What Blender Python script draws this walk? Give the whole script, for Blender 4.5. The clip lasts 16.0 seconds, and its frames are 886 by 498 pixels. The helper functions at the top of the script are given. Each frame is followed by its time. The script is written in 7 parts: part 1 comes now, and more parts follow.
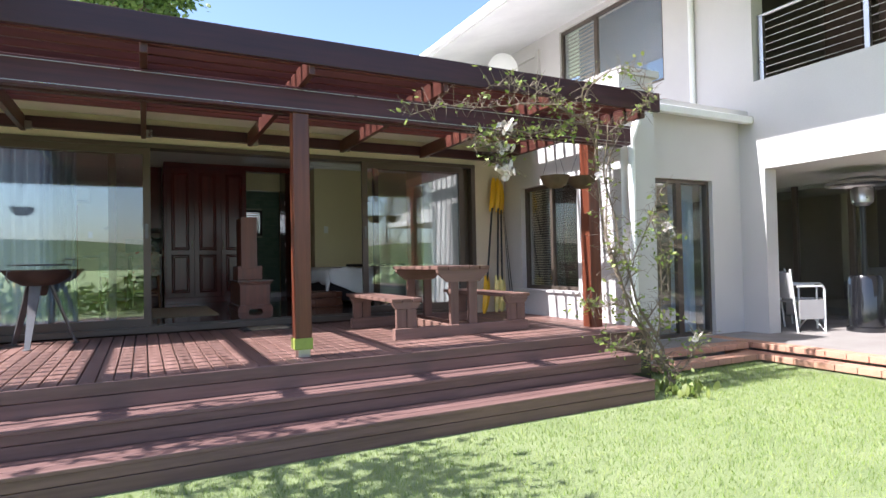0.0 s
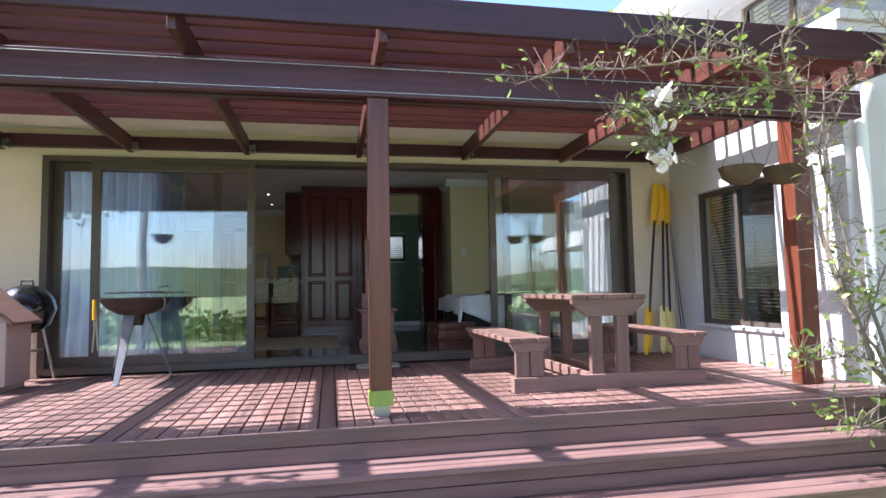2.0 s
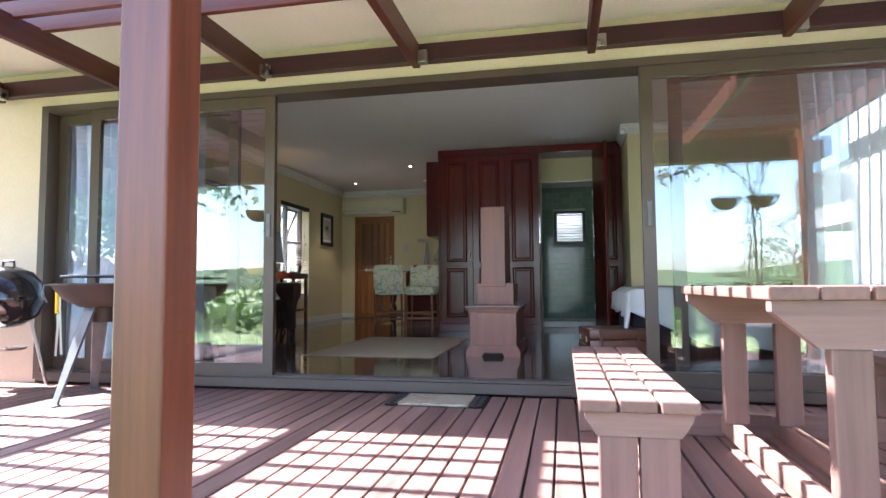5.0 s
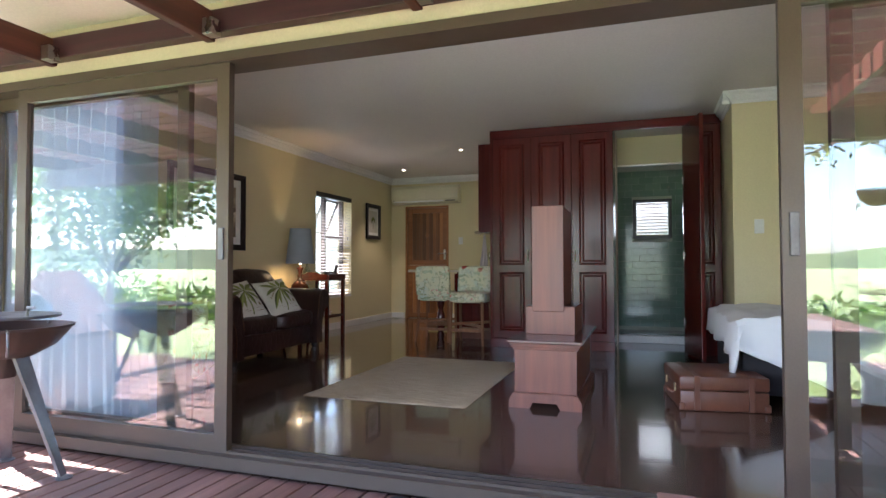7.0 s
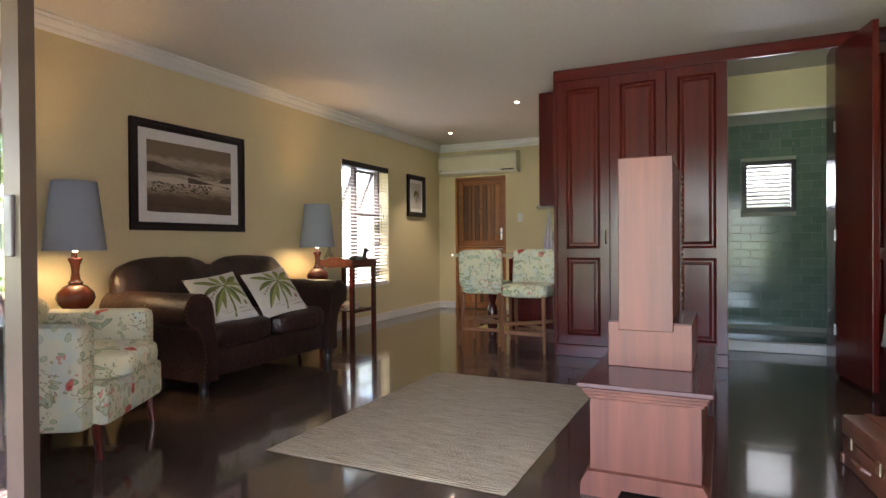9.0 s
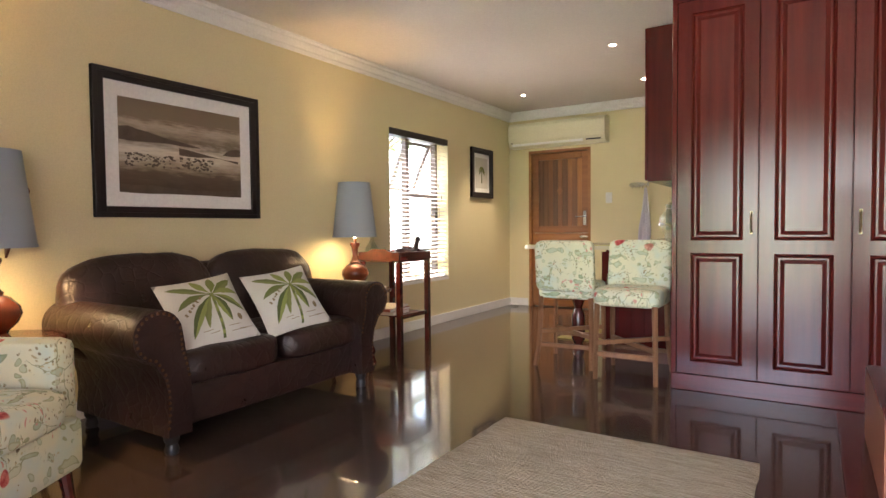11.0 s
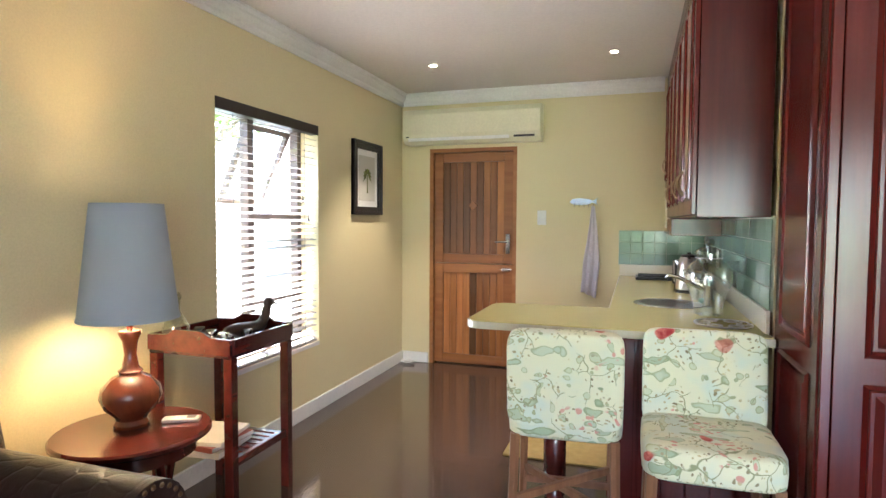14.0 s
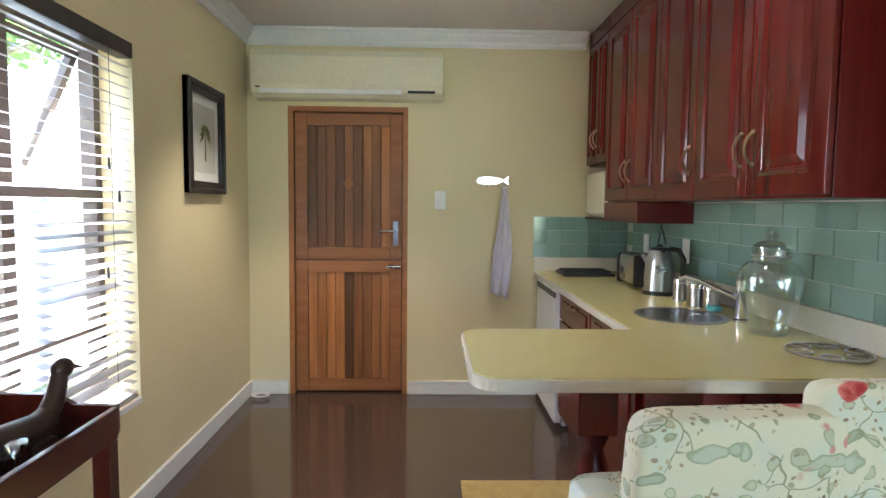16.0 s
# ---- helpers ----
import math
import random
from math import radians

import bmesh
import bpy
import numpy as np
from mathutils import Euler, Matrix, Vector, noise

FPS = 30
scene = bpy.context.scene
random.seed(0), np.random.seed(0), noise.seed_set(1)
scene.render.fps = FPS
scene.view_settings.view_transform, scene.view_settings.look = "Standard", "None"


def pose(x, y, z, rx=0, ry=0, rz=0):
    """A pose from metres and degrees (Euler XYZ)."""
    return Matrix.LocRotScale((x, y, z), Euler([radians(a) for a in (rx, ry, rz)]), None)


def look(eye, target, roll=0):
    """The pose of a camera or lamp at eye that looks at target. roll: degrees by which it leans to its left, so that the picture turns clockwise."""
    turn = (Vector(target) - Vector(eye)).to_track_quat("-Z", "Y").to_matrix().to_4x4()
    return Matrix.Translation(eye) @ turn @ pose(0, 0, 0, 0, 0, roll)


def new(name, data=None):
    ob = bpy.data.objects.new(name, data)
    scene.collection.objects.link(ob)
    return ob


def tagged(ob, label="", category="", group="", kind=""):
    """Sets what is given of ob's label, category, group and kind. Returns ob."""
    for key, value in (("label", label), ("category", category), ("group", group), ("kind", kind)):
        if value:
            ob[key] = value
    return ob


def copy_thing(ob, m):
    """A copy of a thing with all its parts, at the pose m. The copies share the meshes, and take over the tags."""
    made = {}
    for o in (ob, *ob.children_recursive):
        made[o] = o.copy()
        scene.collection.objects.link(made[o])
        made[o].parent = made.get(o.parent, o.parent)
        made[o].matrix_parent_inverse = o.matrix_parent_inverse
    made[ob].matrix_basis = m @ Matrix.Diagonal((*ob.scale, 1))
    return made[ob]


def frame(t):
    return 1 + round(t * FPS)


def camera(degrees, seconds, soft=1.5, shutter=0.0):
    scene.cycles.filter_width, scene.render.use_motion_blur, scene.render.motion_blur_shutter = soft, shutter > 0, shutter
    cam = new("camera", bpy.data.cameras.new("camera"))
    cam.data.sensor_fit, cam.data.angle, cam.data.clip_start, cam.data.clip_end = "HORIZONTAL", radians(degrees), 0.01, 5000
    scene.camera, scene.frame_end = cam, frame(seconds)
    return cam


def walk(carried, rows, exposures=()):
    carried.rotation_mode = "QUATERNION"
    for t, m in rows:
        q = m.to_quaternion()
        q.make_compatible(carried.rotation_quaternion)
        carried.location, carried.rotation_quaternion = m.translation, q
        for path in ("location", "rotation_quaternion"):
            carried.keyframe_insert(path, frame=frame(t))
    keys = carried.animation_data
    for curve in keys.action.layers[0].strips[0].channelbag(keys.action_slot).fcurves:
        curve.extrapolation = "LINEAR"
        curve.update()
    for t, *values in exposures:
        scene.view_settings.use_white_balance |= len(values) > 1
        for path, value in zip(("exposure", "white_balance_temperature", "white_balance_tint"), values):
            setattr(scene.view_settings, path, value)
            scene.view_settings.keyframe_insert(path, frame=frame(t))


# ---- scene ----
cam = camera(74.4, 16.0)
PATH = [
    (0, (0.009, -1.223, 0.665), (0.923, 0.556, 0.708), -1.1),
    (0.5, (0.158, -1.129, 0.688), (0.953, 0.705, 0.746), -1.2),
    (1, (0.359, -0.902, 0.693), (1.026, 0.982, 0.78), -1.3),
    (1.5, (0.591, -0.567, 0.69), (1.12, 1.358, 0.805), -1.3),
    (2, (0.833, -0.155, 0.671), (1.212, 1.803, 0.813), -1.1),
    (2.5, (1.088, 0.202, 0.671), (1.307, 2.185, 0.815), -1.1),
    (3, (1.395, 0.593, 0.652), (1.457, 2.587, 0.79), -1.3),
    (3.5, (1.667, 1.021, 0.617), (1.57, 3.014, 0.756), -1.3),
    (3.7, (1.729, 1.195, 0.583), (1.599, 3.186, 0.732), -1.0),
    (5.8, (2.125, 2.770, 0.752), (1.602, 4.698, 0.856), -0.4),
    (6, (2.112, 2.894, 0.797), (1.576, 4.818, 0.895), -0.3),
    (6.5, (2.080, 3.223, 0.875), (1.494, 5.133, 0.951), -0.2),
    (7, (2.056, 3.539, 0.946), (1.406, 5.430, 1.004), -0.1),
    (7.5, (1.977, 3.874, 1.016), (1.285, 5.750, 1.068), -0.1),
    (8, (1.918, 4.260, 1.056), (1.181, 6.120, 1.091), -0.1),
    (8.5, (1.853, 4.711, 1.018), (1.045, 6.54, 1.029), -0.3),
    (9, (1.706, 5.073, 1.006), (0.843, 6.877, 0.988), -0.4),
    (9.5, (1.555, 5.413, 1.017), (0.64, 7.191, 0.975), -0.3),
    (10, (1.402, 5.728, 1.02), (0.42, 7.469, 0.961), -0.3),
    (10.2, (1.352, 5.841, 1.03), (0.339, 7.564, 0.964), -0.4),
    (12.3, (0.644, 7.086, 1.103), (-0.447, 8.76, 1.027), -0.6),
    (12.5, (0.568, 7.217, 1.139), (-0.509, 8.9, 1.057), -0.4),
    (13, (0.308, 7.568, 1.219), (-0.681, 9.304, 1.13), -0.2),
    (13.5, (0.047, 7.879, 1.312), (-0.753, 9.71, 1.219), 0.1),
    (14, (-0.199, 8.186, 1.362), (-0.827, 10.083, 1.264), 0.3),
    (14.5, (-0.458, 8.459, 1.39), (-0.909, 10.404, 1.275), 0.4),
    (15, (-0.698, 8.722, 1.384), (-0.928, 10.704, 1.254), 0.4),
    (15.5, (-0.884, 9.026, 1.373), (-0.976, 11.018, 1.227), 0.3),
    (16, (-1.072, 9.288, 1.346), (-1.026, 11.282, 1.201), 0.6),
]
EXPOSURE = [(0, 1.4, 5900, 14), (1.5, 1.7, 5700, 14), (2.5, 2.05, 5500, 14), (3.5, 2.5, 5500, 13), (5.8, 3.35, 5700, 14), (7.0, 3.55, 5800, 16), (8.0, 3.98, 5750, 14), (8.5, 4.05, 5850, 15), (9.2, 4.2, 6300, 18), (10.0, 4.4, 6700, 20), (12.5, 5.35, 5850, 15), (14.5, 4.98, 5650, 13), (16, 4.75, 5400, 12)]
walk(cam, [(t, look(eye, target, roll)) for t, eye, target, roll in PATH], EXPOSURE)

# ---- light ----
SUN = Vector((-0.84, 0.08, 1.0)).normalized()  # towards the sun
world = bpy.data.worlds.new("sky_world")
scene.world = world
world.use_nodes = True
wn = world.node_tree
sky = wn.nodes.new("ShaderNodeTexSky")
sky.sky_type, sky.sun_disc = "NISHITA", False
sky.sun_elevation = math.asin(SUN.z)
sky.sun_rotation = math.atan2(SUN.x, SUN.y)
sky.air_density, sky.dust_density = 1.0, 1.6
wn.nodes["Background"].inputs["Strength"].default_value = 0.125
wn.links.new(sky.outputs[0], wn.nodes["Background"].inputs["Color"])
sun_data = bpy.data.lights.new("sun", "SUN")
sun_data.energy, sun_data.angle, sun_data.color = 5.0, radians(0.53), (1.0, 0.95, 0.88)
new("sun", sun_data).matrix_world = look(SUN * 40, (0, 0, 0))

# skylight through the wide door opening and the side window
for nm, at_, to_, w_, h_, e_ in (
    ("door_skylight", (1.30, 6.14, 1.02), (1.30, 9, 0.95), 2.4, 1.9, 1.65),
    ("pane_skylight", (-1.32, 6.14, 1.02), (-1.32, 9, 0.95), 0.9, 1.9, 0.7),
    ("pane_skylight", (3.95, 6.14, 1.02), (3.95, 9, 0.95), 0.9, 1.9, 0.45),
    ("window_skylight", (-2.62, 11.31, 1.28), (0, 11.3, 0.9), 1.0, 1.45, 0.3),
    ("shower_skylight", (2.18, 12.9, 1.63), (2.18, 11, 1.2), 0.42, 0.45, 0.8)):
    a_ = bpy.data.lights.new(nm, "AREA")
    a_.shape, a_.size, a_.size_y, a_.energy, a_.color = "RECTANGLE", w_, h_, e_, (0.93, 0.97, 1.0)
    a_.spread = radians(140 if nm == "door_skylight" else 180)
    new(nm, a_).matrix_world = look(at_, to_)


# ---- materials ----
def shader(name):
    m = bpy.data.materials.new(name)
    m.use_nodes = True
    return m, m.node_tree, m.node_tree.nodes["Principled BSDF"]


def nd(tree, kind, **sets):
    n = tree.nodes.new("ShaderNode" + kind)
    for k, v in sets.items():
        n.inputs[k].default_value = v
    return n


def coords(tree, scale=(1, 1, 1)):
    tc = nd(tree, "TexCoord")
    mp = nd(tree, "Mapping")
    mp.inputs["Scale"].default_value = scale
    tree.links.new(tc.outputs["Object"], mp.inputs["Vector"])
    return mp.outputs[0]


def ramp(tree, fac, stops):
    r = nd(tree, "ValToRGB")
    els = r.color_ramp.elements
    while len(els) < len(stops):
        els.new(0.5)
    for e, (p, c) in zip(els, stops):
        e.position, e.color = p, (*c, 1)
    tree.links.new(fac, r.inputs[0])
    return r.outputs[0]


def mixc(tree, fac, a, b, mode="MIX"):
    n = nd(tree, "Mix")
    n.data_type, n.blend_type = "RGBA", mode
    for sock, v in ((n.inputs[0], fac), (n.inputs[6], a), (n.inputs[7], b)):
        if isinstance(v, (int, float)):
            sock.default_value = v
        elif isinstance(v, tuple):
            sock.default_value = (*v, 1)
        else:
            tree.links.new(v, sock)
    return n.outputs[2]


def noise_tex(tree, vec, scale, detail=4, rough=0.55):
    n = nd(tree, "TexNoise", Scale=scale, Detail=detail, Roughness=rough)
    tree.links.new(vec, n.inputs["Vector"])
    return n.outputs["Fac"]


def bumped(tree, bsdf, height, strength, distance=0.01):
    b = nd(tree, "Bump", Strength=strength, Distance=distance)
    tree.links.new(height, b.inputs["Height"])
    tree.links.new(b.outputs[0], bsdf.inputs["Normal"])


def paint(name, col, col2=None, rough=0.7, scale=3.0, grain=60.0, bump=0.15, metal=0.0, coat=0.0, amount=1.0, dist=0.004, spec=0.5):
    """A painted, plastered or plain surface: large stains and fine grain."""
    m, t, b = shader(name)
    v = coords(t)
    col2 = col2 or tuple(c * 0.86 for c in col)
    big = ramp(t, noise_tex(t, v, scale, 5), [(0.3, (0, 0, 0)), (0.75, (amount,) * 3)])
    fine = noise_tex(t, v, grain, 3)
    c = mixc(t, big, col, col2)
    c = mixc(t, 0.25, c, ramp(t, fine, [(0.25, tuple(x * 0.7 for x in col)), (0.75, tuple(min(1, x * 1.15) for x in col))]))
    t.links.new(c, b.inputs["Base Color"])
    rr = nd(t, "MapRange")
    rr.inputs["To Min"].default_value, rr.inputs["To Max"].default_value = rough * 0.85, min(1, rough * 1.15)
    t.links.new(big, rr.inputs["Value"])
    t.links.new(rr.outputs[0], b.inputs["Roughness"])
    b.inputs["Metallic"].default_value = metal
    b.inputs["Coat Weight"].default_value = coat
    b.inputs["Specular IOR Level"].default_value = spec
    if bump:
        bumped(t, b, fine, bump, dist)
    return m


def wood(name, dark, light, axis="x", rough=0.45, scale=1.0, vary=0.35, coat=0.0, bump=0.2, spec=0.5):
    """Wood with its grain along an axis; every piece takes a tone of its own."""
    m, t, b = shader(name)
    st = {"x": (1.2, 22, 22), "y": (22, 1.2, 22), "z": (22, 22, 1.2)}[axis]
    v = coords(t, tuple(s * scale for s in st))
    info = nd(t, "ObjectInfo")
    off = nd(t, "VectorMath")
    off.operation = "ADD"
    t.links.new(v, off.inputs[0])
    sc = nd(t, "Math")
    sc.operation = "MULTIPLY"
    sc.inputs[1].default_value = 37.0
    t.links.new(info.outputs["Random"], sc.inputs[0])
    t.links.new(sc.outputs[0], off.inputs[1])
    g = noise_tex(t, off.outputs[0], 1.0, 6, 0.65)
    v2 = coords(t, tuple(s * scale * 0.18 for s in st))
    g2 = noise_tex(t, v2, 1.0, 3)
    c = ramp(t, g, [(0.3, dark), (0.7, light)])
    c = mixc(t, mixf(t, g2, 0.5), c, tuple(x * 0.6 for x in dark))
    mul = nd(t, "MapRange")
    mul.inputs["To Min"].default_value, mul.inputs["To Max"].default_value = 1 - vary, 1 + vary
    t.links.new(info.outputs["Random"], mul.inputs["Value"])
    c = mixc(t, 1.0, c, mul.outputs[0], "MULTIPLY")
    t.links.new(c, b.inputs["Base Color"])
    rr = nd(t, "MapRange")
    rr.inputs["To Min"].default_value, rr.inputs["To Max"].default_value = rough * 0.75, min(1, rough * 1.25)
    t.links.new(g, rr.inputs["Value"])
    t.links.new(rr.outputs[0], b.inputs["Roughness"])
    b.inputs["Coat Weight"].default_value = coat
    b.inputs["Coat Roughness"].default_value = 0.2
    b.inputs["Specular IOR Level"].default_value = spec
    if bump:
        bumped(t, b, g, bump, 0.003)
    return m


def mixf(tree, fac, k):
    n = nd(tree, "Math")
    n.operation = "MULTIPLY"
    n.inputs[1].default_value = k
    tree.links.new(fac, n.inputs[0])
    return n.outputs[0]


def glass(name, tint=(0.9, 0.94, 0.93), least=0.05, most=0.9, rough=0.0):
    """A thin pane: clear through it, more mirror-like at a slant."""
    m = bpy.data.materials.new(name)
    m.use_nodes = True
    t = m.node_tree
    t.nodes.clear()
    out = nd(t, "OutputMaterial")
    mix = nd(t, "MixShader")
    tr = nd(t, "BsdfTransparent", Color=(*tint, 1))
    gl = nd(t, "BsdfGlossy", Roughness=rough, Color=(1, 1, 1, 1))
    fr = nd(t, "LayerWeight", Blend=0.5)
    pw = nd(t, "Math")
    pw.operation = "POWER"
    pw.inputs[1].default_value = 3.6
    t.links.new(fr.outputs["Facing"], pw.inputs[0])
    mr_ = nd(t, "MapRange")
    mr_.inputs["To Min"].default_value, mr_.inputs["To Max"].default_value = least, most
    t.links.new(pw.outputs[0], mr_.inputs["Value"])
    t.links.new(mr_.outputs[0], mix.inputs[0])
    t.links.new(tr.outputs[0], mix.inputs[1])
    t.links.new(gl.outputs[0], mix.inputs[2])
    t.links.new(mix.outputs[0], out.inputs[0])
    return m


def glow(name, col, strength):
    m, t, b = shader(name)
    b.inputs["Base Color"].default_value = (*col, 1)
    b.inputs["Emission Color"].default_value = (*col, 1)
    b.inputs["Emission Strength"].default_value = strength
    return m


def cloth(name, col, translucent=0.0, weave=400.0, rough=0.9, bump=0.3):
    m, t, b = shader(name)
    v = coords(t)
    f = noise_tex(t, v, weave, 2)
    c = mixc(t, mixf(t, noise_tex(t, v, 5, 4), 0.5), col, tuple(x * 0.8 for x in col))
    t.links.new(c, b.inputs["Base Color"])
    b.inputs["Roughness"].default_value = rough
    bumped(t, b, f, bump, 0.002)
    if translucent:
        tr = nd(t, "BsdfTranslucent", Color=(*col, 1))
        mx = nd(t, "MixShader", Fac=translucent)
        t.links.new(b.outputs[0], mx.inputs[1])
        t.links.new(tr.outputs[0], mx.inputs[2])
        t.links.new(mx.outputs[0], t.nodes["Material Output"].inputs[0])
    return m


def floral(name):
    """Printed cotton: pale ground, green leaf shapes, sprigs and a few red blooms."""
    m, t, b = shader(name)
    v = coords(t)
    warp = nd(t, "TexNoise", Scale=7.0, Detail=2.0)
    t.links.new(v, warp.inputs["Vector"])
    add = nd(t, "MixRGB")
    add.blend_type = "ADD"
    add.inputs[0].default_value = 0.13
    t.links.new(v, add.inputs[1])
    t.links.new(warp.outputs["Color"], add.inputs[2])

    def cells(scale, stretch):
        mp = nd(t, "Mapping")
        mp.inputs["Scale"].default_value = stretch
        mp.inputs["Rotation"].default_value = (0.5, 0.7, 0.9)
        t.links.new(add.outputs[0], mp.inputs["Vector"])
        n = nd(t, "TexVoronoi", Scale=scale)
        t.links.new(mp.outputs[0], n.inputs["Vector"])
        return n

    ground = ramp(t, noise_tex(t, v, 7, 2), [(0.36, (0.60, 0.65, 0.55)), (0.54, (0.71, 0.68, 0.49))])

    def layer(base, mask, pick_, colour):
        return mixc(t, mixc(t, 1.0, mask, pick_, "MULTIPLY"), base, colour)

    def long_leaves(base, scale, stretch, lo, hi, share):
        n = cells(scale, stretch)
        mask = ramp(t, n.outputs["Distance"], [(0.33, (1, 1, 1)), (0.36, (0, 0, 0))])
        pick_ = ramp(t, nodesep(t, n.outputs["Color"], 0), [(share, (0, 0, 0)), (share + 0.02, (1, 1, 1))])
        col = mixc(t, nodesep(t, n.outputs["Color"], 1), lo, hi)
        edge = ramp(t, n.outputs["Distance"], [(0.02, (0.60, 0.64, 0.45)), (0.05, (1, 1, 1)), (0.25, (1, 1, 1)), (0.34, (0.62, 0.63, 0.48))])
        return layer(base, mask, pick_, mixc(t, 1.0, col, edge, "MULTIPLY"))

    c = long_leaves(ground, 4.2, (1.1, 5.2, 4.4), (0.36, 0.42, 0.27), (0.56, 0.60, 0.44), 0.44)
    c = long_leaves(c, 4.6, (5.0, 1.2, 4.6), (0.44, 0.48, 0.30), (0.62, 0.63, 0.44), 0.58)
    patch = ramp(t, noise_tex(t, v, 8, 2), [(0.50, (0, 0, 0)), (0.53, (1, 1, 1))])
    sprig = cells(46, (1, 1.6, 1))
    sm = ramp(t, sprig.outputs["Distance"], [(0.24, (1, 1, 1)), (0.32, (0, 0, 0))])
    c = layer(c, sm, patch, mixc(t, nodesep(t, sprig.outputs["Color"], 0), (0.20, 0.16, 0.09), (0.58, 0.50, 0.28)))
    twig = nd(t, "TexVoronoi", Scale=9.0)
    twig.feature = "DISTANCE_TO_EDGE"
    t.links.new(add.outputs[0], twig.inputs["Vector"])
    tm = ramp(t, twig.outputs["Distance"], [(0.008, (1, 1, 1)), (0.020, (0, 0, 0))])
    c = layer(c, tm, patch, (0.30, 0.31, 0.17))
    pink = cells(26, (1, 2.2, 1))
    km_ = ramp(t, pink.outputs["Distance"], [(0.26, (1, 1, 1)), (0.34, (0, 0, 0))])
    kp = ramp(t, noise_tex(t, v, 5.5, 1), [(0.60, (0, 0, 0)), (0.63, (1, 1, 1))])
    c = layer(c, km_, kp, (0.62, 0.30, 0.24))
    bloom = cells(10.0, (1, 1.2, 1))
    bm_ = ramp(t, bloom.outputs["Distance"], [(0.27, (1, 1, 1)), (0.33, (0, 0, 0))])
    bp = ramp(t, nodesep(t, bloom.outputs["Color"], 2), [(0.86, (0, 0, 0)), (0.88, (1, 1, 1))])
    petal = ramp(t, noise_tex(t, v, 40, 3), [(0.35, (0.36, 0.025, 0.025)), (0.65, (0.68, 0.20, 0.15))])
    c = layer(c, bm_, bp, petal)
    t.links.new(c, b.inputs["Base Color"])
    b.inputs["Roughness"].default_value = 0.85
    bumped(t, b, noise_tex(t, v, 500, 2), 0.25, 0.002)
    return m


def leather(name):
    """Worn hide: tonal patches, creases and a fine pebble grain."""
    m, t, b = shader(name)
    v = coords(t)
    c = ramp(t, noise_tex(t, v, 5, 6, 0.65), [(0.28, (0.013, 0.006, 0.005)), (0.55, (0.027, 0.011, 0.009)), (0.8, (0.048, 0.020, 0.015))])
    t.links.new(c, b.inputs["Base Color"])
    warp = nd(t, "MixRGB")
    warp.blend_type = "ADD"
    warp.inputs[0].default_value = 0.10
    t.links.new(v, warp.inputs[1])
    wn_ = nd(t, "TexNoise", Scale=5.0, Detail=3.0)
    t.links.new(v, wn_.inputs["Vector"])
    t.links.new(wn_.outputs["Color"], warp.inputs[2])
    cr = nd(t, "TexVoronoi", Scale=13.0)
    cr.feature = "DISTANCE_TO_EDGE"
    t.links.new(warp.outputs[0], cr.inputs["Vector"])
    crease = ramp(t, cr.outputs["Distance"], [(0.0, (0, 0, 0)), (0.10, (0.7, 0.7, 0.7)), (0.4, (1, 1, 1))])
    h = mixc(t, 0.55, crease, noise_tex(t, v, 16, 5, 0.7))
    h = mixc(t, 0.18, h, noise_tex(t, v, 260, 2))
    r = ramp(t, noise_tex(t, v, 9, 4), [(0.3, (0.27,) * 3), (0.75, (0.46,) * 3)])
    t.links.new(r, b.inputs["Roughness"])
    bumped(t, b, h, 0.5, 0.012)
    return m


def nodesep(tree, col, k):
    n = nd(tree, "SeparateColor")
    tree.links.new(col, n.inputs[0])
    return n.outputs[k]


def island(name, cols, rough=0.7, translucent=0.0):
    """Leaves and petals: each loose piece takes a tone between the given ones."""
    m, t, b = shader(name)
    g = nd(t, "NewGeometry")
    n = len(cols)
    c = ramp(t, g.outputs["Random Per Island"], [(k / max(1, n - 1), cc) for k, cc in enumerate(cols)])
    t.links.new(c, b.inputs["Base Color"])
    b.inputs["Roughness"].default_value = rough
    if translucent:
        tr = nd(t, "BsdfTranslucent")
        t.links.new(c, tr.inputs[0])
        mx = nd(t, "MixShader", Fac=translucent)
        t.links.new(b.outputs[0], mx.inputs[1])
        t.links.new(tr.outputs[0], mx.inputs[2])
        t.links.new(mx.outputs[0], t.nodes["Material Output"].inputs[0])
    return m


M_CREAM = paint("cream_plaster", (0.70, 0.595, 0.465), (0.64, 0.545, 0.42), 0.85, 1.5, 90, 0.25)
M_WHITE = paint("white_plaster", (0.56, 0.53, 0.515), (0.51, 0.48, 0.465), 0.85, 1.2, 80, 0.3)
M_YELLOW = paint("yellow_wall_paint", (0.70, 0.61, 0.37), (0.67, 0.58, 0.35), 0.6, 1.2, 120, 0.12)
M_CEIL = paint("ceiling_paint", (0.66, 0.62, 0.57), (0.62, 0.58, 0.53), 0.6, 0.8, 60, 0.05)
M_TRIM = paint("white_trim_paint", (0.80, 0.79, 0.77), None, 0.4, 2, 60, 0.05)
M_FLOOR = paint("polished_brown_screed", (0.085, 0.055, 0.042), (0.055, 0.034, 0.028), 0.13, 1.6, 14, 0.03, coat=0.4)
M_DECK = wood("deck_board_wood", (0.15, 0.074, 0.057), (0.31, 0.178, 0.145), "y", 0.55, 1, 0.22)
M_STEP = wood("deck_step_wood", (0.12, 0.064, 0.055), (0.25, 0.14, 0.12), "x", 0.55, 1, 0.15)
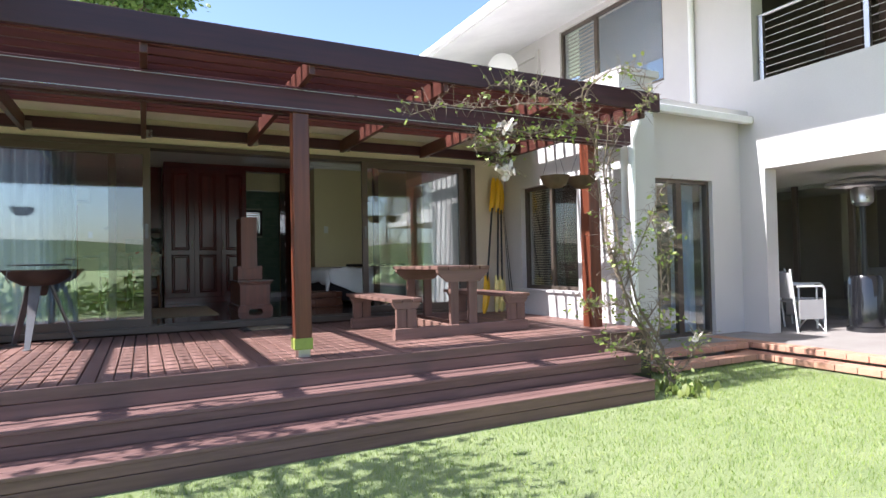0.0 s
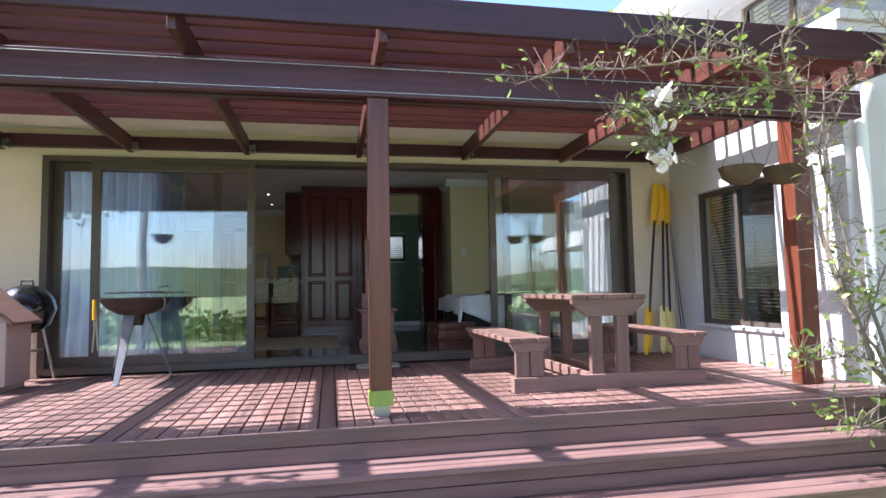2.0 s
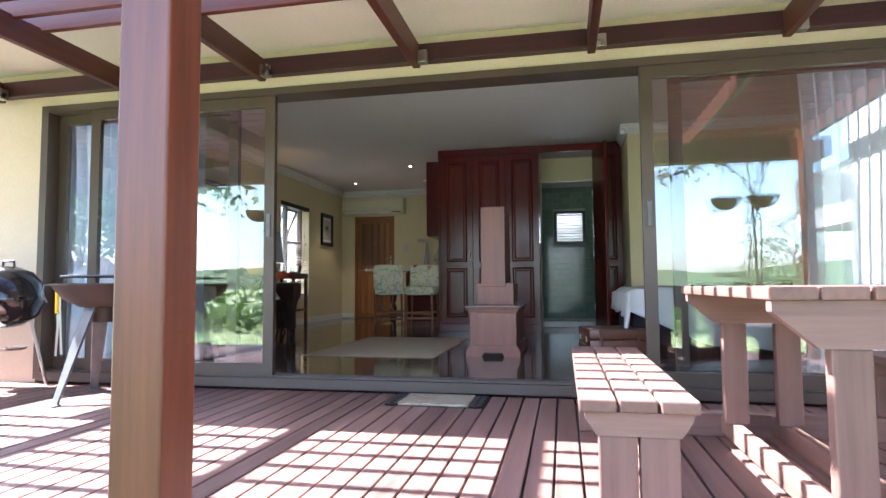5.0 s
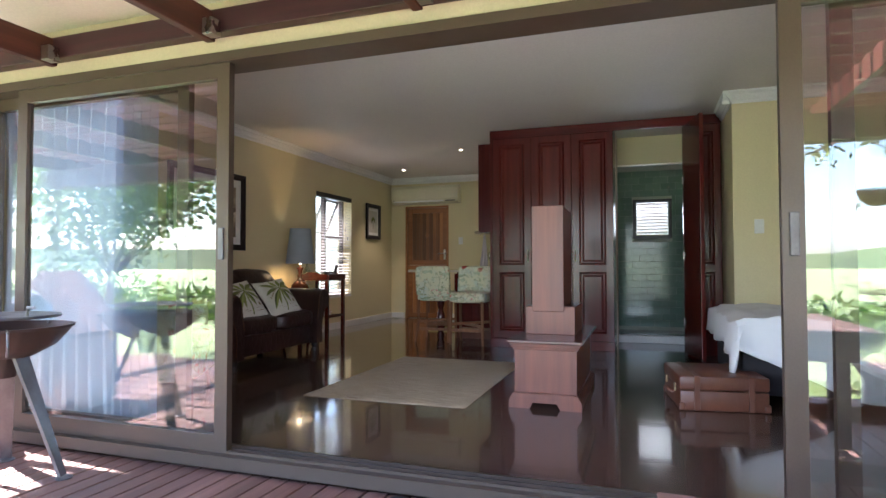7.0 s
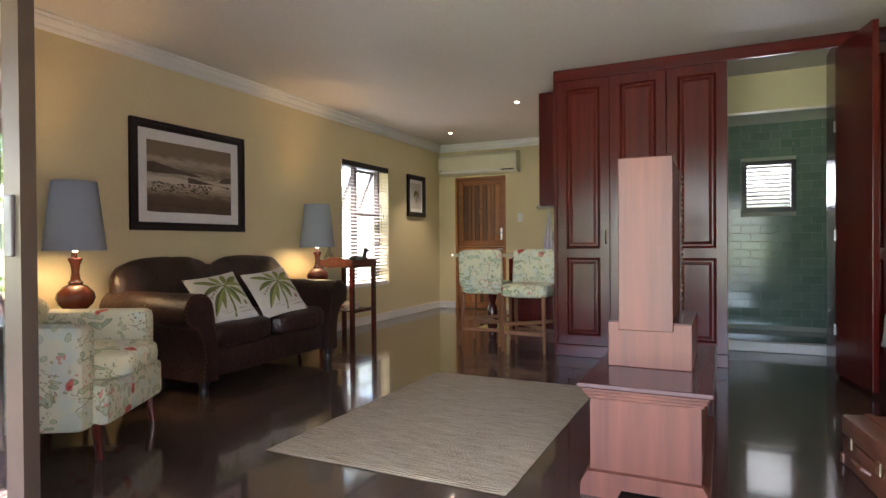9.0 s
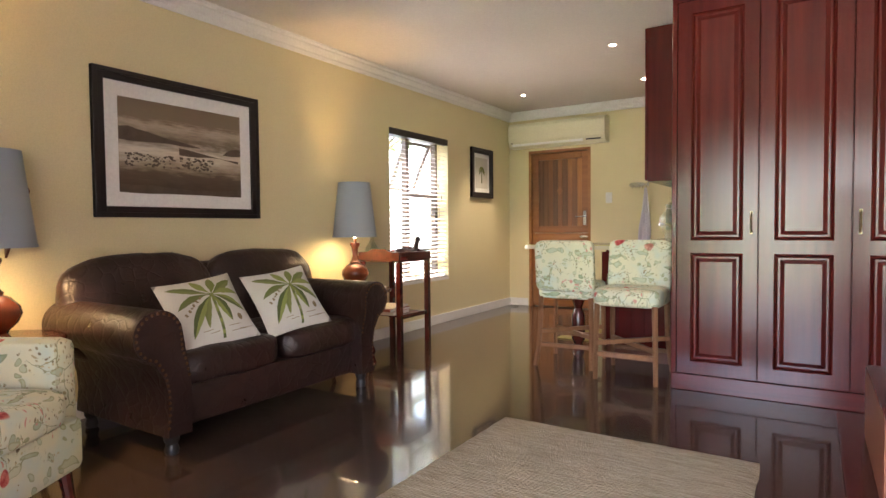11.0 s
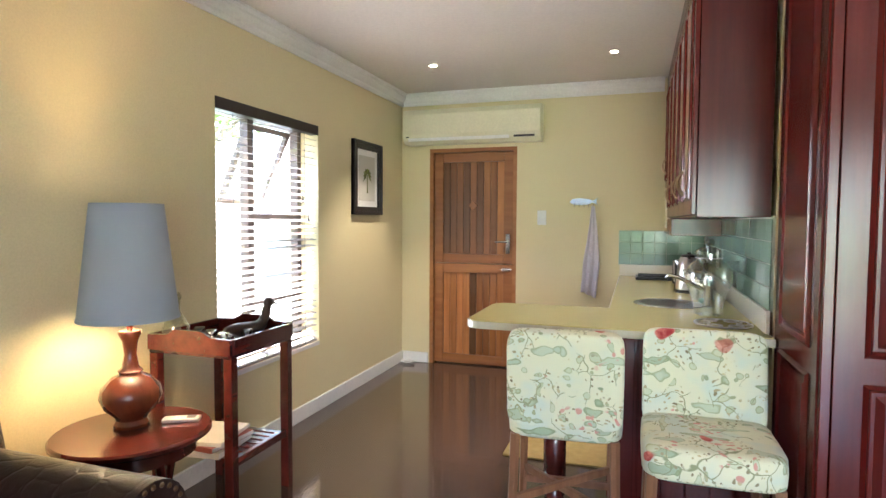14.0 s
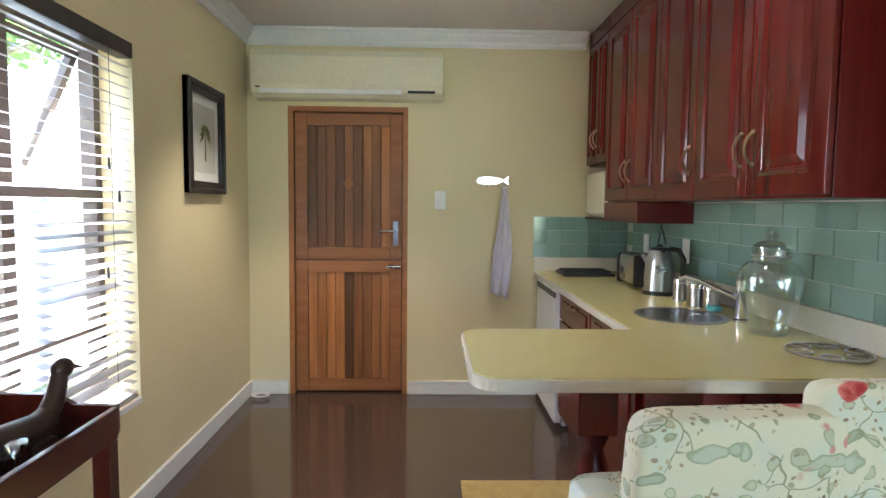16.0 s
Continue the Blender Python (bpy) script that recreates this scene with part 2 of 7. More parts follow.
# beam stain painted darker, with the sky's purple sheen mixed into its colour
M_PERG_X = wood("pergola_wood_sky_tint", (0.036, 0.009, 0.015), (0.095, 0.024, 0.032), "x", 0.42, 1, 0.3)
# lighter, redder copy of the stain: the slats' brighter undersides painted in
M_PERG_S = wood("pergola_wood_lit_slat", (0.10, 0.024, 0.017), (0.21, 0.056, 0.038), "x", 0.45, 1, 0.25)
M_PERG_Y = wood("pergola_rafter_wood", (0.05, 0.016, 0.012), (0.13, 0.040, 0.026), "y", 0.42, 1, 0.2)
M_PERG_Z = wood("pergola_post_wood", (0.085, 0.022, 0.012), (0.20, 0.058, 0.028), "z", 0.35, 1, 0.2)
M_TABLE = wood("weathered_bench_wood", (0.15, 0.078, 0.058), (0.27, 0.150, 0.115), "y", 0.65, 1, 0.12)
M_TABLE_X = wood("weathered_bench_wood_x", (0.16, 0.087, 0.067), (0.29, 0.165, 0.13), "x", 0.6, 1, 0.12)
M_TABLE_Z = wood("weathered_bench_wood_z", (0.15, 0.08, 0.062), (0.26, 0.145, 0.115), "z", 0.6, 1, 0.12)
M_MAHOG = wood("red_mahogany", (0.080, 0.0065, 0.0055), (0.140, 0.0135, 0.0095), "z", 0.21, 0.8, 0.06, 0.0, 0.03)
M_MAHOG_X = wood("red_mahogany_rail", (0.080, 0.0065, 0.0055), (0.140, 0.0135, 0.0095), "x", 0.21, 0.8, 0.06, 0.0, 0.03)
M_MAHOG_Y = wood("red_mahogany_long", (0.080, 0.0065, 0.0055), (0.140, 0.0135, 0.0095), "y", 0.21, 0.8, 0.06, 0.0, 0.03)
M_TVWOOD = wood("pinkish_cabinet_wood", (0.10, 0.024, 0.012), (0.23, 0.070, 0.036), "z", 0.42, 0.6, 0.03, 0.05, 0.06)
M_TVDARK = wood("dark_cabinet_top", (0.045, 0.009, 0.011), (0.085, 0.018, 0.018), "y", 0.2, 0.7, 0.03, 0.5, 0.04)
M_DOOR = wood("stable_door_wood", (0.25, 0.088, 0.022), (0.50, 0.21, 0.062), "z", 0.4, 0.8, 0.65, 0.2, 0.15)
M_DOORX = wood("stable_door_rail_wood", (0.29, 0.105, 0.028), (0.46, 0.19, 0.058), "x", 0.4, 0.8, 0.2, 0.2, 0.15)
M_LEGW = wood("stool_leg_wood", (0.20, 0.085, 0.040), (0.36, 0.17, 0.085), "z", 0.4, 1, 0.15)
M_REDWOOD = wood("polished_red_table_wood", (0.06, 0.010, 0.008), (0.13, 0.022, 0.016), "y", 0.22, 0.8, 0.08, 0.5, 0.03)
M_BRONZE = paint("bronze_aluminium", (0.115, 0.088, 0.070), (0.088, 0.068, 0.055), 0.42, 2, 150, 0.05, 0.35)
M_GLASS = glass("door_glass", (0.92, 0.945, 0.94), 0.12, 0.85)
M_JAR = glass("clear_jar_glass", (0.80, 0.84, 0.80), 0.16, 0.9)
M_CURTAIN = cloth("cream_curtain_cloth", (0.86, 0.86, 0.84), 0.15)
M_SHEER = cloth("blue_white_sheer", (0.66, 0.75, 0.88), 0.4)
M_LEATHER = leather("dark_brown_leather")
M_STUD = paint("brass_stud", (0.18, 0.11, 0.06), None, 0.35, 5, 60, 0, 0.9)
M_FLORAL = floral("floral_cotton")
M_CHROME = paint("chrome", (0.72, 0.72, 0.72), (0.65, 0.65, 0.66), 0.16, 5, 60, 0, 1.0)
M_STEEL = paint("brushed_steel", (0.52, 0.51, 0.50), None, 0.3, 5, 90, 0.03, 1.0)
M_BRASSY = paint("antique_brass", (0.40, 0.30, 0.18), None, 0.32, 5, 60, 0, 1.0)
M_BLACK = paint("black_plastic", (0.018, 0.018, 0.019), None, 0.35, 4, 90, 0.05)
M_IRON = paint("grey_weathered_steel", (0.20, 0.20, 0.21), (0.10, 0.085, 0.08), 0.5, 6, 80, 0.15, 0.6)
M_ENAMEL = paint("black_enamel", (0.012, 0.012, 0.014), None, 0.14, 3, 60, 0, 0, 0.6)
M_COUNTER = paint("cream_stone_worktop", (0.62, 0.55, 0.24), (0.58, 0.51, 0.22), 0.14, 12, 160, 0.02)
M_GROUT = paint("pale_grout", (0.52, 0.58, 0.50), None, 0.8, 8, 120, 0.1)
M_SHADE = cloth("grey_blue_lampshade", (0.33, 0.37, 0.43), 0.08)
M_GREYWALL = paint("beige_plastic", (0.70, 0.66, 0.48), None, 0.35, 2, 50, 0.02)
M_YPLAST = paint("yellow_paddle_plastic", (0.80, 0.46, 0.01), (0.70, 0.38, 0.01), 0.35, 3, 50, 0.05)
M_PALEY = paint("pale_yellow_paddle_plastic", (0.80, 0.66, 0.22), None, 0.4, 3, 50, 0.05)
M_BEDWHITE = cloth("white_bed_linen", (0.80, 0.80, 0.82))
M_DARKCLOTH = cloth("dark_bed_cloth", (0.02, 0.018, 0.022))


# ---- mesh tools ----
def box(bm, x0, x1, y0, y1, z0, z1, bev=0.0, rot=None):
    """A box from its bounds, its edges rounded by bev."""
    r = bmesh.ops.create_cube(bm, size=1.0)
    m = Matrix.LocRotScale(((x0 + x1) / 2, (y0 + y1) / 2, (z0 + z1) / 2), None, (x1 - x0, y1 - y0, z1 - z0))
    bmesh.ops.transform(bm, matrix=(rot @ m) if rot is not None else m, verts=r["verts"])
    if bev:
        edges = {e for v in r["verts"] for e in v.link_edges}
        bmesh.ops.bevel(bm, geom=list(edges), offset=bev, segments=2, affect="EDGES", profile=0.5)
    return bm


def ring_frame(bm, x0, x1, z0, z1, w, y0, y1):
    """A rectangular frame in the xz plane, w wide."""
    box(bm, x0, x0 + w, y0, y1, z0, z1)
    box(bm, x1 - w, x1, y0, y1, z0, z1)
    box(bm, x0 + w, x1 - w, y0, y1, z0, z0 + w)
    box(bm, x0 + w, x1 - w, y0, y1, z1 - w, z1)
    return bm


def rod(bm, p0, p1, r0, r1=None, n=10):
    p0, p1 = Vector(p0), Vector(p1)
    r1 = r0 if r1 is None else r1
    d = p1 - p0
    m = Matrix.Translation((p0 + p1) / 2) @ d.to_track_quat("Z", "Y").to_matrix().to_4x4()
    bmesh.ops.create_cone(bm, cap_ends=True, segments=n, radius1=r0, radius2=r1, depth=d.length, matrix=m)
    return bm


def tube(bm, pts, r, n=8, taper=1.0):
    """A round tube along a run of points."""
    pts = [Vector(p) for p in pts]
    rings, k = [], len(pts)
    for i, p in enumerate(pts):
        d = (pts[min(i + 1, k - 1)] - pts[max(i - 1, 0)]).normalized()
        u = d.orthogonal().normalized() if i == 0 else (u - d * u.dot(d)).normalized()
        w = d.cross(u)
        rr = r * (1 + (taper - 1) * i / max(1, k - 1))
        rings.append([bm.verts.new(p + rr * (math.cos(a) * u + math.sin(a) * w)) for a in [2 * math.pi * j / n for j in range(n)]])
    for a, b in zip(rings, rings[1:]):
        for j in range(n):
            bm.faces.new((a[j], a[(j + 1) % n], b[(j + 1) % n], b[j]))
    bm.faces.new(rings[0][::-1])
    bm.faces.new(rings[-1])
    return bm


def lathe(bm, profile, n=24, at=(0, 0, 0)):
    """Turned round shape: profile of (radius, height)."""
    at = Vector(at)
    rings = []
    for r, z in profile:
        if r < 1e-5:
            rings.append([bm.verts.new(at + Vector((0, 0, z)))])
        else:
            rings.append([bm.verts.new(at + Vector((r * math.cos(a), r * math.sin(a), z))) for a in [2 * math.pi * j / n for j in range(n)]])
    for a, b in zip(rings, rings[1:]):
        for j in range(n):
            q = (j + 1) % n
            if len(a) == 1 and len(b) == 1:
                continue
            if len(a) == 1:
                bm.faces.new((a[0], b[q], b[j]))
            elif len(b) == 1:
                bm.faces.new((a[j], a[q], b[0]))
            else:
                bm.faces.new((a[j], a[q], b[q], b[j]))
    return bm


def prism(bm, outline, lo, hi, axis="y"):
    """An outline (pairs) swept straight along an axis."""
    def at(p, h):
        return {"x": (h, p[0], p[1]), "y": (p[0], h, p[1]), "z": (p[0], p[1], h)}[axis]
    a = [bm.verts.new(at(p, lo)) for p in outline]
    b = [bm.verts.new(at(p, hi)) for p in outline]
    n = len(outline)
    for j in range(n):
        bm.faces.new((a[j], a[(j + 1) % n], b[(j + 1) % n], b[j]))
    bm.faces.new(a[::-1])
    bm.faces.new(b)
    bmesh.ops.recalc_face_normals(bm, faces=bm.faces[:])
    return bm


def puff(bm, sx, sy, sz, at=(0, 0, 0), power=3.0, nu=18, nv=12, m=None):
    """A soft cushion-like body: a rounded box of half sizes sx, sy, sz."""
    def f(c):
        return math.copysign(abs(c) ** (2 / power), c)
    prof = []
    for i in range(nv + 1):
        lat = -math.pi / 2 + math.pi * i / nv
        row = []
        for j in range(nu):
            lon = 2 * math.pi * j / nu
            p = Vector((sx * f(math.cos(lat)) * f(math.cos(lon)), sy * f(math.cos(lat)) * f(math.sin(lon)), sz * f(math.sin(lat)))) + Vector(at)
            row.append(bm.verts.new(m @ p if m is not None else p))
            if i in (0, nv):
                break
        prof.append(row)
    for a, b in zip(prof, prof[1:]):
        for j in range(nu):
            q = (j + 1) % nu
            if len(a) == 1:
                bm.faces.new((a[0], b[q], b[j]))
            elif len(b) == 1:
                bm.faces.new((a[j], a[q], b[0]))
            else:
                bm.faces.new((a[j], a[q], b[q], b[j]))
    return bm


def mesh(name, bm, material, smooth=False):
    bmesh.ops.recalc_face_normals(bm, faces=bm.faces[:])
    me = bpy.data.meshes.new(name)
    bm.to_mesh(me)
    bm.free()
    me.materials.append(material)
    if smooth:
        me.polygons.foreach_set("use_smooth", [True] * len(me.polygons))
        me.set_sharp_from_angle(angle=radians(40))
    return me


def thing(name, at, label, category, group="", turn=0.0):
    e = new(name)
    e.empty_display_size = 0.1
    e.matrix_basis = pose(*at, 0, 0, turn)
    return tagged(e, label, category, group)


def part(name, bm, material, parent, label="", smooth=False):
    o = new(name, mesh(name, bm, material, smooth))
    o.parent = parent
    return tagged(o, label)


def piece(name, me, parent, m):
    o = new(name, me)
    o.parent = parent
    o.matrix_basis = m
    return o


def single(name, bm, material, label, category, group="", at=None, smooth=False):
    o = new(name, mesh(name, bm, material, smooth))
    if at is not None:
        o.matrix_basis = at
    return tagged(o, label, category, group)


def built(name, bm, material, label="", smooth=False):
    """A piece of the setting."""
    return tagged(new(name, mesh(name, bm, material, smooth)), label, kind="structure")


def nb():
    return bmesh.new()


DECK, LAWN, CEIL = -0.07, -0.60, 2.545
WEST, NORTH, FAC, EAST = -2.34, 13.40, 6.02, 4.70
OX0, OX1, OTOP = -1.85, 4.22, 2.03

# ---- ground and far distance ----
b = nb()
box(b, -400, 400, -500, 400, LAWN - 0.3, LAWN)
M_LAWN, t_, b_ = shader("lawn_green")
v_ = coords(t_)
c_ = ramp(t_, noise_tex(t_, v_, 2.2, 6, 0.7), [(0.3, (0.17, 0.22, 0.08)), (0.55, (0.27, 0.31, 0.14)), (0.8, (0.40, 0.40, 0.22))])
c_ = mixc(t_, 0.45, c_, ramp(t_, noise_tex(t_, v_, 90, 4, 0.7), [(0.3, (0.10, 0.16, 0.04)), (0.7, (0.40, 0.47, 0.20))]))
t_.links.new(c_, b_.inputs["Base Color"])
b_.inputs["Roughness"].default_value = 0.9
bumped(t_, b_, noise_tex(t_, v_, 140, 3), 0.9, 0.02)
built("ground", b, M_LAWN, "sunlit green lawn")

# ---- room shell ----
b = nb()
box(b, WEST - 0.25, 5.2, FAC + 0.02, 16.0, -0.55, 0.0)
built("floor", b, M_FLOOR, "polished dark brown screed floor")
b = nb()
box(b, WEST - 0.25, 5.2, FAC + 0.12, 16.0, CEIL, CEIL + 0.15)
built("ceiling", b, M_CEIL, "plain off-white ceiling")
# west wall with the blind's window
WY0, WY1, WZ0, WZ1 = 10.78, 11.84, 0.50, 2.02
b = nb()
box(b, WEST - 0.04, WEST, FAC + 0.12, 6.55, 0, CEIL)
for y0, y1, z0, z1 in ((6.55, WY0, 0, CEIL), (WY1, NORTH, 0, CEIL), (WY0, WY1, 0, WZ0), (WY0, WY1, WZ1, CEIL)):
    box(b, WEST - 0.22, WEST, y0, y1, z0, z1)
built("wall_west", b, M_YELLOW, "pale yellow painted wall")
# north wall with the stable door
DX0, DX1, DTOP = -2.06, -1.228, 2.03
b = nb()
box(b, WEST - 0.22, DX0, NORTH, NORTH + 0.2, 0, CEIL)
box(b, DX1, 0.55, NORTH, NORTH + 0.2, 0, CEIL)
box(b, DX0, DX1, NORTH, NORTH + 0.2, DTOP, CEIL)
built("wall_north", b, M_YELLOW, "pale yellow painted wall")
# kitchen side wall, bathroom and bedroom walls
KX = 0.33
b = nb()
box(b, KX + 0.01, KX + 0.15, 10.86, NORTH, 0, CEIL)
built("wall_kitchen", b, M_YELLOW, "pale yellow kitchen side wall")
b = nb()
box(b, 2.84, 5.2, 9.47, 9.65, 0, CEIL)
box(b, 2.84, 3.0, 9.65, 13.2, 0, CEIL)
built("wall_bedroom", b, M_YELLOW, "pale yellow bedroom wall")
b = nb()
box(b, EAST, EAST + 0.2, FAC + 0.1, 9.47, 0, CEIL)
built("wall_east", b, M_YELLOW, "pale yellow side wall")
# bathroom: lobby header, shower walls
b = nb()
box(b, KX + 0.15, 2.84, 11.15, 11.27, 2.2, CEIL)
box(b, KX + 0.15, 1.72, 11.15, 11.27, 0, 2.2)
built("wall_shower_front", b, M_YELLOW, "yellow wall over the shower opening")
SHY, SX0, SX1, SZ0, SZ1 = 12.65, 1.93, 2.43, 1.36, 1.90
b = nb()
for x0, x1, z0, z1 in ((0.5, SX0, 0, CEIL), (SX1, 2.84, 0, CEIL), (SX0, SX1, 0, SZ0), (SX0, SX1, SZ1, CEIL)):
    box(b, x0, x1, SHY, SHY + 0.2, z0, z1)
built("wall_shower", b, M_GROUT, "shower wall behind the tiles")
b = nb()
box(b, 1.0, 2.84, 11.10, 11.22, 0, 0.09, 0.008)
built("shower_kerb", b, M_TRIM, "white shower kerb")
b = nb()
box(b, 1.60, 1.755, 10.86, 11.15, 0, CEIL)
built("wall_lobby", b, M_CREAM, "cream jamb beside the bathroom opening")

# facade wall around the wide sliding door
b = nb()
box(b, WEST + 0.03, OX0, FAC - 0.06, FAC + 0.118, DECK - 0.5, 3.0)
box(b, OX1, EAST + 0.2, FAC - 0.06, FAC + 0.12, DECK - 0.5, 3.0)
box(b, OX0, OX1, FAC - 0.06, FAC + 0.12, OTOP, 3.0)
built("wall_facade", b, M_CREAM, "cream plastered veranda wall")
b = nb()
box(b, WEST - 0.045, WEST - 0.041, FAC + 0.12, 6.55, -0.6, 3.0)
for y0, y1, z0, z1 in ((6.55, WY0, -0.6, 3.0), (WY1, NORTH + 0.2, -0.6, 3.0), (WY0, WY1, -0.6, WZ0), (WY0, WY1, WZ1, 3.0)):
    box(b, WEST - 0.26, WEST - 0.22, y0, y1, z0, z1)
box(b, WEST - 0.22, 5.2, NORTH + 0.2, NORTH + 0.24, -0.6, 3.0)
box(b, 2.84, 5.2, 12.85, 13.2, -0.6, 3.0)
built("wall_outer_west", b, M_CREAM, "cream outer wall of the side")
b = nb()
box(b, -2.7, 5.2, 5.94, 16.2, 3.0, 3.08)
built("roof", b, M_WHITE, "flat roof over the room")

# cornice and skirting: a stepped profile
prof = [(0, 0), (0.078, 0), (0.078, -0.016), (0.060, -0.026), (0.060, -0.040), (0.048, -0.056), (0.026, -0.074), (0.026, -0.090), (0.012, -0.108), (0, -0.108)]
b = nb()
prism(b, [(WEST + p, CEIL + q) for p, q in prof], FAC + 0.12, NORTH, "y")
built("cornice", b, M_TRIM, "white moulded cornice along the side wall")
b = nb()
prism(b, [(NORTH - p, CEIL + q) for p, q in prof], WEST, 0.0, "x")
built("cornice_north", b, M_TRIM, "white moulded cornice over the back door")
b = nb()
prism(b, [(9.47 - p, CEIL + q) for p, q in prof], 2.76, EAST, "x")
prism(b, [(2.84 - p, CEIL + q) for p, q in prof], 9.40, 10.15, "y")
built("cornice_bedroom", b, M_TRIM, "white moulded cornice in the bedroom")
b = nb()
box(b, WEST, WEST + 0.018, FAC + 0.12, NORTH, 0, 0.10, 0.004)
box(b, WEST + 0.018, DX0 - 0.01, NORTH - 0.018, NORTH, 0, 0.10, 0.004)
box(b, DX1 + 0.01, -0.30, NORTH - 0.018, NORTH, 0, 0.10, 0.004)
built("baseboard", b, M_TRIM, "white skirting board")

# ---- deck and steps ----
b = nb()
box(b, -4.6, 4.72, 3.24, FAC - 0.06, LAWN, DECK - 0.035)
built("deck_frame", b, M_BLACK, "dark frame under the deck")
b = nb()
deck = tagged(new("deck"), "reddish brown timber deck boards", kind="structure")
me_ = mesh("deck_board", box(nb(), -0.047, 0.047, 3.19, FAC - 0.062, -0.028, 0, 0.004), M_DECK)
for k in range(89):
    piece("deck_board", me_, deck, pose(-4.466 + 0.1035 * k, 0, DECK))
STEPS = ((2.90, -0.25), (2.60, -0.42))
steps = tagged(new("deck_steps"), "reddish brown timber deck steps", kind="structure")
SXE = 4.05
for y0, y1, z0, z1 in ((3.155, 3.188, -0.155, DECK - 0.002), (3.16, 3.188, -0.25, -0.16), (2.865, 2.89, -0.335, -0.275), (2.87, 2.89, -0.42, -0.34), (2.565, 2.59, -0.51, -0.445), (2.57, 2.59, -0.62, -0.515)):
    part("riser_board", box(nb(), -4.6, SXE + (0.35 if y0 > 3 else 0.15 if y0 > 2.8 else 0), y0, y1, z0, z1, 0.004), M_STEP, steps)
for y0, z in STEPS:
    for j in range(3):
        part("tread_board", box(nb(), -4.6, SXE + (0.15 if y0 > 2.8 else 0), y0 - 0.045 + 0.108 * j, y0 - 0.045 + 0.108 * j + 0.100, z - 0.025, z, 0.004), M_STEP, steps)
b = nb()
box(b, -4.6, SXE, 2.60, 3.15, LAWN - 0.05, -0.43)
built("step_base", b, M_BLACK, "dark framing inside the steps")

# ---- pergola ----
perg = thing("pergola", (1.2, 4.4, DECK), "dark red-brown stained timber pergola over the deck", "pergola")
PO = Vector((1.2, 4.4, DECK))


def pbox(name, x0, x1, y0, y1, z0, z1, mat_, label="", bev=0.006):
    return part(name, box(nb(), x0 - PO.x, x1 - PO.x, y0 - PO.y, y1 - PO.y, z0 - PO.z, z1 - PO.z, bev), mat_, perg, label)


pbox("post", 1.06, 1.19, 3.365, 3.485, -0.0, 2.02, M_PERG_Z, "square stained post")
post_r = pbox("post", 4.27, 4.42, 3.62, 3.76, DECK, 2.02, M_PERG_Z)
M_FOOT = paint("yellow_green_sleeve", (0.34, 0.40, 0.07), (0.26, 0.30, 0.06), 0.4, 8, 60, 0.05)
pbox("post_sleeve", 1.053, 1.197, 3.358, 3.492, -0.005, 0.085, M_FOOT, "yellow-green painted post sleeve", 0.004)
pbox("post_bracket", 1.085, 1.18, 3.38, 3.48, DECK, -0.004, M_STEEL, "galvanised post bracket", 0.003)
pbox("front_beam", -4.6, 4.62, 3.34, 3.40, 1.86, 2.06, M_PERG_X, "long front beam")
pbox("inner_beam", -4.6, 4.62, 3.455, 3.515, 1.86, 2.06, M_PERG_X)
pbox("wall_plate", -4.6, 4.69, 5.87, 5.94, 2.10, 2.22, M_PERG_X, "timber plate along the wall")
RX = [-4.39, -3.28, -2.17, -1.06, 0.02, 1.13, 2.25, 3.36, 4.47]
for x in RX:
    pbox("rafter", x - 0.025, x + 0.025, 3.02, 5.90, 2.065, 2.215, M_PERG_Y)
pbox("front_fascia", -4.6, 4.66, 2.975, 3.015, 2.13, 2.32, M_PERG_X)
ys = [3.06 + 0.19 * k for k in range(12)]
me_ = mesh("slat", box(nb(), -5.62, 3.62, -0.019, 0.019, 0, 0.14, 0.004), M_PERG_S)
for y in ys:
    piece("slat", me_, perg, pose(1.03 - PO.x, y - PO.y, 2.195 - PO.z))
for k, x in enumerate(RX):
    pbox("rafter_bracket", x + 0.027, x + 0.085, 5.80, 5.865, 2.07, 2.15, M_STEEL, "galvanised rafter bracket", 0.003)
for z in (2.035, 1.885):
    part("wire", rod(nb(), (-4.6 - PO.x, 3.335 - PO.y, z - PO.z), (4.6 - PO.x, 3.335 - PO.y, z - PO.z), 0.003), M_STEEL, perg, "thin steel wire")
b = nb()
box(b, -2.6, 4.70, 5.22, 5.96, 2.30, 2.34)
built("veranda_soffit", b, paint("cream_soffit", (0.84, 0.81, 0.71), None, 0.7, 1.5, 60, 0.05), "cream soffit boards at the wall")
b = nb()
box(b, -2.6, 4.70, 5.17, 5.215, 2.29, 2.37)
built("roof_edge", b, M_PERG_X, "dark roof edge behind the slats")

# ---- wide sliding door ----
slider = tagged(new("door_1"), "bronze aluminium sliding glass doors standing open", kind="structure")


def panel(x0, x1, y, name="sliding_panel"):
    fr = part(name, ring_frame(nb(), x0, x1, 0.028, OTOP - 0.05, 0.075, y - 0.02, y + 0.02), M_BRONZE, slider)
    bmx = nb()
    box(bmx, x0 + 0.075, x1 - 0.075, y - 0.003, y + 0.003, 0.10, OTOP - 0.125)
    g = part("pane", bmx, M_GLASS, fr, "clear reflecting pane")
    g.visible_shadow = False
    return fr


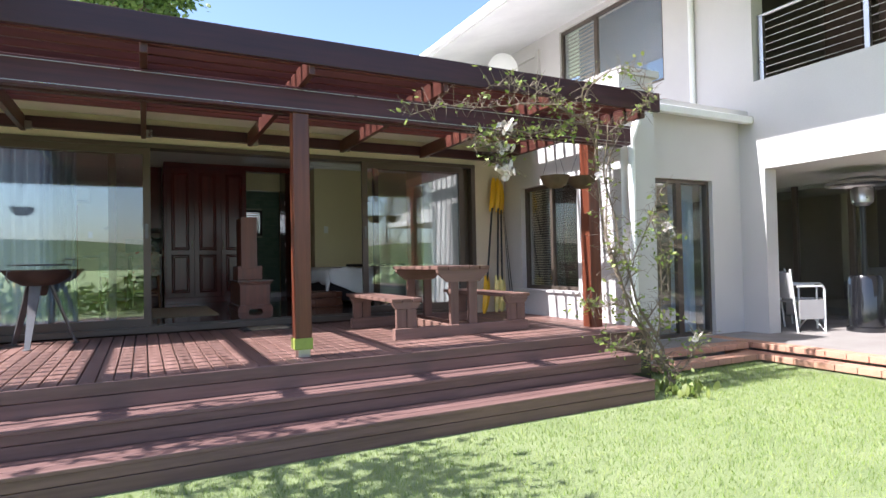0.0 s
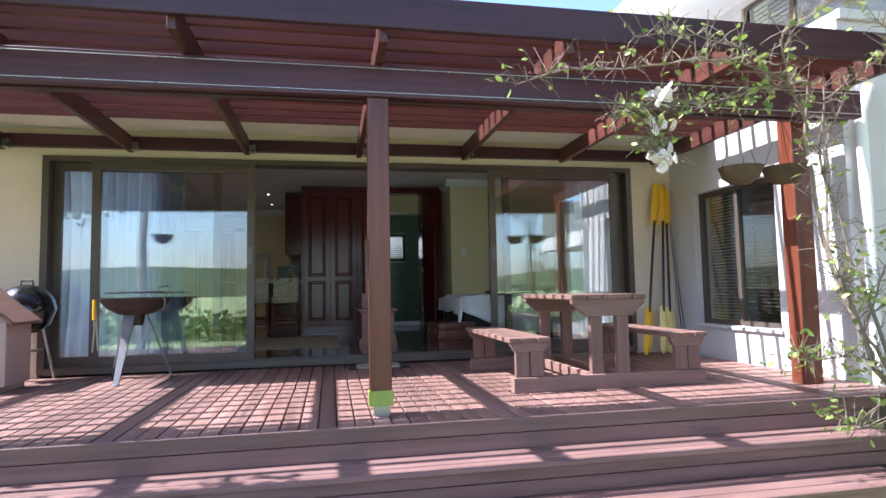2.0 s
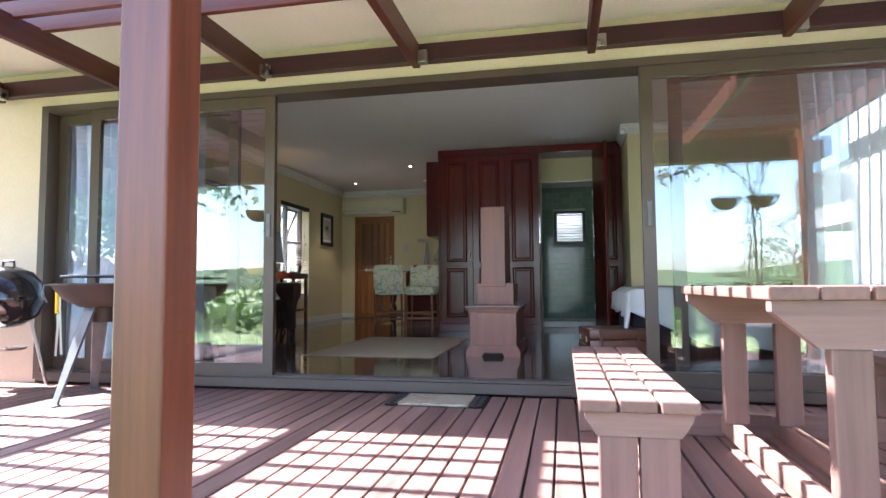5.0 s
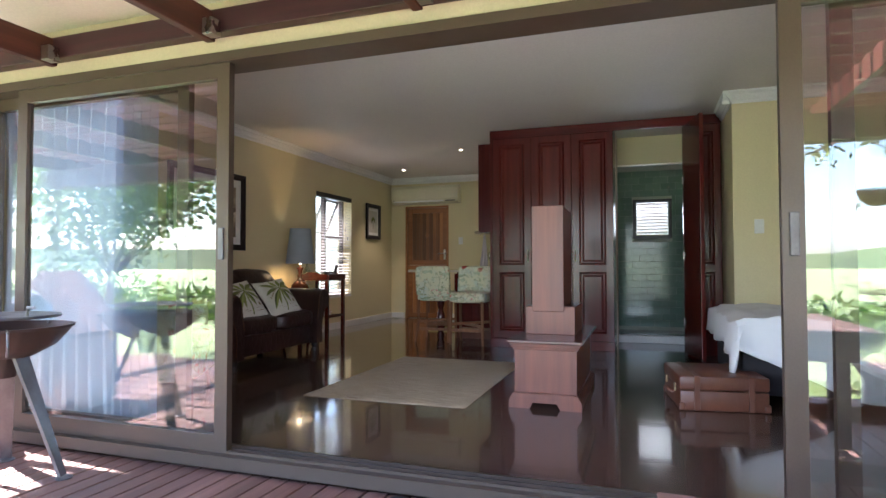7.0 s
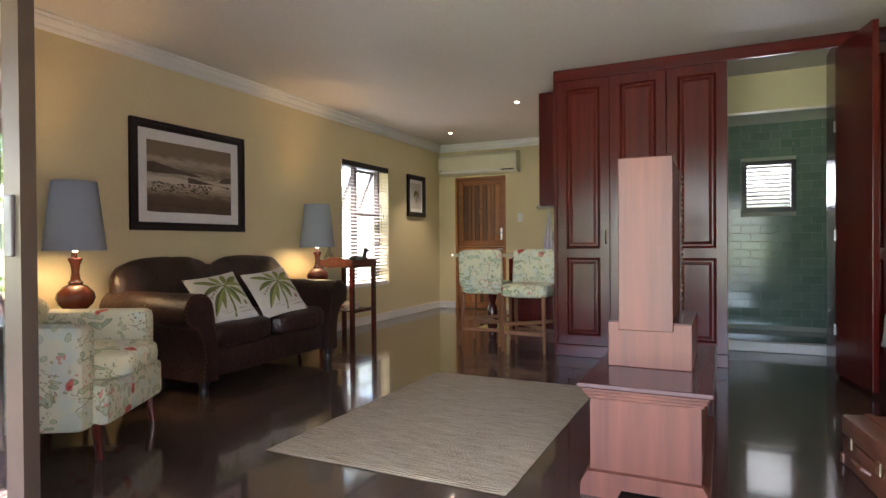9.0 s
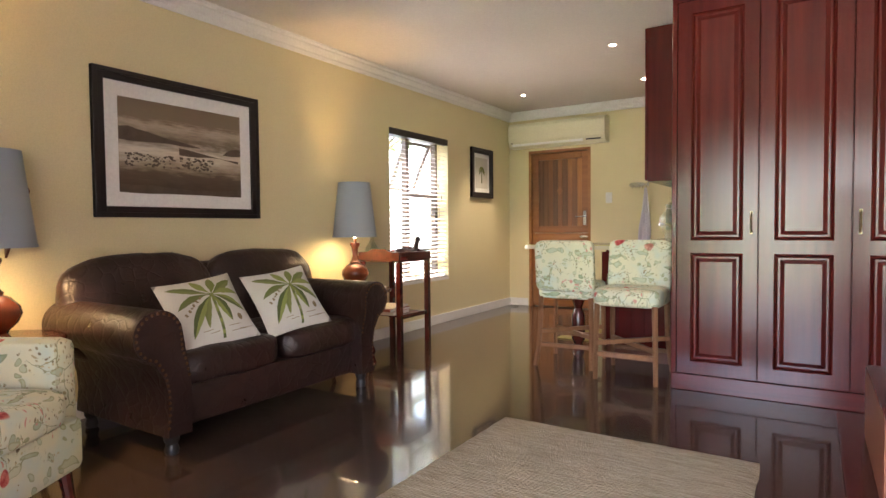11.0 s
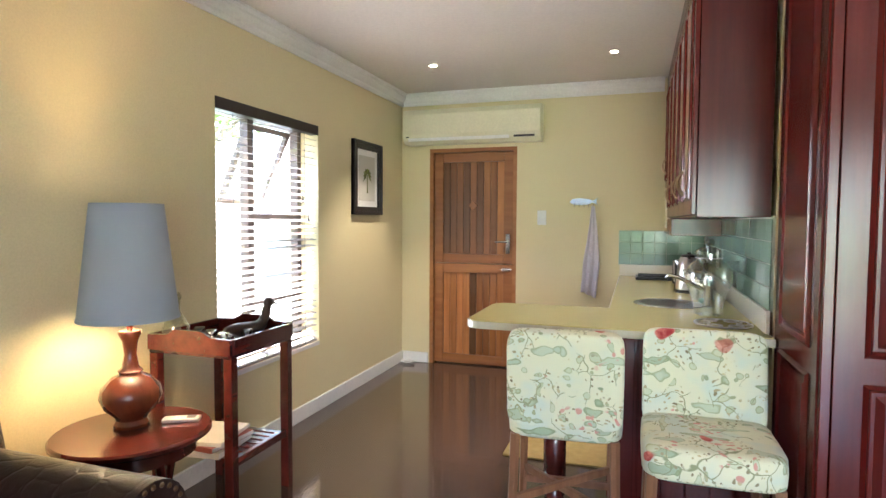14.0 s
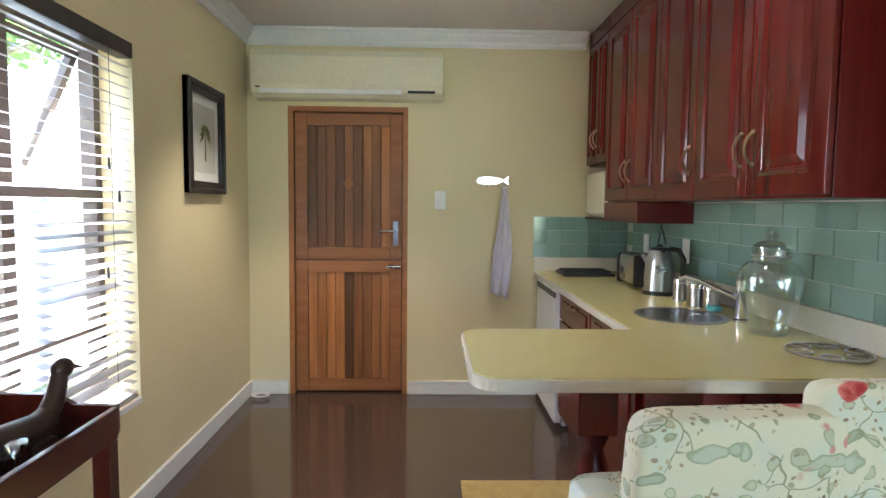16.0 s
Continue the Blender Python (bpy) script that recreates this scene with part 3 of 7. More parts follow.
b = nb()
box(b, OX0, OX0 + 0.06, FAC - 0.085, FAC + 0.10, -0.04, OTOP)
box(b, OX1 - 0.06, OX1, FAC - 0.085, FAC + 0.10, -0.04, OTOP)
box(b, OX0 + 0.06, OX1 - 0.06, FAC - 0.085, FAC + 0.10, OTOP - 0.05, OTOP)
box(b, OX0 + 0.06, OX1 - 0.06, FAC - 0.10, FAC + 0.10, -0.05, 0.012)
for yy in (-0.05, -0.005, 0.045):
    box(b, OX0 + 0.06, OX1 - 0.06, FAC + yy - 0.004, FAC + yy + 0.004, 0.0, 0.026)
part("door_frame", b, M_BRONZE, slider)
panel(-1.42, 0.085, FAC - 0.045)
panel(-1.79, -0.25, FAC + 0.045)
panel(2.535, 4.04, FAC - 0.045)
panel(2.72, 4.16, FAC + 0.045)
for x in (0.045, 2.575):
    hb = nb()
    box(hb, x - 0.016, x + 0.016, FAC - 0.075, FAC - 0.063, 0.98, 1.14, 0.004)
    part("flush_handle", hb, M_IRON, slider)


# ---- mahogany cupboard wall ----
def raised_panel(parent, x0, x1, z0, z1, y, mat_, face=-1):
    """A raised field in a moulded recess, on a front at y."""
    fb = nb()
    def ins(k):
        return [(x0 + k, z0 + k), (x1 - k, z0 + k), (x1 - k, z1 - k), (x0 + k, z1 - k)]
    rings = [(ins(0), 0.0), (ins(0.012), 0.010 * face), (ins(0.018), 0.002 * face), (ins(0.026), -0.004 * face), (ins(0.055), 0.009 * face)]
    vs = [[fb.verts.new((p[0], y + h, p[1])) for p in r] for r, h in rings]
    for q, w in zip(vs, vs[1:]):
        for j in range(4):
            fb.faces.new((q[j], q[(j + 1) % 4], w[(j + 1) % 4], w[j]))
    fb.faces.new(vs[-1])
    return part("raised_panel", fb, mat_, parent)


def leaf_door(parent, x0, x1, y, z0=0.10, z1=2.48, split=0.915, name="cupboard_door", mat_=None, thick=0.022):
    """A tall two-panel cupboard door whose front lies at y."""
    mat_ = mat_ or M_MAHOG
    d = part(name, box(nb(), x0, x1, y, y + thick, z0, z1, 0.003), mat_, parent)
    w = min(0.085, (x1 - x0) * 0.22)
    raised_panel(d, x0 + w, x1 - w, z0 + 0.085, split - 0.035, y - 0.001, mat_)
    raised_panel(d, x0 + w, x1 - w, split + 0.035, z1 - 0.085, y - 0.001, mat_)
    return d


def bow_handle(parent, p, length=0.13, axis="z", out=(0, -1, 0), mat_=None):
    hb = nb()
    o = Vector(out)
    u = Vector((0, 0, 1)) if axis == "z" else Vector((0, 1, 0)) if axis == "y" else Vector((1, 0, 0))
    p = Vector(p)
    pts = []
    for k in range(9):
        s = k / 8
        pts.append(p + u * (s - 0.5) * length + o * (0.004 + 0.026 * math.sin(math.pi * s) ** 0.7))
    tube(hb, pts, 0.0055, 8)
    for s in (-0.5, 0.5):
        q = p + u * s * length
        rod(hb, q, q + o * 0.008, 0.010, 0.008, 10)
    return part("handle", hb, mat_ or M_BRASSY, parent, smooth=True)


CY = 10.23
ward = thing("wardrobe", (1.05, CY, 0), "tall red mahogany wardrobe wall with panelled doors", "wardrobe")


def loc(o, bm):
    bmesh.ops.translate(bm, verts=bm.verts[:], vec=-Vector(o.location))
    return bm


def fpart(name, bm, mat_, parent, label="", smooth=False):
    """A part given in world metres under a top-level thing without turn."""
    return part(name, loc(parent, bm), mat_, parent, label, smooth)


b = nb()
box(b, 0.352, 1.745, CY + 0.025, 10.855, 0.02, 2.538)
fpart("carcass", b, M_MAHOG, ward)
fpart("plinth", box(nb(), 0.345, 1.75, CY - 0.004, CY + 0.02, 0.0, 0.105, 0.004), M_MAHOG_X, ward)
fpart("top_rail", box(nb(), 0.345, 2.84, CY - 0.004, CY + 0.02, 2.44, 2.541, 0.004), M_MAHOG_X, ward)
fpart("corner_stile", box(nb(), 0.345, 0.375, CY - 0.002, CY + 0.022, 0.105, 2.44, 0.003), M_MAHOG, ward)
for k, (x0, x1) in enumerate(((0.378, 0.832), (0.836, 1.290), (1.294, 1.745))):
    d = part("cupboard_door", box(nb(), x0 - 1.05, x1 - 1.05, 0, 0.022, 0.108, 2.438, 0.003), M_MAHOG, ward)
    w = 0.08
    raised_panel(d, x0 - 1.05 + w, x1 - 1.05 - w, 0.19, 0.875, -0.001, M_MAHOG)
    raised_panel(d, x0 - 1.05 + w, x1 - 1.05 - w, 0.955, 2.36, -0.001, M_MAHOG)
    hx = (x1 - 0.035 if k == 0 else x0 + 0.035 if k == 2 else None)
    if hx:
        bow_handle(d, (hx - 1.05, 0, 1.06), 0.12)
# side of the wardrobe facing the kitchen
sd = part("side_panel", box(nb(), 0.340 - 1.05, 0.352 - 1.05, 0.022, 0.60, 0.0, 2.538, 0.002), M_MAHOG, ward)
for z0, z1 in ((0.19, 0.875), (0.955, 2.36)):
    fb = nb()
    rings = [(0.0, 0.0), (0.012, -0.010), (0.02, -0.002), (0.028, 0.003), (0.05, -0.008)]
    vs = [[fb.verts.new((0.339 - 1.05 + h, yy, zz)) for yy, zz in ((0.10 + k, z0 + k), (0.50 - k, z0 + k), (0.50 - k, z1 - k), (0.10 + k, z1 - k))] for k, h in rings]
    for q, w in zip(vs, vs[1:]):
        for j in range(4):
            fb.faces.new((q[j], q[(j + 1) % 4], w[(j + 1) % 4], w[j]))
    fb.faces.new(vs[-1])
    part("raised_panel", fb, M_MAHOG, sd)
# unit beyond the bathroom opening
narrow = thing("narrow_cupboard", (2.66, CY, 0), "narrow red mahogany cupboard beside the bathroom opening", "cupboard")
b = nb()
box(b, -0.17, 0.175, 0.025, 0.6, 0.0, 2.538)
part("carcass", b, M_MAHOG, narrow)
d = part("cupboard_door", box(nb(), -0.16, 0.17, 0, 0.022, 0.05, 2.438, 0.003), M_MAHOG, narrow)
raised_panel(d, -0.09, 0.10, 0.19, 0.875, -0.001, M_MAHOG)
raised_panel(d, -0.09, 0.10, 0.955, 2.36, -0.001, M_MAHOG)
# open door leaf to the bathroom
leafd = thing("bathroom_door", (2.478, CY - 0.01, 0.0), "red mahogany bathroom door leaf standing open into the room", "door", turn=-79)
part("leaf", box(nb(), 0.0, 0.60, -0.018, 0.018, 0.03, 2.42, 0.003), M_MAHOG, leafd)
for z in (0.35, 1.05, 1.85):
    part("hinge", box(nb(), -0.012, 0.006, -0.026, 0.024, z - 0.04, z + 0.04, 0.002), M_STEEL, leafd, "steel hinge")

# ---- stable door ----
sdoor = tagged(new("door_2"), "two-part stable door of striped varnished planks, closed", kind="structure")


def plank_run(parent, x0, x1, z0, z1, n, y):
    w = (x1 - x0) / n
    for k in range(n):
        o = part("plank", box(nb(), x0 + k * w + 0.0015, x0 + (k + 1) * w - 0.0015, y, y + 0.02, z0, z1, 0.003), M_DOOR, parent)


yd = NORTH + 0.035
fr_ = nb()
box(fr_, DX0, DX0 + 0.035, NORTH + 0.004, NORTH + 0.12, 0, DTOP)
box(fr_, DX1 - 0.035, DX1, NORTH + 0.004, NORTH + 0.12, 0, DTOP)
box(fr_, DX0 + 0.035, DX1 - 0.035, NORTH + 0.004, NORTH + 0.12, DTOP - 0.035, DTOP)
part("door_frame", fr_, M_DOORX, sdoor)
ax0, ax1 = DX0 + 0.04, DX1 - 0.04
for nm, z0, z1 in (("lower_leaf", 0.012, 0.958), ("upper_leaf", 0.964, DTOP - 0.04)):
    lf = nb()
    box(lf, ax0, ax0 + 0.085, yd, yd + 0.04, z0, z1, 0.003)
    box(lf, ax1 - 0.085, ax1, yd, yd + 0.04, z0, z1, 0.003)
    box(lf, ax0 + 0.086, ax1 - 0.086, yd, yd + 0.04, z0, z0 + 0.085, 0.003)
    box(lf, ax0 + 0.086, ax1 - 0.086, yd, yd + 0.04, z1 - 0.085, z1, 0.003)
    part(nm, lf, M_DOORX, sdoor)
    lf_ob = sdoor.children[-1]
    part("backing", box(nb(), ax0 + 0.08, ax1 - 0.08, yd + 0.035, yd + 0.039, z0 + 0.08, z1 - 0.08), M_DOORX, lf_ob)
    plank_run(lf_ob, ax0 + 0.086, ax1 - 0.086, z0 + 0.086, z1 - 0.086, 9, yd + 0.014)
hb = nb()
box(hb, ax1 - 0.065, ax1 - 0.025, yd - 0.006, yd - 0.001, 1.06, 1.24, 0.002)
rod(hb, (ax1 - 0.045, yd - 0.006, 1.17), (ax1 - 0.045, yd - 0.045, 1.17), 0.009)
rod(hb, (ax1 - 0.045, yd - 0.045, 1.17), (ax1 - 0.155, yd - 0.045, 1.165), 0.008)
part("door_handle", hb, M_CHROME, sdoor, "chrome lever handle")
bb = nb()
rod(bb, (ax1 - 0.11, yd - 0.012, 0.915), (ax1 + 0.01, yd - 0.012, 0.915), 0.006)
box(bb, ax1 - 0.10, ax1 - 0.02, yd - 0.006, yd - 0.001, 0.90, 0.93, 0.002)
part("bolt", bb, M_CHROME, sdoor, "small barrel bolt")
kb = nb()
box(kb, -0.032, 0.032, yd - 0.004, yd + 0.012, -0.032, 0.032, 0.004, Matrix.Translation(((ax0 + ax1) / 2, 0, 1.50)) @ Matrix.Rotation(radians(45), 4, "Y"))
rod(kb, ((ax0 + ax1) / 2, yd - 0.008, 1.50), ((ax0 + ax1) / 2, yd, 1.50), 0.008)
part("spy_hole_plate", kb, M_DOORX, sdoor)


# ---- tall cabinet for the television, seen end on ----
tvb = thing("television_bench", (1.43, 7.42, 0), "low mahogany television bench with bracket feet", "cabinet")
b = nb()
box(b, -0.205, 0.205, 0.02, 1.05, 0.09, 0.39)
part("body", b, M_TVWOOD, tvb)
b = nb()
prism(b, [(-0.24, 0.0), (-0.10, 0.0), (-0.08, 0.04), (0.08, 0.04), (0.10, 0.0), (0.24, 0.0), (0.24, 0.05), (0.225, 0.075), (0.21, 0.10), (-0.21, 0.10), (-0.225, 0.075), (-0.24, 0.05)], -0.01, 0.03, "y")
box(b, -0.235, -0.20, 0.03, 1.08, 0.0, 0.07, 0.004)
box(b, 0.20, 0.235, 0.03, 1.08, 0.0, 0.07, 0.004)
part("bracket_base", b, M_TVWOOD, tvb)
b = nb()
for z, o in ((0.385, 0.012), (0.40, 0.022), (0.415, 0.030)):
    box(b, -0.205 - o, 0.205 + o, 0.02 - o, 1.05 + o, z, z + 0.016, 0.004)
part("cornice_moulding", b, M_TVWOOD, tvb)
part("top", box(nb(), -0.25, 0.25, -0.03, 1.10, 0.431, 0.452, 0.005), M_TVDARK, tvb, "dark glossy top")
riser = thing("riser_box", (1.415, 7.77, 0.452), "plain wooden box on the television bench", "box")
part("body", box(nb(), -0.175, 0.175, 0.0, 0.53, 0.0, 0.198, 0.003), M_TVWOOD, riser)
part("lid", box(nb(), -0.174, 0.174, 0.002, 0.528, 0.1985, 0.204, 0.002), M_TVDARK, riser)
tvs = thing("television_cabinet", (1.402, 7.77, 0.656), "upright wooden television cabinet seen from its plain side", "cabinet")
part("side", box(nb(), -0.113, 0.113, -0.022, -0.002, -0.038, 0.722, 0.003), M_TVWOOD, tvs)
part("body", box(nb(), -0.108, 0.108, -0.0015, 0.50, 0.001, 0.716, 0.003), wood("matt_cabinet_wood", (0.12, 0.036, 0.026), (0.20, 0.066, 0.046), "z", 0.7, 0.6, 0.03, 0, 0.05, 0.2), tvs)
part("back_moulding", box(nb(), 0.1085, 0.118, 0.47, 0.50, 0.001, 0.70, 0.003), M_TVDARK, tvs)
for k in range(26):
    part("bead", lathe(nb(), [(0, -0.009), (0.007, -0.006), (0.009, 0), (0.007, 0.006), (0, 0.009)], 8, (0.119, 0.485, 0.025 + 0.0262 * k)), M_BRASSY, tvs)

# ---- rug ----
rx0, rx1, ry0, ry1 = -0.31, 0.93, 7.26, 9.16
M_RUG, t_, b_ = shader("woven_jute")
v_ = coords(t_)
wv = nd(t_, "TexWave", Scale=26.0, Distortion=3.5, Detail=2.0)
wv.bands_direction = "Y"
wv.inputs["Detail Scale"].default_value = 3.0
t_.links.new(v_, wv.inputs["Vector"])
c_ = ramp(t_, noise_tex(t_, coords(t_, (1, 14, 1)), 6, 5, 0.7), [(0.34, (0.17, 0.115, 0.06)), (0.47, (0.45, 0.35, 0.23)), (0.68, (0.70, 0.60, 0.44))])
c_ = mixc(t_, 0.45, c_, ramp(t_, wv.outputs["Fac"], [(0.2, (0.19, 0.14, 0.085)), (0.7, (0.66, 0.55, 0.39))]))
t_.links.new(c_, b_.inputs["Base Color"])
b_.inputs["Roughness"].default_value = 0.95
bumped(t_, b_, wv.outputs["Fac"], 0.8, 0.012)
b = nb()
NX, NY = 40, 64
grid = [[None] * (NY + 1) for _ in range(NX + 1)]
for i in range(NX + 1):
    for j in range(NY + 1):
        u, w = i / NX, j / NY
        x, y = rx0 + (rx1 - rx0) * u, ry0 + (ry1 - ry0) * w
        e = 0.008 * noise.noise((x * 9, y * 9, 3))
        if i in (0, NX):
            x += e
        if j in (0, NY):
            y += e * 0.6
        grid[i][j] = b.verts.new((x, y, 0.012 + 0.0022 * noise.noise((x * 11, y * 30, 0)) - (0.008 if i in (0, NX) or j in (0, NY) else 0)))
for i in range(NX):
    for j in range(NY):
        b.faces.new((grid[i][j], grid[i + 1][j], grid[i + 1][j + 1], grid[i][j + 1]))
box(b, rx0 + 0.004, rx1 - 0.004, ry0 + 0.004, ry1 - 0.004, 0.001, 0.003)
o_ = mesh("rug", b, M_RUG, True)
tagged(new("rug", o_), "flat woven natural jute rug on the screed floor", "rug")


# ---- leather sofa, facing into the room ----
SO = (-1.80, 8.60, 0)  # middle of its back edge line on the floor
sofa = thing("sofa", SO, "dark brown leather two-seat sofa with rolled studded arms", "sofa")
b = nb()
box(b, -0.40, 0.36, -0.70, 0.64, 0.10, 0.30, 0.02)
part("base", b, M_LEATHER, sofa, smooth=True)
for s in (-1, 1):
    b = nb()
    puff(b, 0.36, 0.335, 0.095, (0.05, s * 0.335, 0.375), 5, 44, 18)
    for v in b.verts:
        v.co.z += 0.012 * noise.noise((v.co.x * 6, v.co.y * 6, s)) + 0.005 * noise.noise((v.co.x * 16, v.co.y * 11, s))
    part("seat_cushion", b, M_LEATHER, sofa, smooth=True)
    b = nb()
    tilt = Matrix.Translation((-0.30, s * 0.425, 0.62)) @ Matrix.Rotation(radians(-14), 4, "Y")
    puff(b, 0.115, 0.445, 0.30, (0, 0, 0), 3.4, 40, 20, tilt)
    for v in b.verts:
        v.co += Vector((0.022, 0, 0.012)) * noise.noise((v.co.x * 6, v.co.y * 7, v.co.z * 6 + s)) + Vector((0.009, 0, 0.004)) * noise.noise((v.co.x * 15, v.co.y * 15, v.co.z * 11))
    part("back_cushion", b, M_LEATHER, sofa, smooth=True)
    # rolled arm: scroll outline swept from back to front
    b = nb()
    SW = 0.735 if s > 0 else 0.80
    cy, cz, rr = s * SW, 0.575, 0.118
    outl = [(s * (SW - 0.155), 0.10), (s * (SW - 0.155), 0.36), (s * (SW - 0.13), 0.50)]
    for k in range(18):
        a = radians(-85 + 250 * k / 17)
        outl.append((cy + s * rr * math.sin(a), cz + rr * math.cos(a)))
    outl += [(s * (SW + 0.012), 0.435), (s * (SW - 0.022), 0.38), (s * (SW - 0.040), 0.30), (s * (SW - 0.045), 0.22), (s * (SW - 0.035), 0.10)]
    prism(b, outl, -0.38, 0.43, "x")
    part("arm", b, M_LEATHER, sofa, smooth=True)
    fr = nb()
    prism(fr, [(y0, z0) for y0, z0 in outl], 0.431, 0.447, "x")
    arm_f = part("arm_front", fr, M_LEATHER, sofa, smooth=True)
    st_me = mesh("stud", lathe(nb(), [(0.008, 0), (0.006, 0.004), (0, 0.006)], 8), M_STUD)
    pts = outl[1:]
    run = []
    for p, q in zip(pts, pts[1:]):
        L = math.hypot(q[0] - p[0], q[1] - p[1])
        n = max(1, int(L / 0.026))
        run += [(p[0] + (q[0] - p[0]) * k / n, p[1] + (q[1] - p[1]) * k / n) for k in range(n)]
    for y, z in run:
        dy, dz = y - s * (SW - 0.07), z - 0.50
        L = math.hypot(dy, dz) or 1
        piece("stud", st_me, arm_f, Matrix.Translation((0.447, y - dy / L * 0.016, z - dz / L * 0.016)) @ Matrix.Rotation(radians(90), 4, "Y"))
    for xx in (0.38, -0.34):
        part("foot", lathe(nb(), [(0.028, 0), (0.034, 0.02), (0.026, 0.05), (0.036, 0.07), (0.036, 0.105)], 16, (xx, s * (SW - 0.09), 0)), M_BLACK, sofa, smooth=True)
b = nb()
puff(b, 0.10, 0.76, 0.33, (-0.43, 0, 0.52), 4, 30, 12)
part("back", b, M_LEATHER, sofa, smooth=True)


# ---- armchair ----
AO = (-1.34, 6.96, 0)
arm = thing("armchair", AO, "floral cotton tub armchair with loose seat cushion", "armchair", turn=30)
b = nb()
box(b, -0.34, 0.34, -0.32, 0.32, 0.16, 0.36, 0.03)
part("base", b, M_FLORAL, arm, smooth=True)
b = nb()
puff(b, 0.31, 0.25, 0.075, (0.07, 0, 0.42), 5, 26, 12)
part("seat_cushion", b, M_FLORAL, arm, smooth=True)
b = nb()
puff(b, 0.075, 0.37, 0.28, (-0.34, 0, 0.45), 5, 26, 12)
part("backrest", b, M_FLORAL, arm, smooth=True)
for s in (-1, 1):
    b = nb()
    box(b, -0.36, 0.27, s * 0.335 - 0.065, s * 0.335 + 0.065, 0.15, 0.645, 0.04)
    part("armrest", b, M_FLORAL, arm, smooth=True)
    for xx in (-0.30, 0.27):
        part("leg", rod(nb(), (xx, s * 0.29, 0.17), (xx + 0.02, s * 0.30, 0), 0.026, 0.018), M_REDWOOD, arm)


# ---- bar stools ----
def bar_stool(at, turn):
    st = thing("bar_stool", at, "bar stool in floral cotton with cross-braced wooden legs", "stool", "stools at the breakfast counter", turn)
    b = nb()
    puff(b, 0.225, 0.215, 0.065, (0, 0.0, 0.565), 6, 28, 12)
    part("seat", b, M_FLORAL, st, smooth=True)
    b = nb()
    m_ = Matrix.Translation((0, -0.21, 0.755)) @ Matrix.Rotation(radians(7), 4, "X")
    puff(b, 0.22, 0.042, 0.19, (0, 0, 0), 9, 32, 16, m_)
    part("backrest", b, M_FLORAL, st, smooth=True)
    for sx in (-1, 1):
        part("leg", tube(nb(), [(sx * 0.19, 0.18, 0.52), (sx * 0.195, 0.185, 0.3), (sx * 0.20, 0.19, 0)], 0.021, 6, 0.8), M_LEGW, st)
        part("leg", tube(nb(), [(sx * 0.19, -0.19, 0.52), (sx * 0.195, -0.195, 0.32), (sx * 0.20, -0.22, 0.14), (sx * 0.21, -0.27, 0)], 0.021, 6, 0.8), M_LEGW, st)
    for sx in (-1, 1):
        part("brace", box(nb(), -0.275, 0.275, -0.011, 0.011, -0.016, 0.016, 0.003, Matrix.Translation((0, 0, 0.24 + 0.012 * sx)) @ Matrix.Rotation(radians(45 * sx), 4, "Z")), M_LEGW, st)
    part("foot_rail", box(nb(), -0.185, 0.185, 0.175, 0.20, 0.16, 0.195, 0.004), M_LEGW, st)
    part("back_rail", box(nb(), -0.185, 0.185, -0.225, -0.205, 0.14, 0.17, 0.004), M_LEGW, st)
    return st


st1 = bar_stool((-0.465, 10.65, 0), 4)
copy_thing(st1, pose(0.055, 10.40, 0, 0, 0, 180))


# ---- kitchen: worktop, base units, wall units ----
KZ = 0.90
b = nb()
# L-shaped top: bar towards the room, run along the tiled wall; rounded free end
cx, r_ = -0.955, 0.09
bar = [(KX, 10.865), (KX, 13.39), (-0.33, 13.39), (-0.33, 11.41)]
bar += [(cx + r_ - r_ * math.sin(a), 11.41 - r_ + r_ * math.cos(a)) for a in [radians(k * 15) for k in range(7)]]
bar += [(cx + r_ - r_ * math.cos(a), 10.78 + r_ - r_ * math.sin(a)) for a in [radians(k * 15) for k in range(7)]]
bar += [(0.335, 10.78), (0.335, 10.865)]
prism(b, bar, KZ - 0.035, KZ, "z")
bmesh.ops.bevel(b, geom=[e for e in b.edges if abs(e.verts[0].co.z - e.verts[1].co.z) < 1e-6], offset=0.006, segments=2, affect="EDGES")
worktop = thing("worktop", (0, 0, 0), "yellow-cream stone breakfast counter and worktop with pale edge", "worktop")
part("top", b, M_COUNTER, worktop)
M_EDGE = paint("pale_cream_stone", (0.66, 0.61, 0.49), (0.62, 0.57, 0.45), 0.2, 12, 160, 0.02)
edge = [(x - (0.003 if x < -0.86 or -0.4 < x < -0.3 else 0), y + (-0.003 if y < 10.86 else 0.003 if x < -0.35 and y > 11.31 else 0)) for x, y in bar]
part("edging", prism(nb(), edge, KZ - 0.037, KZ - 0.005, "z"), M_EDGE, worktop, "pale cream edge")
b = nb()
box(b, KX - 0.016, KX, 10.87, 13.37, KZ, KZ + 0.095, 0.002)
box(b, -0.33, KX - 0.018, NORTH - 0.018, NORTH - 0.002, KZ, KZ + 0.095, 0.002)
single("upstand", b, M_EDGE, "cream stone upstand behind the worktop", "upstand")


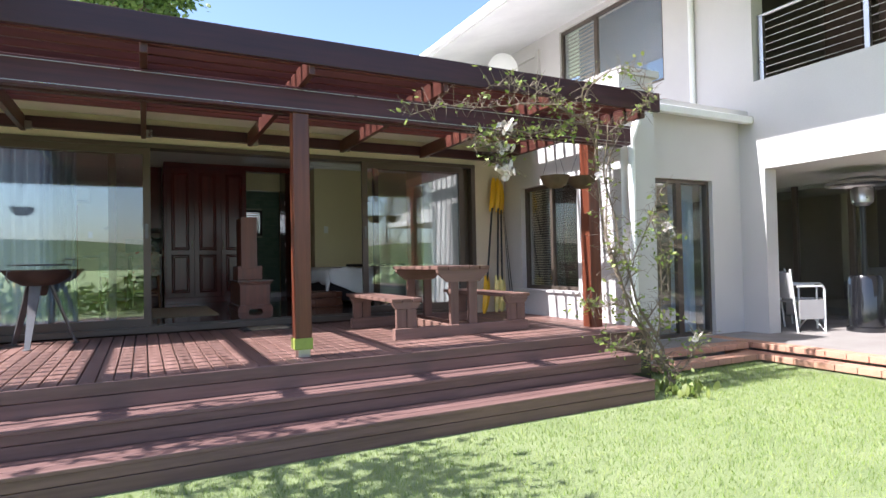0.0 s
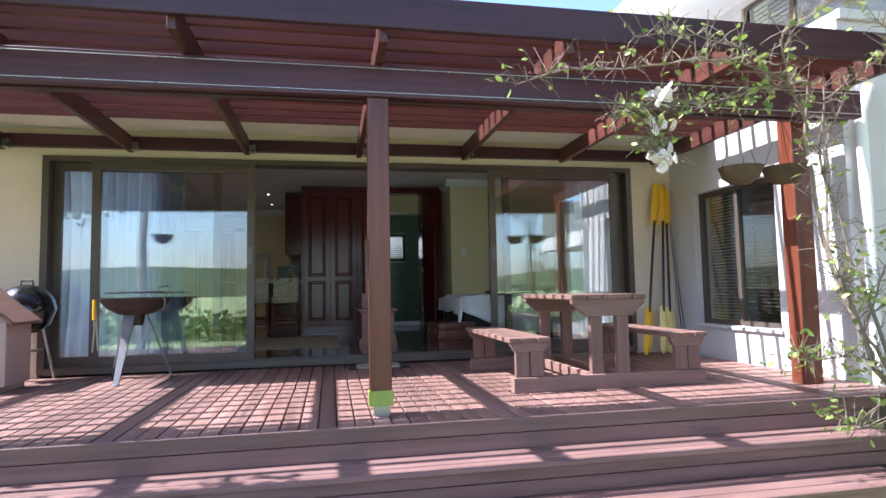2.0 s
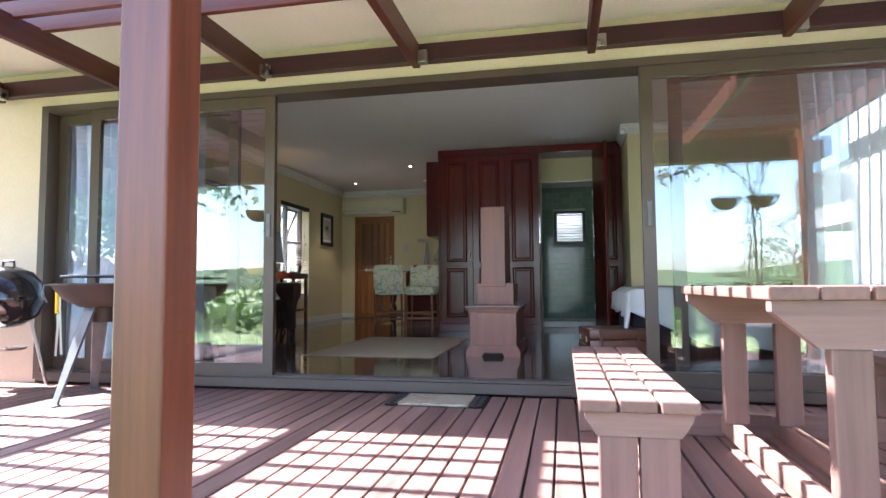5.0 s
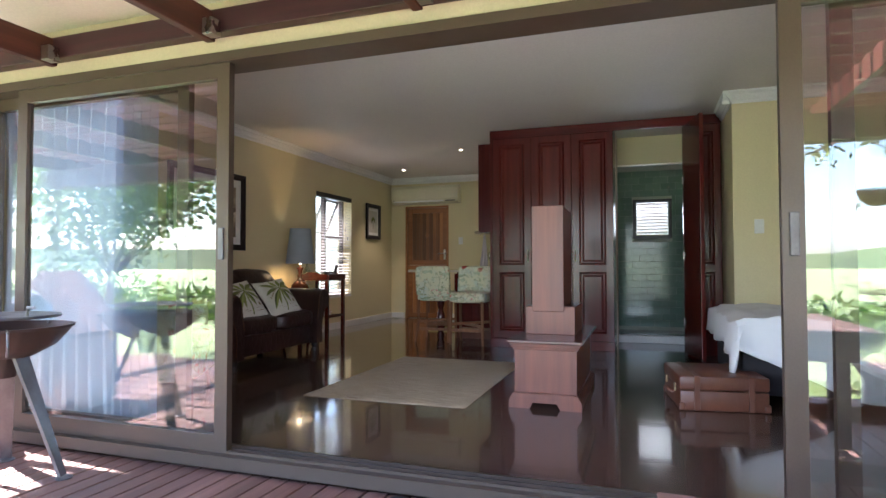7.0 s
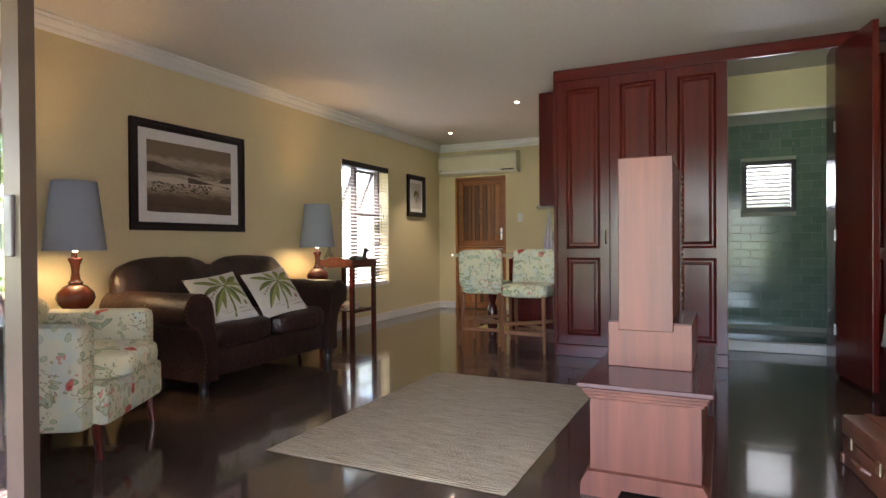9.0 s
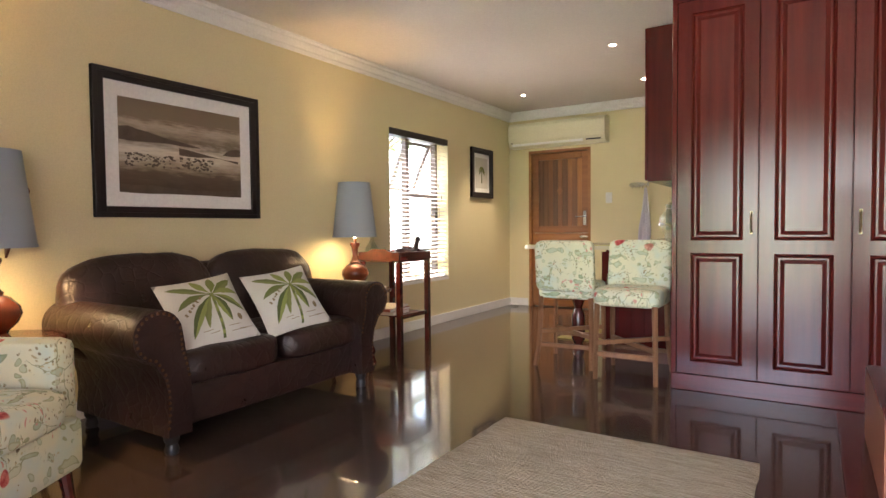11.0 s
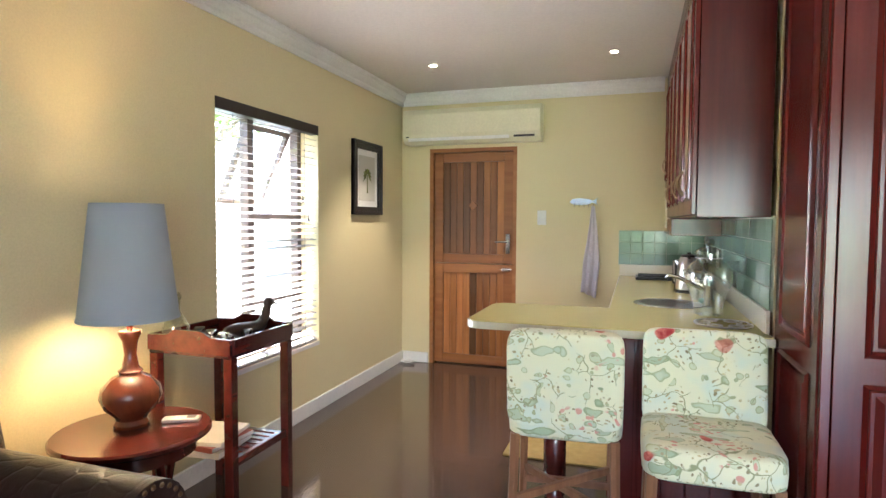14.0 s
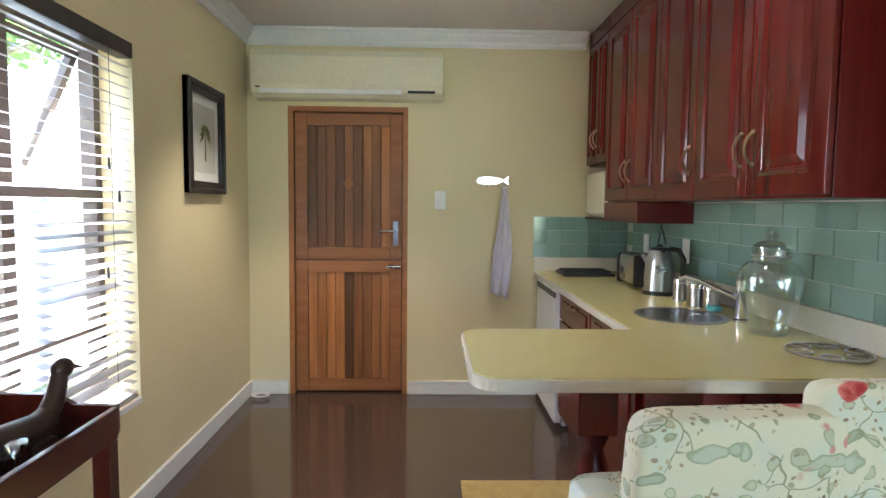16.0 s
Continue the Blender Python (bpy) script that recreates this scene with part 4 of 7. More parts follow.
def base_unit(y0, y1, drawers, name="base_cabinet", mat_=None):
    u = thing(name, (0.0, (y0 + y1) / 2, 0), "red mahogany kitchen base cabinet under the worktop", "cabinet", "kitchen base cabinets")
    h = (y1 - y0) / 2
    part("carcass", box(nb(), -0.27, KX - 0.01, -h, h, 0.10, KZ - 0.04), M_MAHOG, u)
    part("plinth", box(nb(), -0.22, -0.20, -h, h, 0.0, 0.098), M_MAHOG_Y, u)
    z = 0.12
    for a, c in drawers:
        f = part("front", box(nb(), -0.293, -0.271, -h + 0.004, h - 0.004, a, c, 0.003), M_MAHOG, u)
        box_in = nb()
        box(box_in, -0.299, -0.292, -h + 0.06, h - 0.06, a + 0.045, c - 0.045, 0.004)
        part("panel", box_in, M_MAHOG, f)
        bow_handle(f, (-0.296, 0, c - 0.05), 0.10, "y", (-1, 0, 0))
    return u


base_unit(11.42, 12.05, ((0.12, 0.68), (0.69, 0.855)))
base_unit(12.06, 12.72, ((0.12, 0.68), (0.69, 0.855)))
fridge = thing("bar_fridge", (0.0, 13.05, 0), "white bar fridge under the worktop", "fridge")
part("body", box(nb(), -0.26, 0.30, -0.32, 0.32, 0.02, 0.85, 0.008), M_TRIM, fridge)
part("door", box(nb(), -0.31, -0.265, -0.32, 0.32, 0.04, 0.85, 0.01), M_TRIM, fridge)
part("grille", box(nb(), -0.316, -0.309, -0.29, 0.29, 0.80, 0.835, 0.002), M_BLACK, fridge)
# panel and drawer under the bar, turned leg
bp = thing("bar_cupboard", (0.02, 11.1, 0), "red mahogany cupboard under the breakfast counter", "cupboard")
part("carcass", box(nb(), -0.30, 0.30, -0.20, 0.27, 0.0, KZ - 0.037, 0.003), M_MAHOG, bp)
for k in range(6):
    part("tongue_board", box(nb(), -0.295 + 0.1 * k, -0.20 + 0.1 * k, -0.212, -0.201, 0.11, KZ - 0.05, 0.003), M_MAHOG, bp)
part("plinth_panel", box(nb(), -0.30, 0.30, -0.222, -0.213, 0.0, 0.105, 0.002), M_TVWOOD, bp)
dd = part("narrow_door", box(nb(), -0.325, -0.215, -0.232, -0.214, 0.12, KZ - 0.055, 0.003), M_MAHOG, bp)
bow_handle(dd, (-0.27, -0.233, 0.60), 0.13, "z", (0, -1, 0), M_CHROME)
leg = thing("counter_leg", (-0.56, 11.05, 0), "turned red mahogany leg under the counter", "table leg")
part("leg", lathe(nb(), [(0.045, 0), (0.05, 0.02), (0.035, 0.06), (0.055, 0.10), (0.055, 0.30), (0.03, 0.36), (0.05, 0.42), (0.058, 0.52), (0.035, 0.60), (0.05, 0.64), (0.055, 0.66)], 20), M_REDWOOD, leg, smooth=True)
part("block", box(nb(), -0.06, 0.06, -0.06, 0.06, 0.66, KZ - 0.036, 0.004), M_MAHOG, leg)



def wall_unit(y0, y1, z0, doors, label):
    u = thing("wall_cabinet", (0.17, (y0 + y1) / 2, z0), label, "cabinet", "kitchen wall cabinets")
    h, top = (y1 - y0) / 2, CEIL - 0.012 - z0
    part("carcass", box(nb(), -0.128, 0.155, -h, h, 0.0, top, 0.002), M_MAHOG, u)
    n = doors
    for k in range(n):
        a, c = -h + 2 * h * k / n + 0.003, -h + 2 * h * (k + 1) / n - 0.003
        d = part("door", box(nb(), -0.150, -0.130, a, c, 0.01, top - 0.10, 0.003), M_MAHOG, u)
        fb = nb()
        rings = [(0.0, 0.0), (0.010, -0.008), (0.018, -0.001), (0.026, 0.003), (0.055, -0.008)]
        w = min(0.065, (c - a) * 0.2)
        vs = [[fb.verts.new((-0.151 + hh, yy, zz)) for yy, zz in ((a + w + q, 0.01 + w + q), (c - w - q, 0.01 + w + q), (c - w - q, top - 0.10 - w - q), (a + w + q, top - 0.10 - w - q))] for q, hh in rings]
        for q, e in zip(vs, vs[1:]):
            for j in range(4):
                fb.faces.new((q[j], q[(j + 1) % 4], e[(j + 1) % 4], e[j]))
        fb.faces.new(vs[-1])
        part("raised_panel", fb, M_MAHOG, d)
        side = c - 0.035 if (k % 2 == 0 and n > 1) else a + 0.035
        bow_handle(d, (-0.152, side, 0.17), 0.11, "z", (-1, 0, 0))
    part("cornice_rail", box(nb(), -0.150, -0.128, -h, h, top - 0.095, top, 0.004), M_MAHOG_Y, u)
    return u


wall_unit(10.885, 11.70, 1.382, 2, "red mahogany wall cabinet with two panelled doors")
wall_unit(11.703, 12.10, 1.382, 1, "red mahogany wall cabinet with a single panelled door")
wall_unit(12.103, 12.93, 1.382, 2, "red mahogany wall cabinet with two panelled doors")
wall_unit(12.933, 13.385, 1.63, 2, "short red mahogany wall cabinet over the microwave")
sh = thing("microwave_shelf", (0.17, 12.95, 1.268), "red mahogany microwave shelf with lower rail", "shelf")
part("board", box(nb(), -0.15, 0.155, -0.017, 0.43, 0.0, 0.02, 0.003), M_MAHOG, sh)
part("rail", box(nb(), -0.15, 0.155, -0.60, -0.02, 0.0, 0.112, 0.003), M_MAHOG, sh)
mw = thing("microwave", (0.17, 13.165, 1.289), "cream microwave oven on the shelf under the wall cabinets", "microwave")
part("body", box(nb(), -0.125, 0.15, -0.20, 0.205, 0.0, 0.30, 0.006), M_GREYWALL, mw)
part("door", box(nb(), -0.148, -0.127, -0.19, 0.20, 0.02, 0.29, 0.006), M_GREYWALL, mw)

# sink, tap
sink = thing("sink", (-0.02, 11.68, KZ), "round stainless steel sink bowl set in the worktop", "sink")
part("rim", lathe(nb(), [(0.155, 0.001), (0.185, 0.001), (0.186, 0.004), (0.182, 0.006), (0.160, 0.004), (0.155, 0.001)], 36), M_STEEL, sink, smooth=True)
# almost flat disc; its darker steel paints the shade inside a deep bowl
part("bowl", lathe(nb(), [(0.160, 0.0035), (0.150, 0.0032), (0.03, 0.0022), (0, 0.002)], 36), paint("sink_steel_painted_shade", (0.22, 0.20, 0.18), None, 0.3, 5, 60, 0, 1.0), sink, smooth=True)
tap = thing("mixer_tap", (0.17, 11.56, KZ), "chrome kitchen mixer tap with long spout", "tap")
part("body", lathe(nb(), [(0.03, 0), (0.03, 0.01), (0.022, 0.015), (0.022, 0.12), (0.026, 0.125), (0.024, 0.165), (0.01, 0.175), (0, 0.176)], 18), M_CHROME, tap, smooth=True)
part("spout", tube(nb(), [(0, 0, 0.09), (-0.06, 0.03, 0.115), (-0.14, 0.07, 0.155), (-0.19, 0.09, 0.165), (-0.205, 0.10, 0.15)], 0.011, 10), M_CHROME, tap, smooth=True)
part("lever", tube(nb(), [(0, 0, 0.17), (-0.02, -0.01, 0.19), (-0.075, -0.03, 0.205)], 0.007, 8), M_CHROME, tap, smooth=True)

# glass drink jar with lid
jar = thing("drinks_jar", (0.145, 11.33, KZ), "large clear glass lidded drinks jar on the worktop", "jar")
part("jar", lathe(nb(), [(0, 0.004), (0.072, 0.004), (0.077, 0.012), (0.078, 0.06), (0.098, 0.12), (0.122, 0.18), (0.128, 0.225), (0.12, 0.265), (0.095, 0.298), (0.072, 0.312), (0.068, 0.325), (0.068, 0.352), (0.075, 0.357)], 36), M_JAR, jar, "clear glass belly", True)
ld = part("lid", lathe(nb(), [(0.078, 0.358), (0.077, 0.368), (0.05, 0.388), (0.02, 0.394), (0.018, 0.404), (0.03, 0.416), (0.027, 0.432), (0, 0.437)], 28), M_JAR, jar, "glass lid with knob", True)
part("wire_bail", tube(nb(), [(0.072 * math.cos(a), 0.072 * math.sin(a), 0.330) for a in [2 * math.pi * k / 20 for k in range(21)]], 0.003, 6), M_STEEL, jar)
for s in (-1, 1):
    part("clip", box(nb(), -0.008, 0.008, s * 0.080 - 0.005, s * 0.080 + 0.005, 0.325, 0.358, 0.002), M_STEEL, jar)
jar.scale = (0.86, 0.86, 0.86)
mat2 = thing("trivet", (0.18, 11.06, KZ), "wire trivet beside the drinks jar", "trivet")
for k in range(6):
    part("ring", tube(nb(), [(0.03 * math.cos(a) + 0.085 * math.cos(k * 1.047), 0.03 * math.sin(a) + 0.085 * math.sin(k * 1.047), 0.006) for a in [2 * math.pi * j / 12 for j in range(13)]], 0.004, 6), M_STEEL, mat2)
part("rim", tube(nb(), [(0.12 * math.cos(a), 0.12 * math.sin(a), 0.005) for a in [2 * math.pi * j / 24 for j in range(25)]], 0.004, 6), M_STEEL, mat2)

# kettle, toaster, canisters, tray
ket = thing("kettle", (0.13, 12.30, KZ), "brushed steel cordless kettle with black handle", "kettle")
part("base", lathe(nb(), [(0, 0), (0.085, 0), (0.085, 0.02), (0, 0.021)], 24), M_BLACK, ket, smooth=True)
part("body", lathe(nb(), [(0.078, 0.022), (0.078, 0.04), (0.07, 0.16), (0.055, 0.225), (0.05, 0.23), (0, 0.232)], 24), M_STEEL, ket, smooth=True)
part("lid", lathe(nb(), [(0.05, 0.231), (0.045, 0.245), (0.012, 0.25), (0.012, 0.262), (0, 0.263)], 20), M_BLACK, ket, smooth=True)
part("handle", tube(nb(), [(0.04, -0.03, 0.24), (0.075, -0.055, 0.235), (0.095, -0.07, 0.19), (0.095, -0.07, 0.09), (0.08, -0.058, 0.04)], 0.014, 8), M_BLACK, ket, smooth=True)
part("spout", tube(nb(), [(-0.05, 0.03, 0.17), (-0.075, 0.045, 0.205)], 0.018, 8, 0.6), M_STEEL, ket, smooth=True)
toa = thing("toaster", (0.14, 12.62, KZ), "steel and black two-slot toaster", "toaster")
part("body", box(nb(), -0.08, 0.08, -0.13, 0.13, 0.015, 0.19, 0.03), M_STEEL, toa, smooth=True)
for s in (-1, 1):
    part("end_cap", box(nb(), -0.083, 0.083, s * 0.14 - 0.014, s * 0.14 + 0.014, 0.008, 0.185, 0.012), M_BLACK, toa, smooth=True)
    part("slot", box(nb(), s * 0.03 - 0.012, s * 0.03 + 0.012, -0.10, 0.10, 0.1895, 0.1925), M_BLACK, toa)
part("lever", box(nb(), -0.012, 0.012, -0.175, -0.155, 0.12, 0.135, 0.003), M_BLACK, toa)
part("cord", tube(nb(), [(0.08, 0.05, 0.10), (0.12, 0.08, 0.16), (0.14, 0.06, 0.30), (0.13, 0.03, 0.36), (0.16, 0.02, 0.24)], 0.004, 6), M_BLACK, toa)
for k in range(4):
    cn = thing("canister", (0.16 + 0.03 * (k % 2), 12.10 - 0.085 * k, KZ), "small steel storage canister with glass band", "canister", "canisters by the tap")
    part("body", lathe(nb(), [(0, 0), (0.036, 0), (0.036, 0.085), (0, 0.0855)], 18), M_STEEL, cn, smooth=True)
    part("lid", lathe(nb(), [(0.038, 0.086), (0.038, 0.105), (0.01, 0.108), (0.01, 0.12), (0, 0.121)], 18), M_CHROME, cn, smooth=True)
spg = single("dish_sponge", box(nb(), -0.055, 0.055, -0.03, 0.03, 0, 0.025, 0.008), paint("teal_sponge", (0.12, 0.38, 0.42), None, 0.9, 20, 90, 0.4), "teal dish cloth folded beside the sink", "dish cloth", at=pose(0.19, 11.83, KZ, 0, 0, 70), smooth=True)
try_ = thing("black_tray", (-0.03, 13.16, KZ), "black ribbed serving tray leaning flat in the corner", "tray")
part("body", box(nb(), -0.17, 0.17, -0.12, 0.12, 0.0, 0.022, 0.008), M_BLACK, try_)
for k in range(7):
    part("rib", box(nb(), -0.15, 0.15, -0.10 + 0.032 * k, -0.09 + 0.032 * k, 0.022, 0.035, 0.003), M_BLACK, try_)


def socket(at, turn, label="white double wall socket"):
    s = thing("wall_socket", at, label, "socket", "white sockets and switches", turn)
    part("plate", box(nb(), -0.04, 0.04, -0.009, 0.0, -0.065, 0.065, 0.004), M_TRIM, s)
    for z in (0.025, -0.03):
        part("rocker", box(nb(), -0.012, 0.012, -0.013, -0.0095, z - 0.014, z + 0.014, 0.002), M_TRIM, s)
    return s


socket((KX - 0.013, 12.40, 1.12), -90)
socket((KX - 0.013, 12.98, 1.12), -90)
socket((-1.0, NORTH - 0.001, 1.39), 0, "white wall light switch by the door")
socket((3.05, 9.469, 1.30), 0, "white wall light switch in the bedroom")

# towel on a hook rail
hk = thing("hook_rail", (-0.635, NORTH - 0.001, 1.53), "silver fish-shaped hook rail on the wall", "hook rail")
b = nb()
prism(b, [(-0.12, -0.005), (-0.10, 0.022), (-0.04, 0.032), (0.04, 0.022), (0.075, 0.008), (0.115, 0.035), (0.105, 0.0), (0.115, -0.03), (0.075, -0.006), (0.03, -0.025), (-0.04, -0.03), (-0.10, -0.022)], -0.014, 0.0, "y")
part("plate", b, M_CHROME, hk)
for k in range(5):
    part("hook", tube(nb(), [(-0.08 + 0.04 * k, -0.014, -0.02), (-0.08 + 0.04 * k, -0.03, -0.045), (-0.08 + 0.04 * k, -0.045, -0.03)], 0.004, 6), M_CHROME, hk)
b = nb()
N1, N2 = 14, 26
vv = []
for j in range(N2 + 1):
    s = j / N2
    hw = 0.015 + 0.052 * min(1, s * 1.6) - 0.02 * max(0, s - 0.7)
    row = []
    for i in range(N1 + 1):
        u = i / N1 * 2 - 1
        row.append(b.verts.new((hw * u + 0.015 * math.sin(s * 3) - 0.03 * s, -0.03 - 0.022 * math.cos(u * 7 + s) * (0.4 + s), -0.04 - s * 0.74 - 0.05 * (u * 0.5 + 0.5) * s)))
    vv.append(row)
for j in range(N2):
    for i in range(N1):
        b.faces.new((vv[j][i], vv[j][i + 1], vv[j + 1][i + 1], vv[j + 1][i]))
tw = single("tea_towel", b, cloth("lilac_towel", (0.76, 0.72, 0.79), 0.1, 300), "pale lilac striped tea towel hanging from a hook", "towel", at=pose(-0.555, NORTH - 0.016, 1.53), smooth=True)
sol = tw.modifiers.new("thick", "SOLIDIFY")
sol.thickness = 0.004

# air conditioner
ac = thing("air_conditioner", (-1.625, NORTH - 0.001, 2.06), "cream split air conditioner over the stable door", "air conditioner")
b = nb()
prism(b, [(0, 0.0), (-0.13, 0.0), (-0.17, 0.03), (-0.195, 0.08), (-0.20, 0.26), (-0.18, 0.30), (-0.12, 0.315), (0, 0.315)], -0.63, 0.63, "x")
part("body", b, M_GREYWALL, ac)
part("louvre", box(nb(), -0.58, 0.36, -0.188, -0.172, 0.022, 0.050, 0.003, Matrix.Rotation(radians(0), 4, "X")), M_TRIM, ac)
part("display", box(nb(), 0.40, 0.58, -0.191, -0.17, 0.030, 0.046, 0.002), M_BLACK, ac, "dark display strip")
part("badge", box(nb(), -0.60, -0.57, -0.197, -0.19, 0.055, 0.065, 0.001), M_BLACK, ac)

# ceiling downlights
for x, y, watts in ((-1.70, 12.46, 4.5), (-0.37, 12.48, 1.2), (-0.31, 11.18, 1.0)):
    dl = thing("downlight", (x, y, CEIL), "small recessed ceiling downlight, lit", "downlight", "ceiling downlights")
    part("rim", lathe(nb(), [(0.025, -0.001), (0.036, -0.001), (0.034, -0.007), (0.026, -0.005), (0.025, -0.001)], 20), M_CHROME, dl, smooth=True)
    part("bulb", lathe(nb(), [(0.024, -0.002), (0.015, -0.004), (0, -0.005)], 16), glow("downlight_bulb", (1.0, 0.85, 0.62), 5), dl, "glowing bulb", True)
    L = bpy.data.lights.new("downlight_beam", "SPOT")
    L.energy, L.spot_size, L.spot_blend, L.color, L.shadow_soft_size = watts, radians(80), 0.6, (1.0, 0.82, 0.58), 0.03
    new("downlight_beam", L).matrix_world = look((x, y, CEIL - 0.02), (x, y, 0))


# ---- lamps, side tables ----
M_LAMPW = wood("turned_lamp_wood", (0.12, 0.026, 0.010), (0.24, 0.06, 0.022), "z", 0.25, 0.6, 0.1, 0.5, 0.03)
M_BULB = glow("lamp_bulb", (1.0, 0.72, 0.36), 3)


def side_table(at):
    s = thing("side_table", at, "round dark red side table with curved legs", "side table", "lamp tables")
    part("top", lathe(nb(), [(0, 0.53), (0.265, 0.53), (0.28, 0.54), (0.28, 0.552), (0.272, 0.56), (0, 0.56)], 40), M_REDWOOD, s, smooth=True)
    part("apron", lathe(nb(), [(0.20, 0.47), (0.225, 0.47), (0.225, 0.529), (0.20, 0.529), (0.20, 0.47)], 28), M_REDWOOD, s, smooth=True)
    for k in range(3):
        a = 2.1 * k - 0.35
        c, d = math.cos(a), math.sin(a)
        part("leg", tube(nb(), [(0.20 * c, 0.20 * d, 0.50), (0.24 * c, 0.24 * d, 0.36), (0.19 * c, 0.19 * d, 0.2), (0.21 * c, 0.21 * d, 0.08), (0.27 * c, 0.27 * d, 0.0)], 0.019, 8, 0.75), M_REDWOOD, s, smooth=True)
    return s


def table_lamp(at):
    L = thing("table_lamp", at, "turned reddish wooden table lamp with grey-blue shade, lit", "lamp", "table lamps")
    part("base", lathe(nb(), [(0, 0), (0.062, 0), (0.065, 0.012), (0.055, 0.028), (0.06, 0.04), (0.095, 0.075), (0.112, 0.115), (0.105, 0.15), (0.07, 0.19), (0.04, 0.205), (0.045, 0.215), (0.03, 0.23), (0.022, 0.28), (0.028, 0.33), (0.042, 0.36), (0.040, 0.372), (0.012, 0.378), (0.012, 0.41), (0, 0.41)], 32), M_LAMPW, L, smooth=True)
    part("shade", lathe(nb(), [(0.178, 0.42), (0.128, 0.86), (0.125, 0.86), (0.175, 0.42), (0.178, 0.42)], 48), M_SHADE, L, smooth=True)
    part("trim", lathe(nb(), [(0.179, 0.418), (0.1805, 0.418), (0.1795, 0.43), (0.178, 0.43)], 48), M_SHADE, L, smooth=True)
    part("bulb", lathe(nb(), [(0.012, 0.41), (0.03, 0.47), (0.032, 0.50), (0.02, 0.53), (0, 0.54)], 16), M_BULB, L, "glowing bulb", True)
    p = bpy.data.lights.new("lamp_light", "POINT")
    p.energy, p.color, p.shadow_soft_size = 1.15, (1.0, 0.62, 0.26), 0.05
    new("lamp_light", p).location = Vector(at) + Vector((0, 0, 0.60))
    return L


side_table((-2.01, 9.90, 0))
table_lamp((-2.05, 9.93, 0.56))
side_table((-2.02, 7.42, 0))
table_lamp((-2.02, 7.42, 0.56))
rm = thing("remote_control", (-1.90, 10.03, 0.56), "white air conditioner remote control lying on the table", "remote", turn=-62)
part("body", box(nb(), -0.025, 0.025, -0.07, 0.07, 0, 0.016, 0.005), M_TRIM, rm)
part("display", box(nb(), -0.017, 0.017, 0.02, 0.055, 0.0162, 0.0175), M_IRON, rm)

# butler's tray table
tt = thing("tray_table", (-2.08, 10.51, 0), "dark red butler's tray table with a lower shelf", "table")
hx, hy = 0.225, 0.235
for sx in (-1, 1):
    for sy in (-1, 1):
        part("leg", box(nb(), sx * (hx - 0.022) - 0.022, sx * (hx - 0.022) + 0.022, sy * (hy - 0.022) - 0.022, sy * (hy - 0.022) + 0.022, 0, 0.752, 0.004), M_REDWOOD, tt)
part("tray_floor", box(nb(), -hx, hx, -hy, hy, 0.753, 0.768, 0.002), M_TVDARK, tt)
for sy in (-1, 1):
    b = nb()
    prism(b, [(-hx, 0.768), (hx, 0.768), (hx, 0.838), (0.12, 0.842), (0.07, 0.868), (-0.07, 0.868), (-0.12, 0.842), (-hx, 0.838)], sy * hy - 0.009, sy * hy + 0.009, "y")
    part("tray_end", b, M_REDWOOD, tt)
for sx in (-1, 1):
    part("tray_side", box(nb(), sx * hx - 0.009, sx * hx + 0.009, -hy + 0.01, hy - 0.01, 0.768, 0.838, 0.003), M_REDWOOD, tt)
for k in range(8):
    part("shelf_slat", box(nb(), -hx + 0.045, hx - 0.045, -0.19 + 0.05 * k, -0.155 + 0.05 * k, 0.275, 0.288, 0.002), M_REDWOOD, tt)
for sx in (-1, 1):
    part("shelf_rail", box(nb(), sx * (hx - 0.02) - 0.014, sx * (hx - 0.02) + 0.014, -hy + 0.045, hy - 0.045, 0.262, 0.30, 0.003), M_REDWOOD, tt)
for k, (c, h) in enumerate((((0.55, 0.50, 0.45), 0.03), ((0.30, 0.08, 0.06), 0.025), ((0.70, 0.68, 0.62), 0.02))):
    z0 = 0.288 + sum((0.03, 0.025, 0.02)[:k])
    bk = thing("book", (-2.06, 10.42, z0), ("thick grey hardback book lying on the shelf", "red-brown book lying in the stack", "pale magazine on top of the stack")[k], "book", "stack of books", turn=(6, -4, 10)[k])
    cover = paint("book_cover_%s" % ("grey", "red", "pale")[k], c, None, 0.5, 6, 60, 0.05)
    part("cover", box(nb(), -0.10, 0.10, -0.135, 0.135, 0.0005, h - 0.0005, 0.002), cover, bk)
    part("pages", box(nb(), -0.094, 0.1015, -0.13, 0.1365, 0.004, h - 0.004), M_TRIM, bk)
# bird carving: body, neck and head in one carved mesh, with a tail
bird = thing("wooden_bird", (-1.98, 10.60, 0.771), "dark carved wooden bird ornament on the tray", "ornament", turn=85)
b = nb()
tube(b, [(-0.19, 0, 0.075), (-0.15, 0, 0.06), (-0.10, 0, 0.05), (-0.04, 0, 0.045), (0.03, 0, 0.05), (0.07, 0, 0.075)], 0.028, 12)
for v in b.verts:
    s = (v.co.x + 0.19) / 0.26
    k = 0.35 + 1.15 * math.sin(min(1, max(0, s)) * math.pi * 0.85) ** 1.2
    v.co.y *= k
    v.co.z = 0.05 + (v.co.z - 0.05) * k + 0.02 * (1 - s)
tube(b, [(0.045, 0, 0.055), (0.085, 0, 0.10), (0.10, 0, 0.14), (0.105, 0, 0.16)], 0.026, 12, 0.7)
puff(b, 0.032, 0.022, 0.026, (0.115, 0, 0.170), 2, 14, 10)
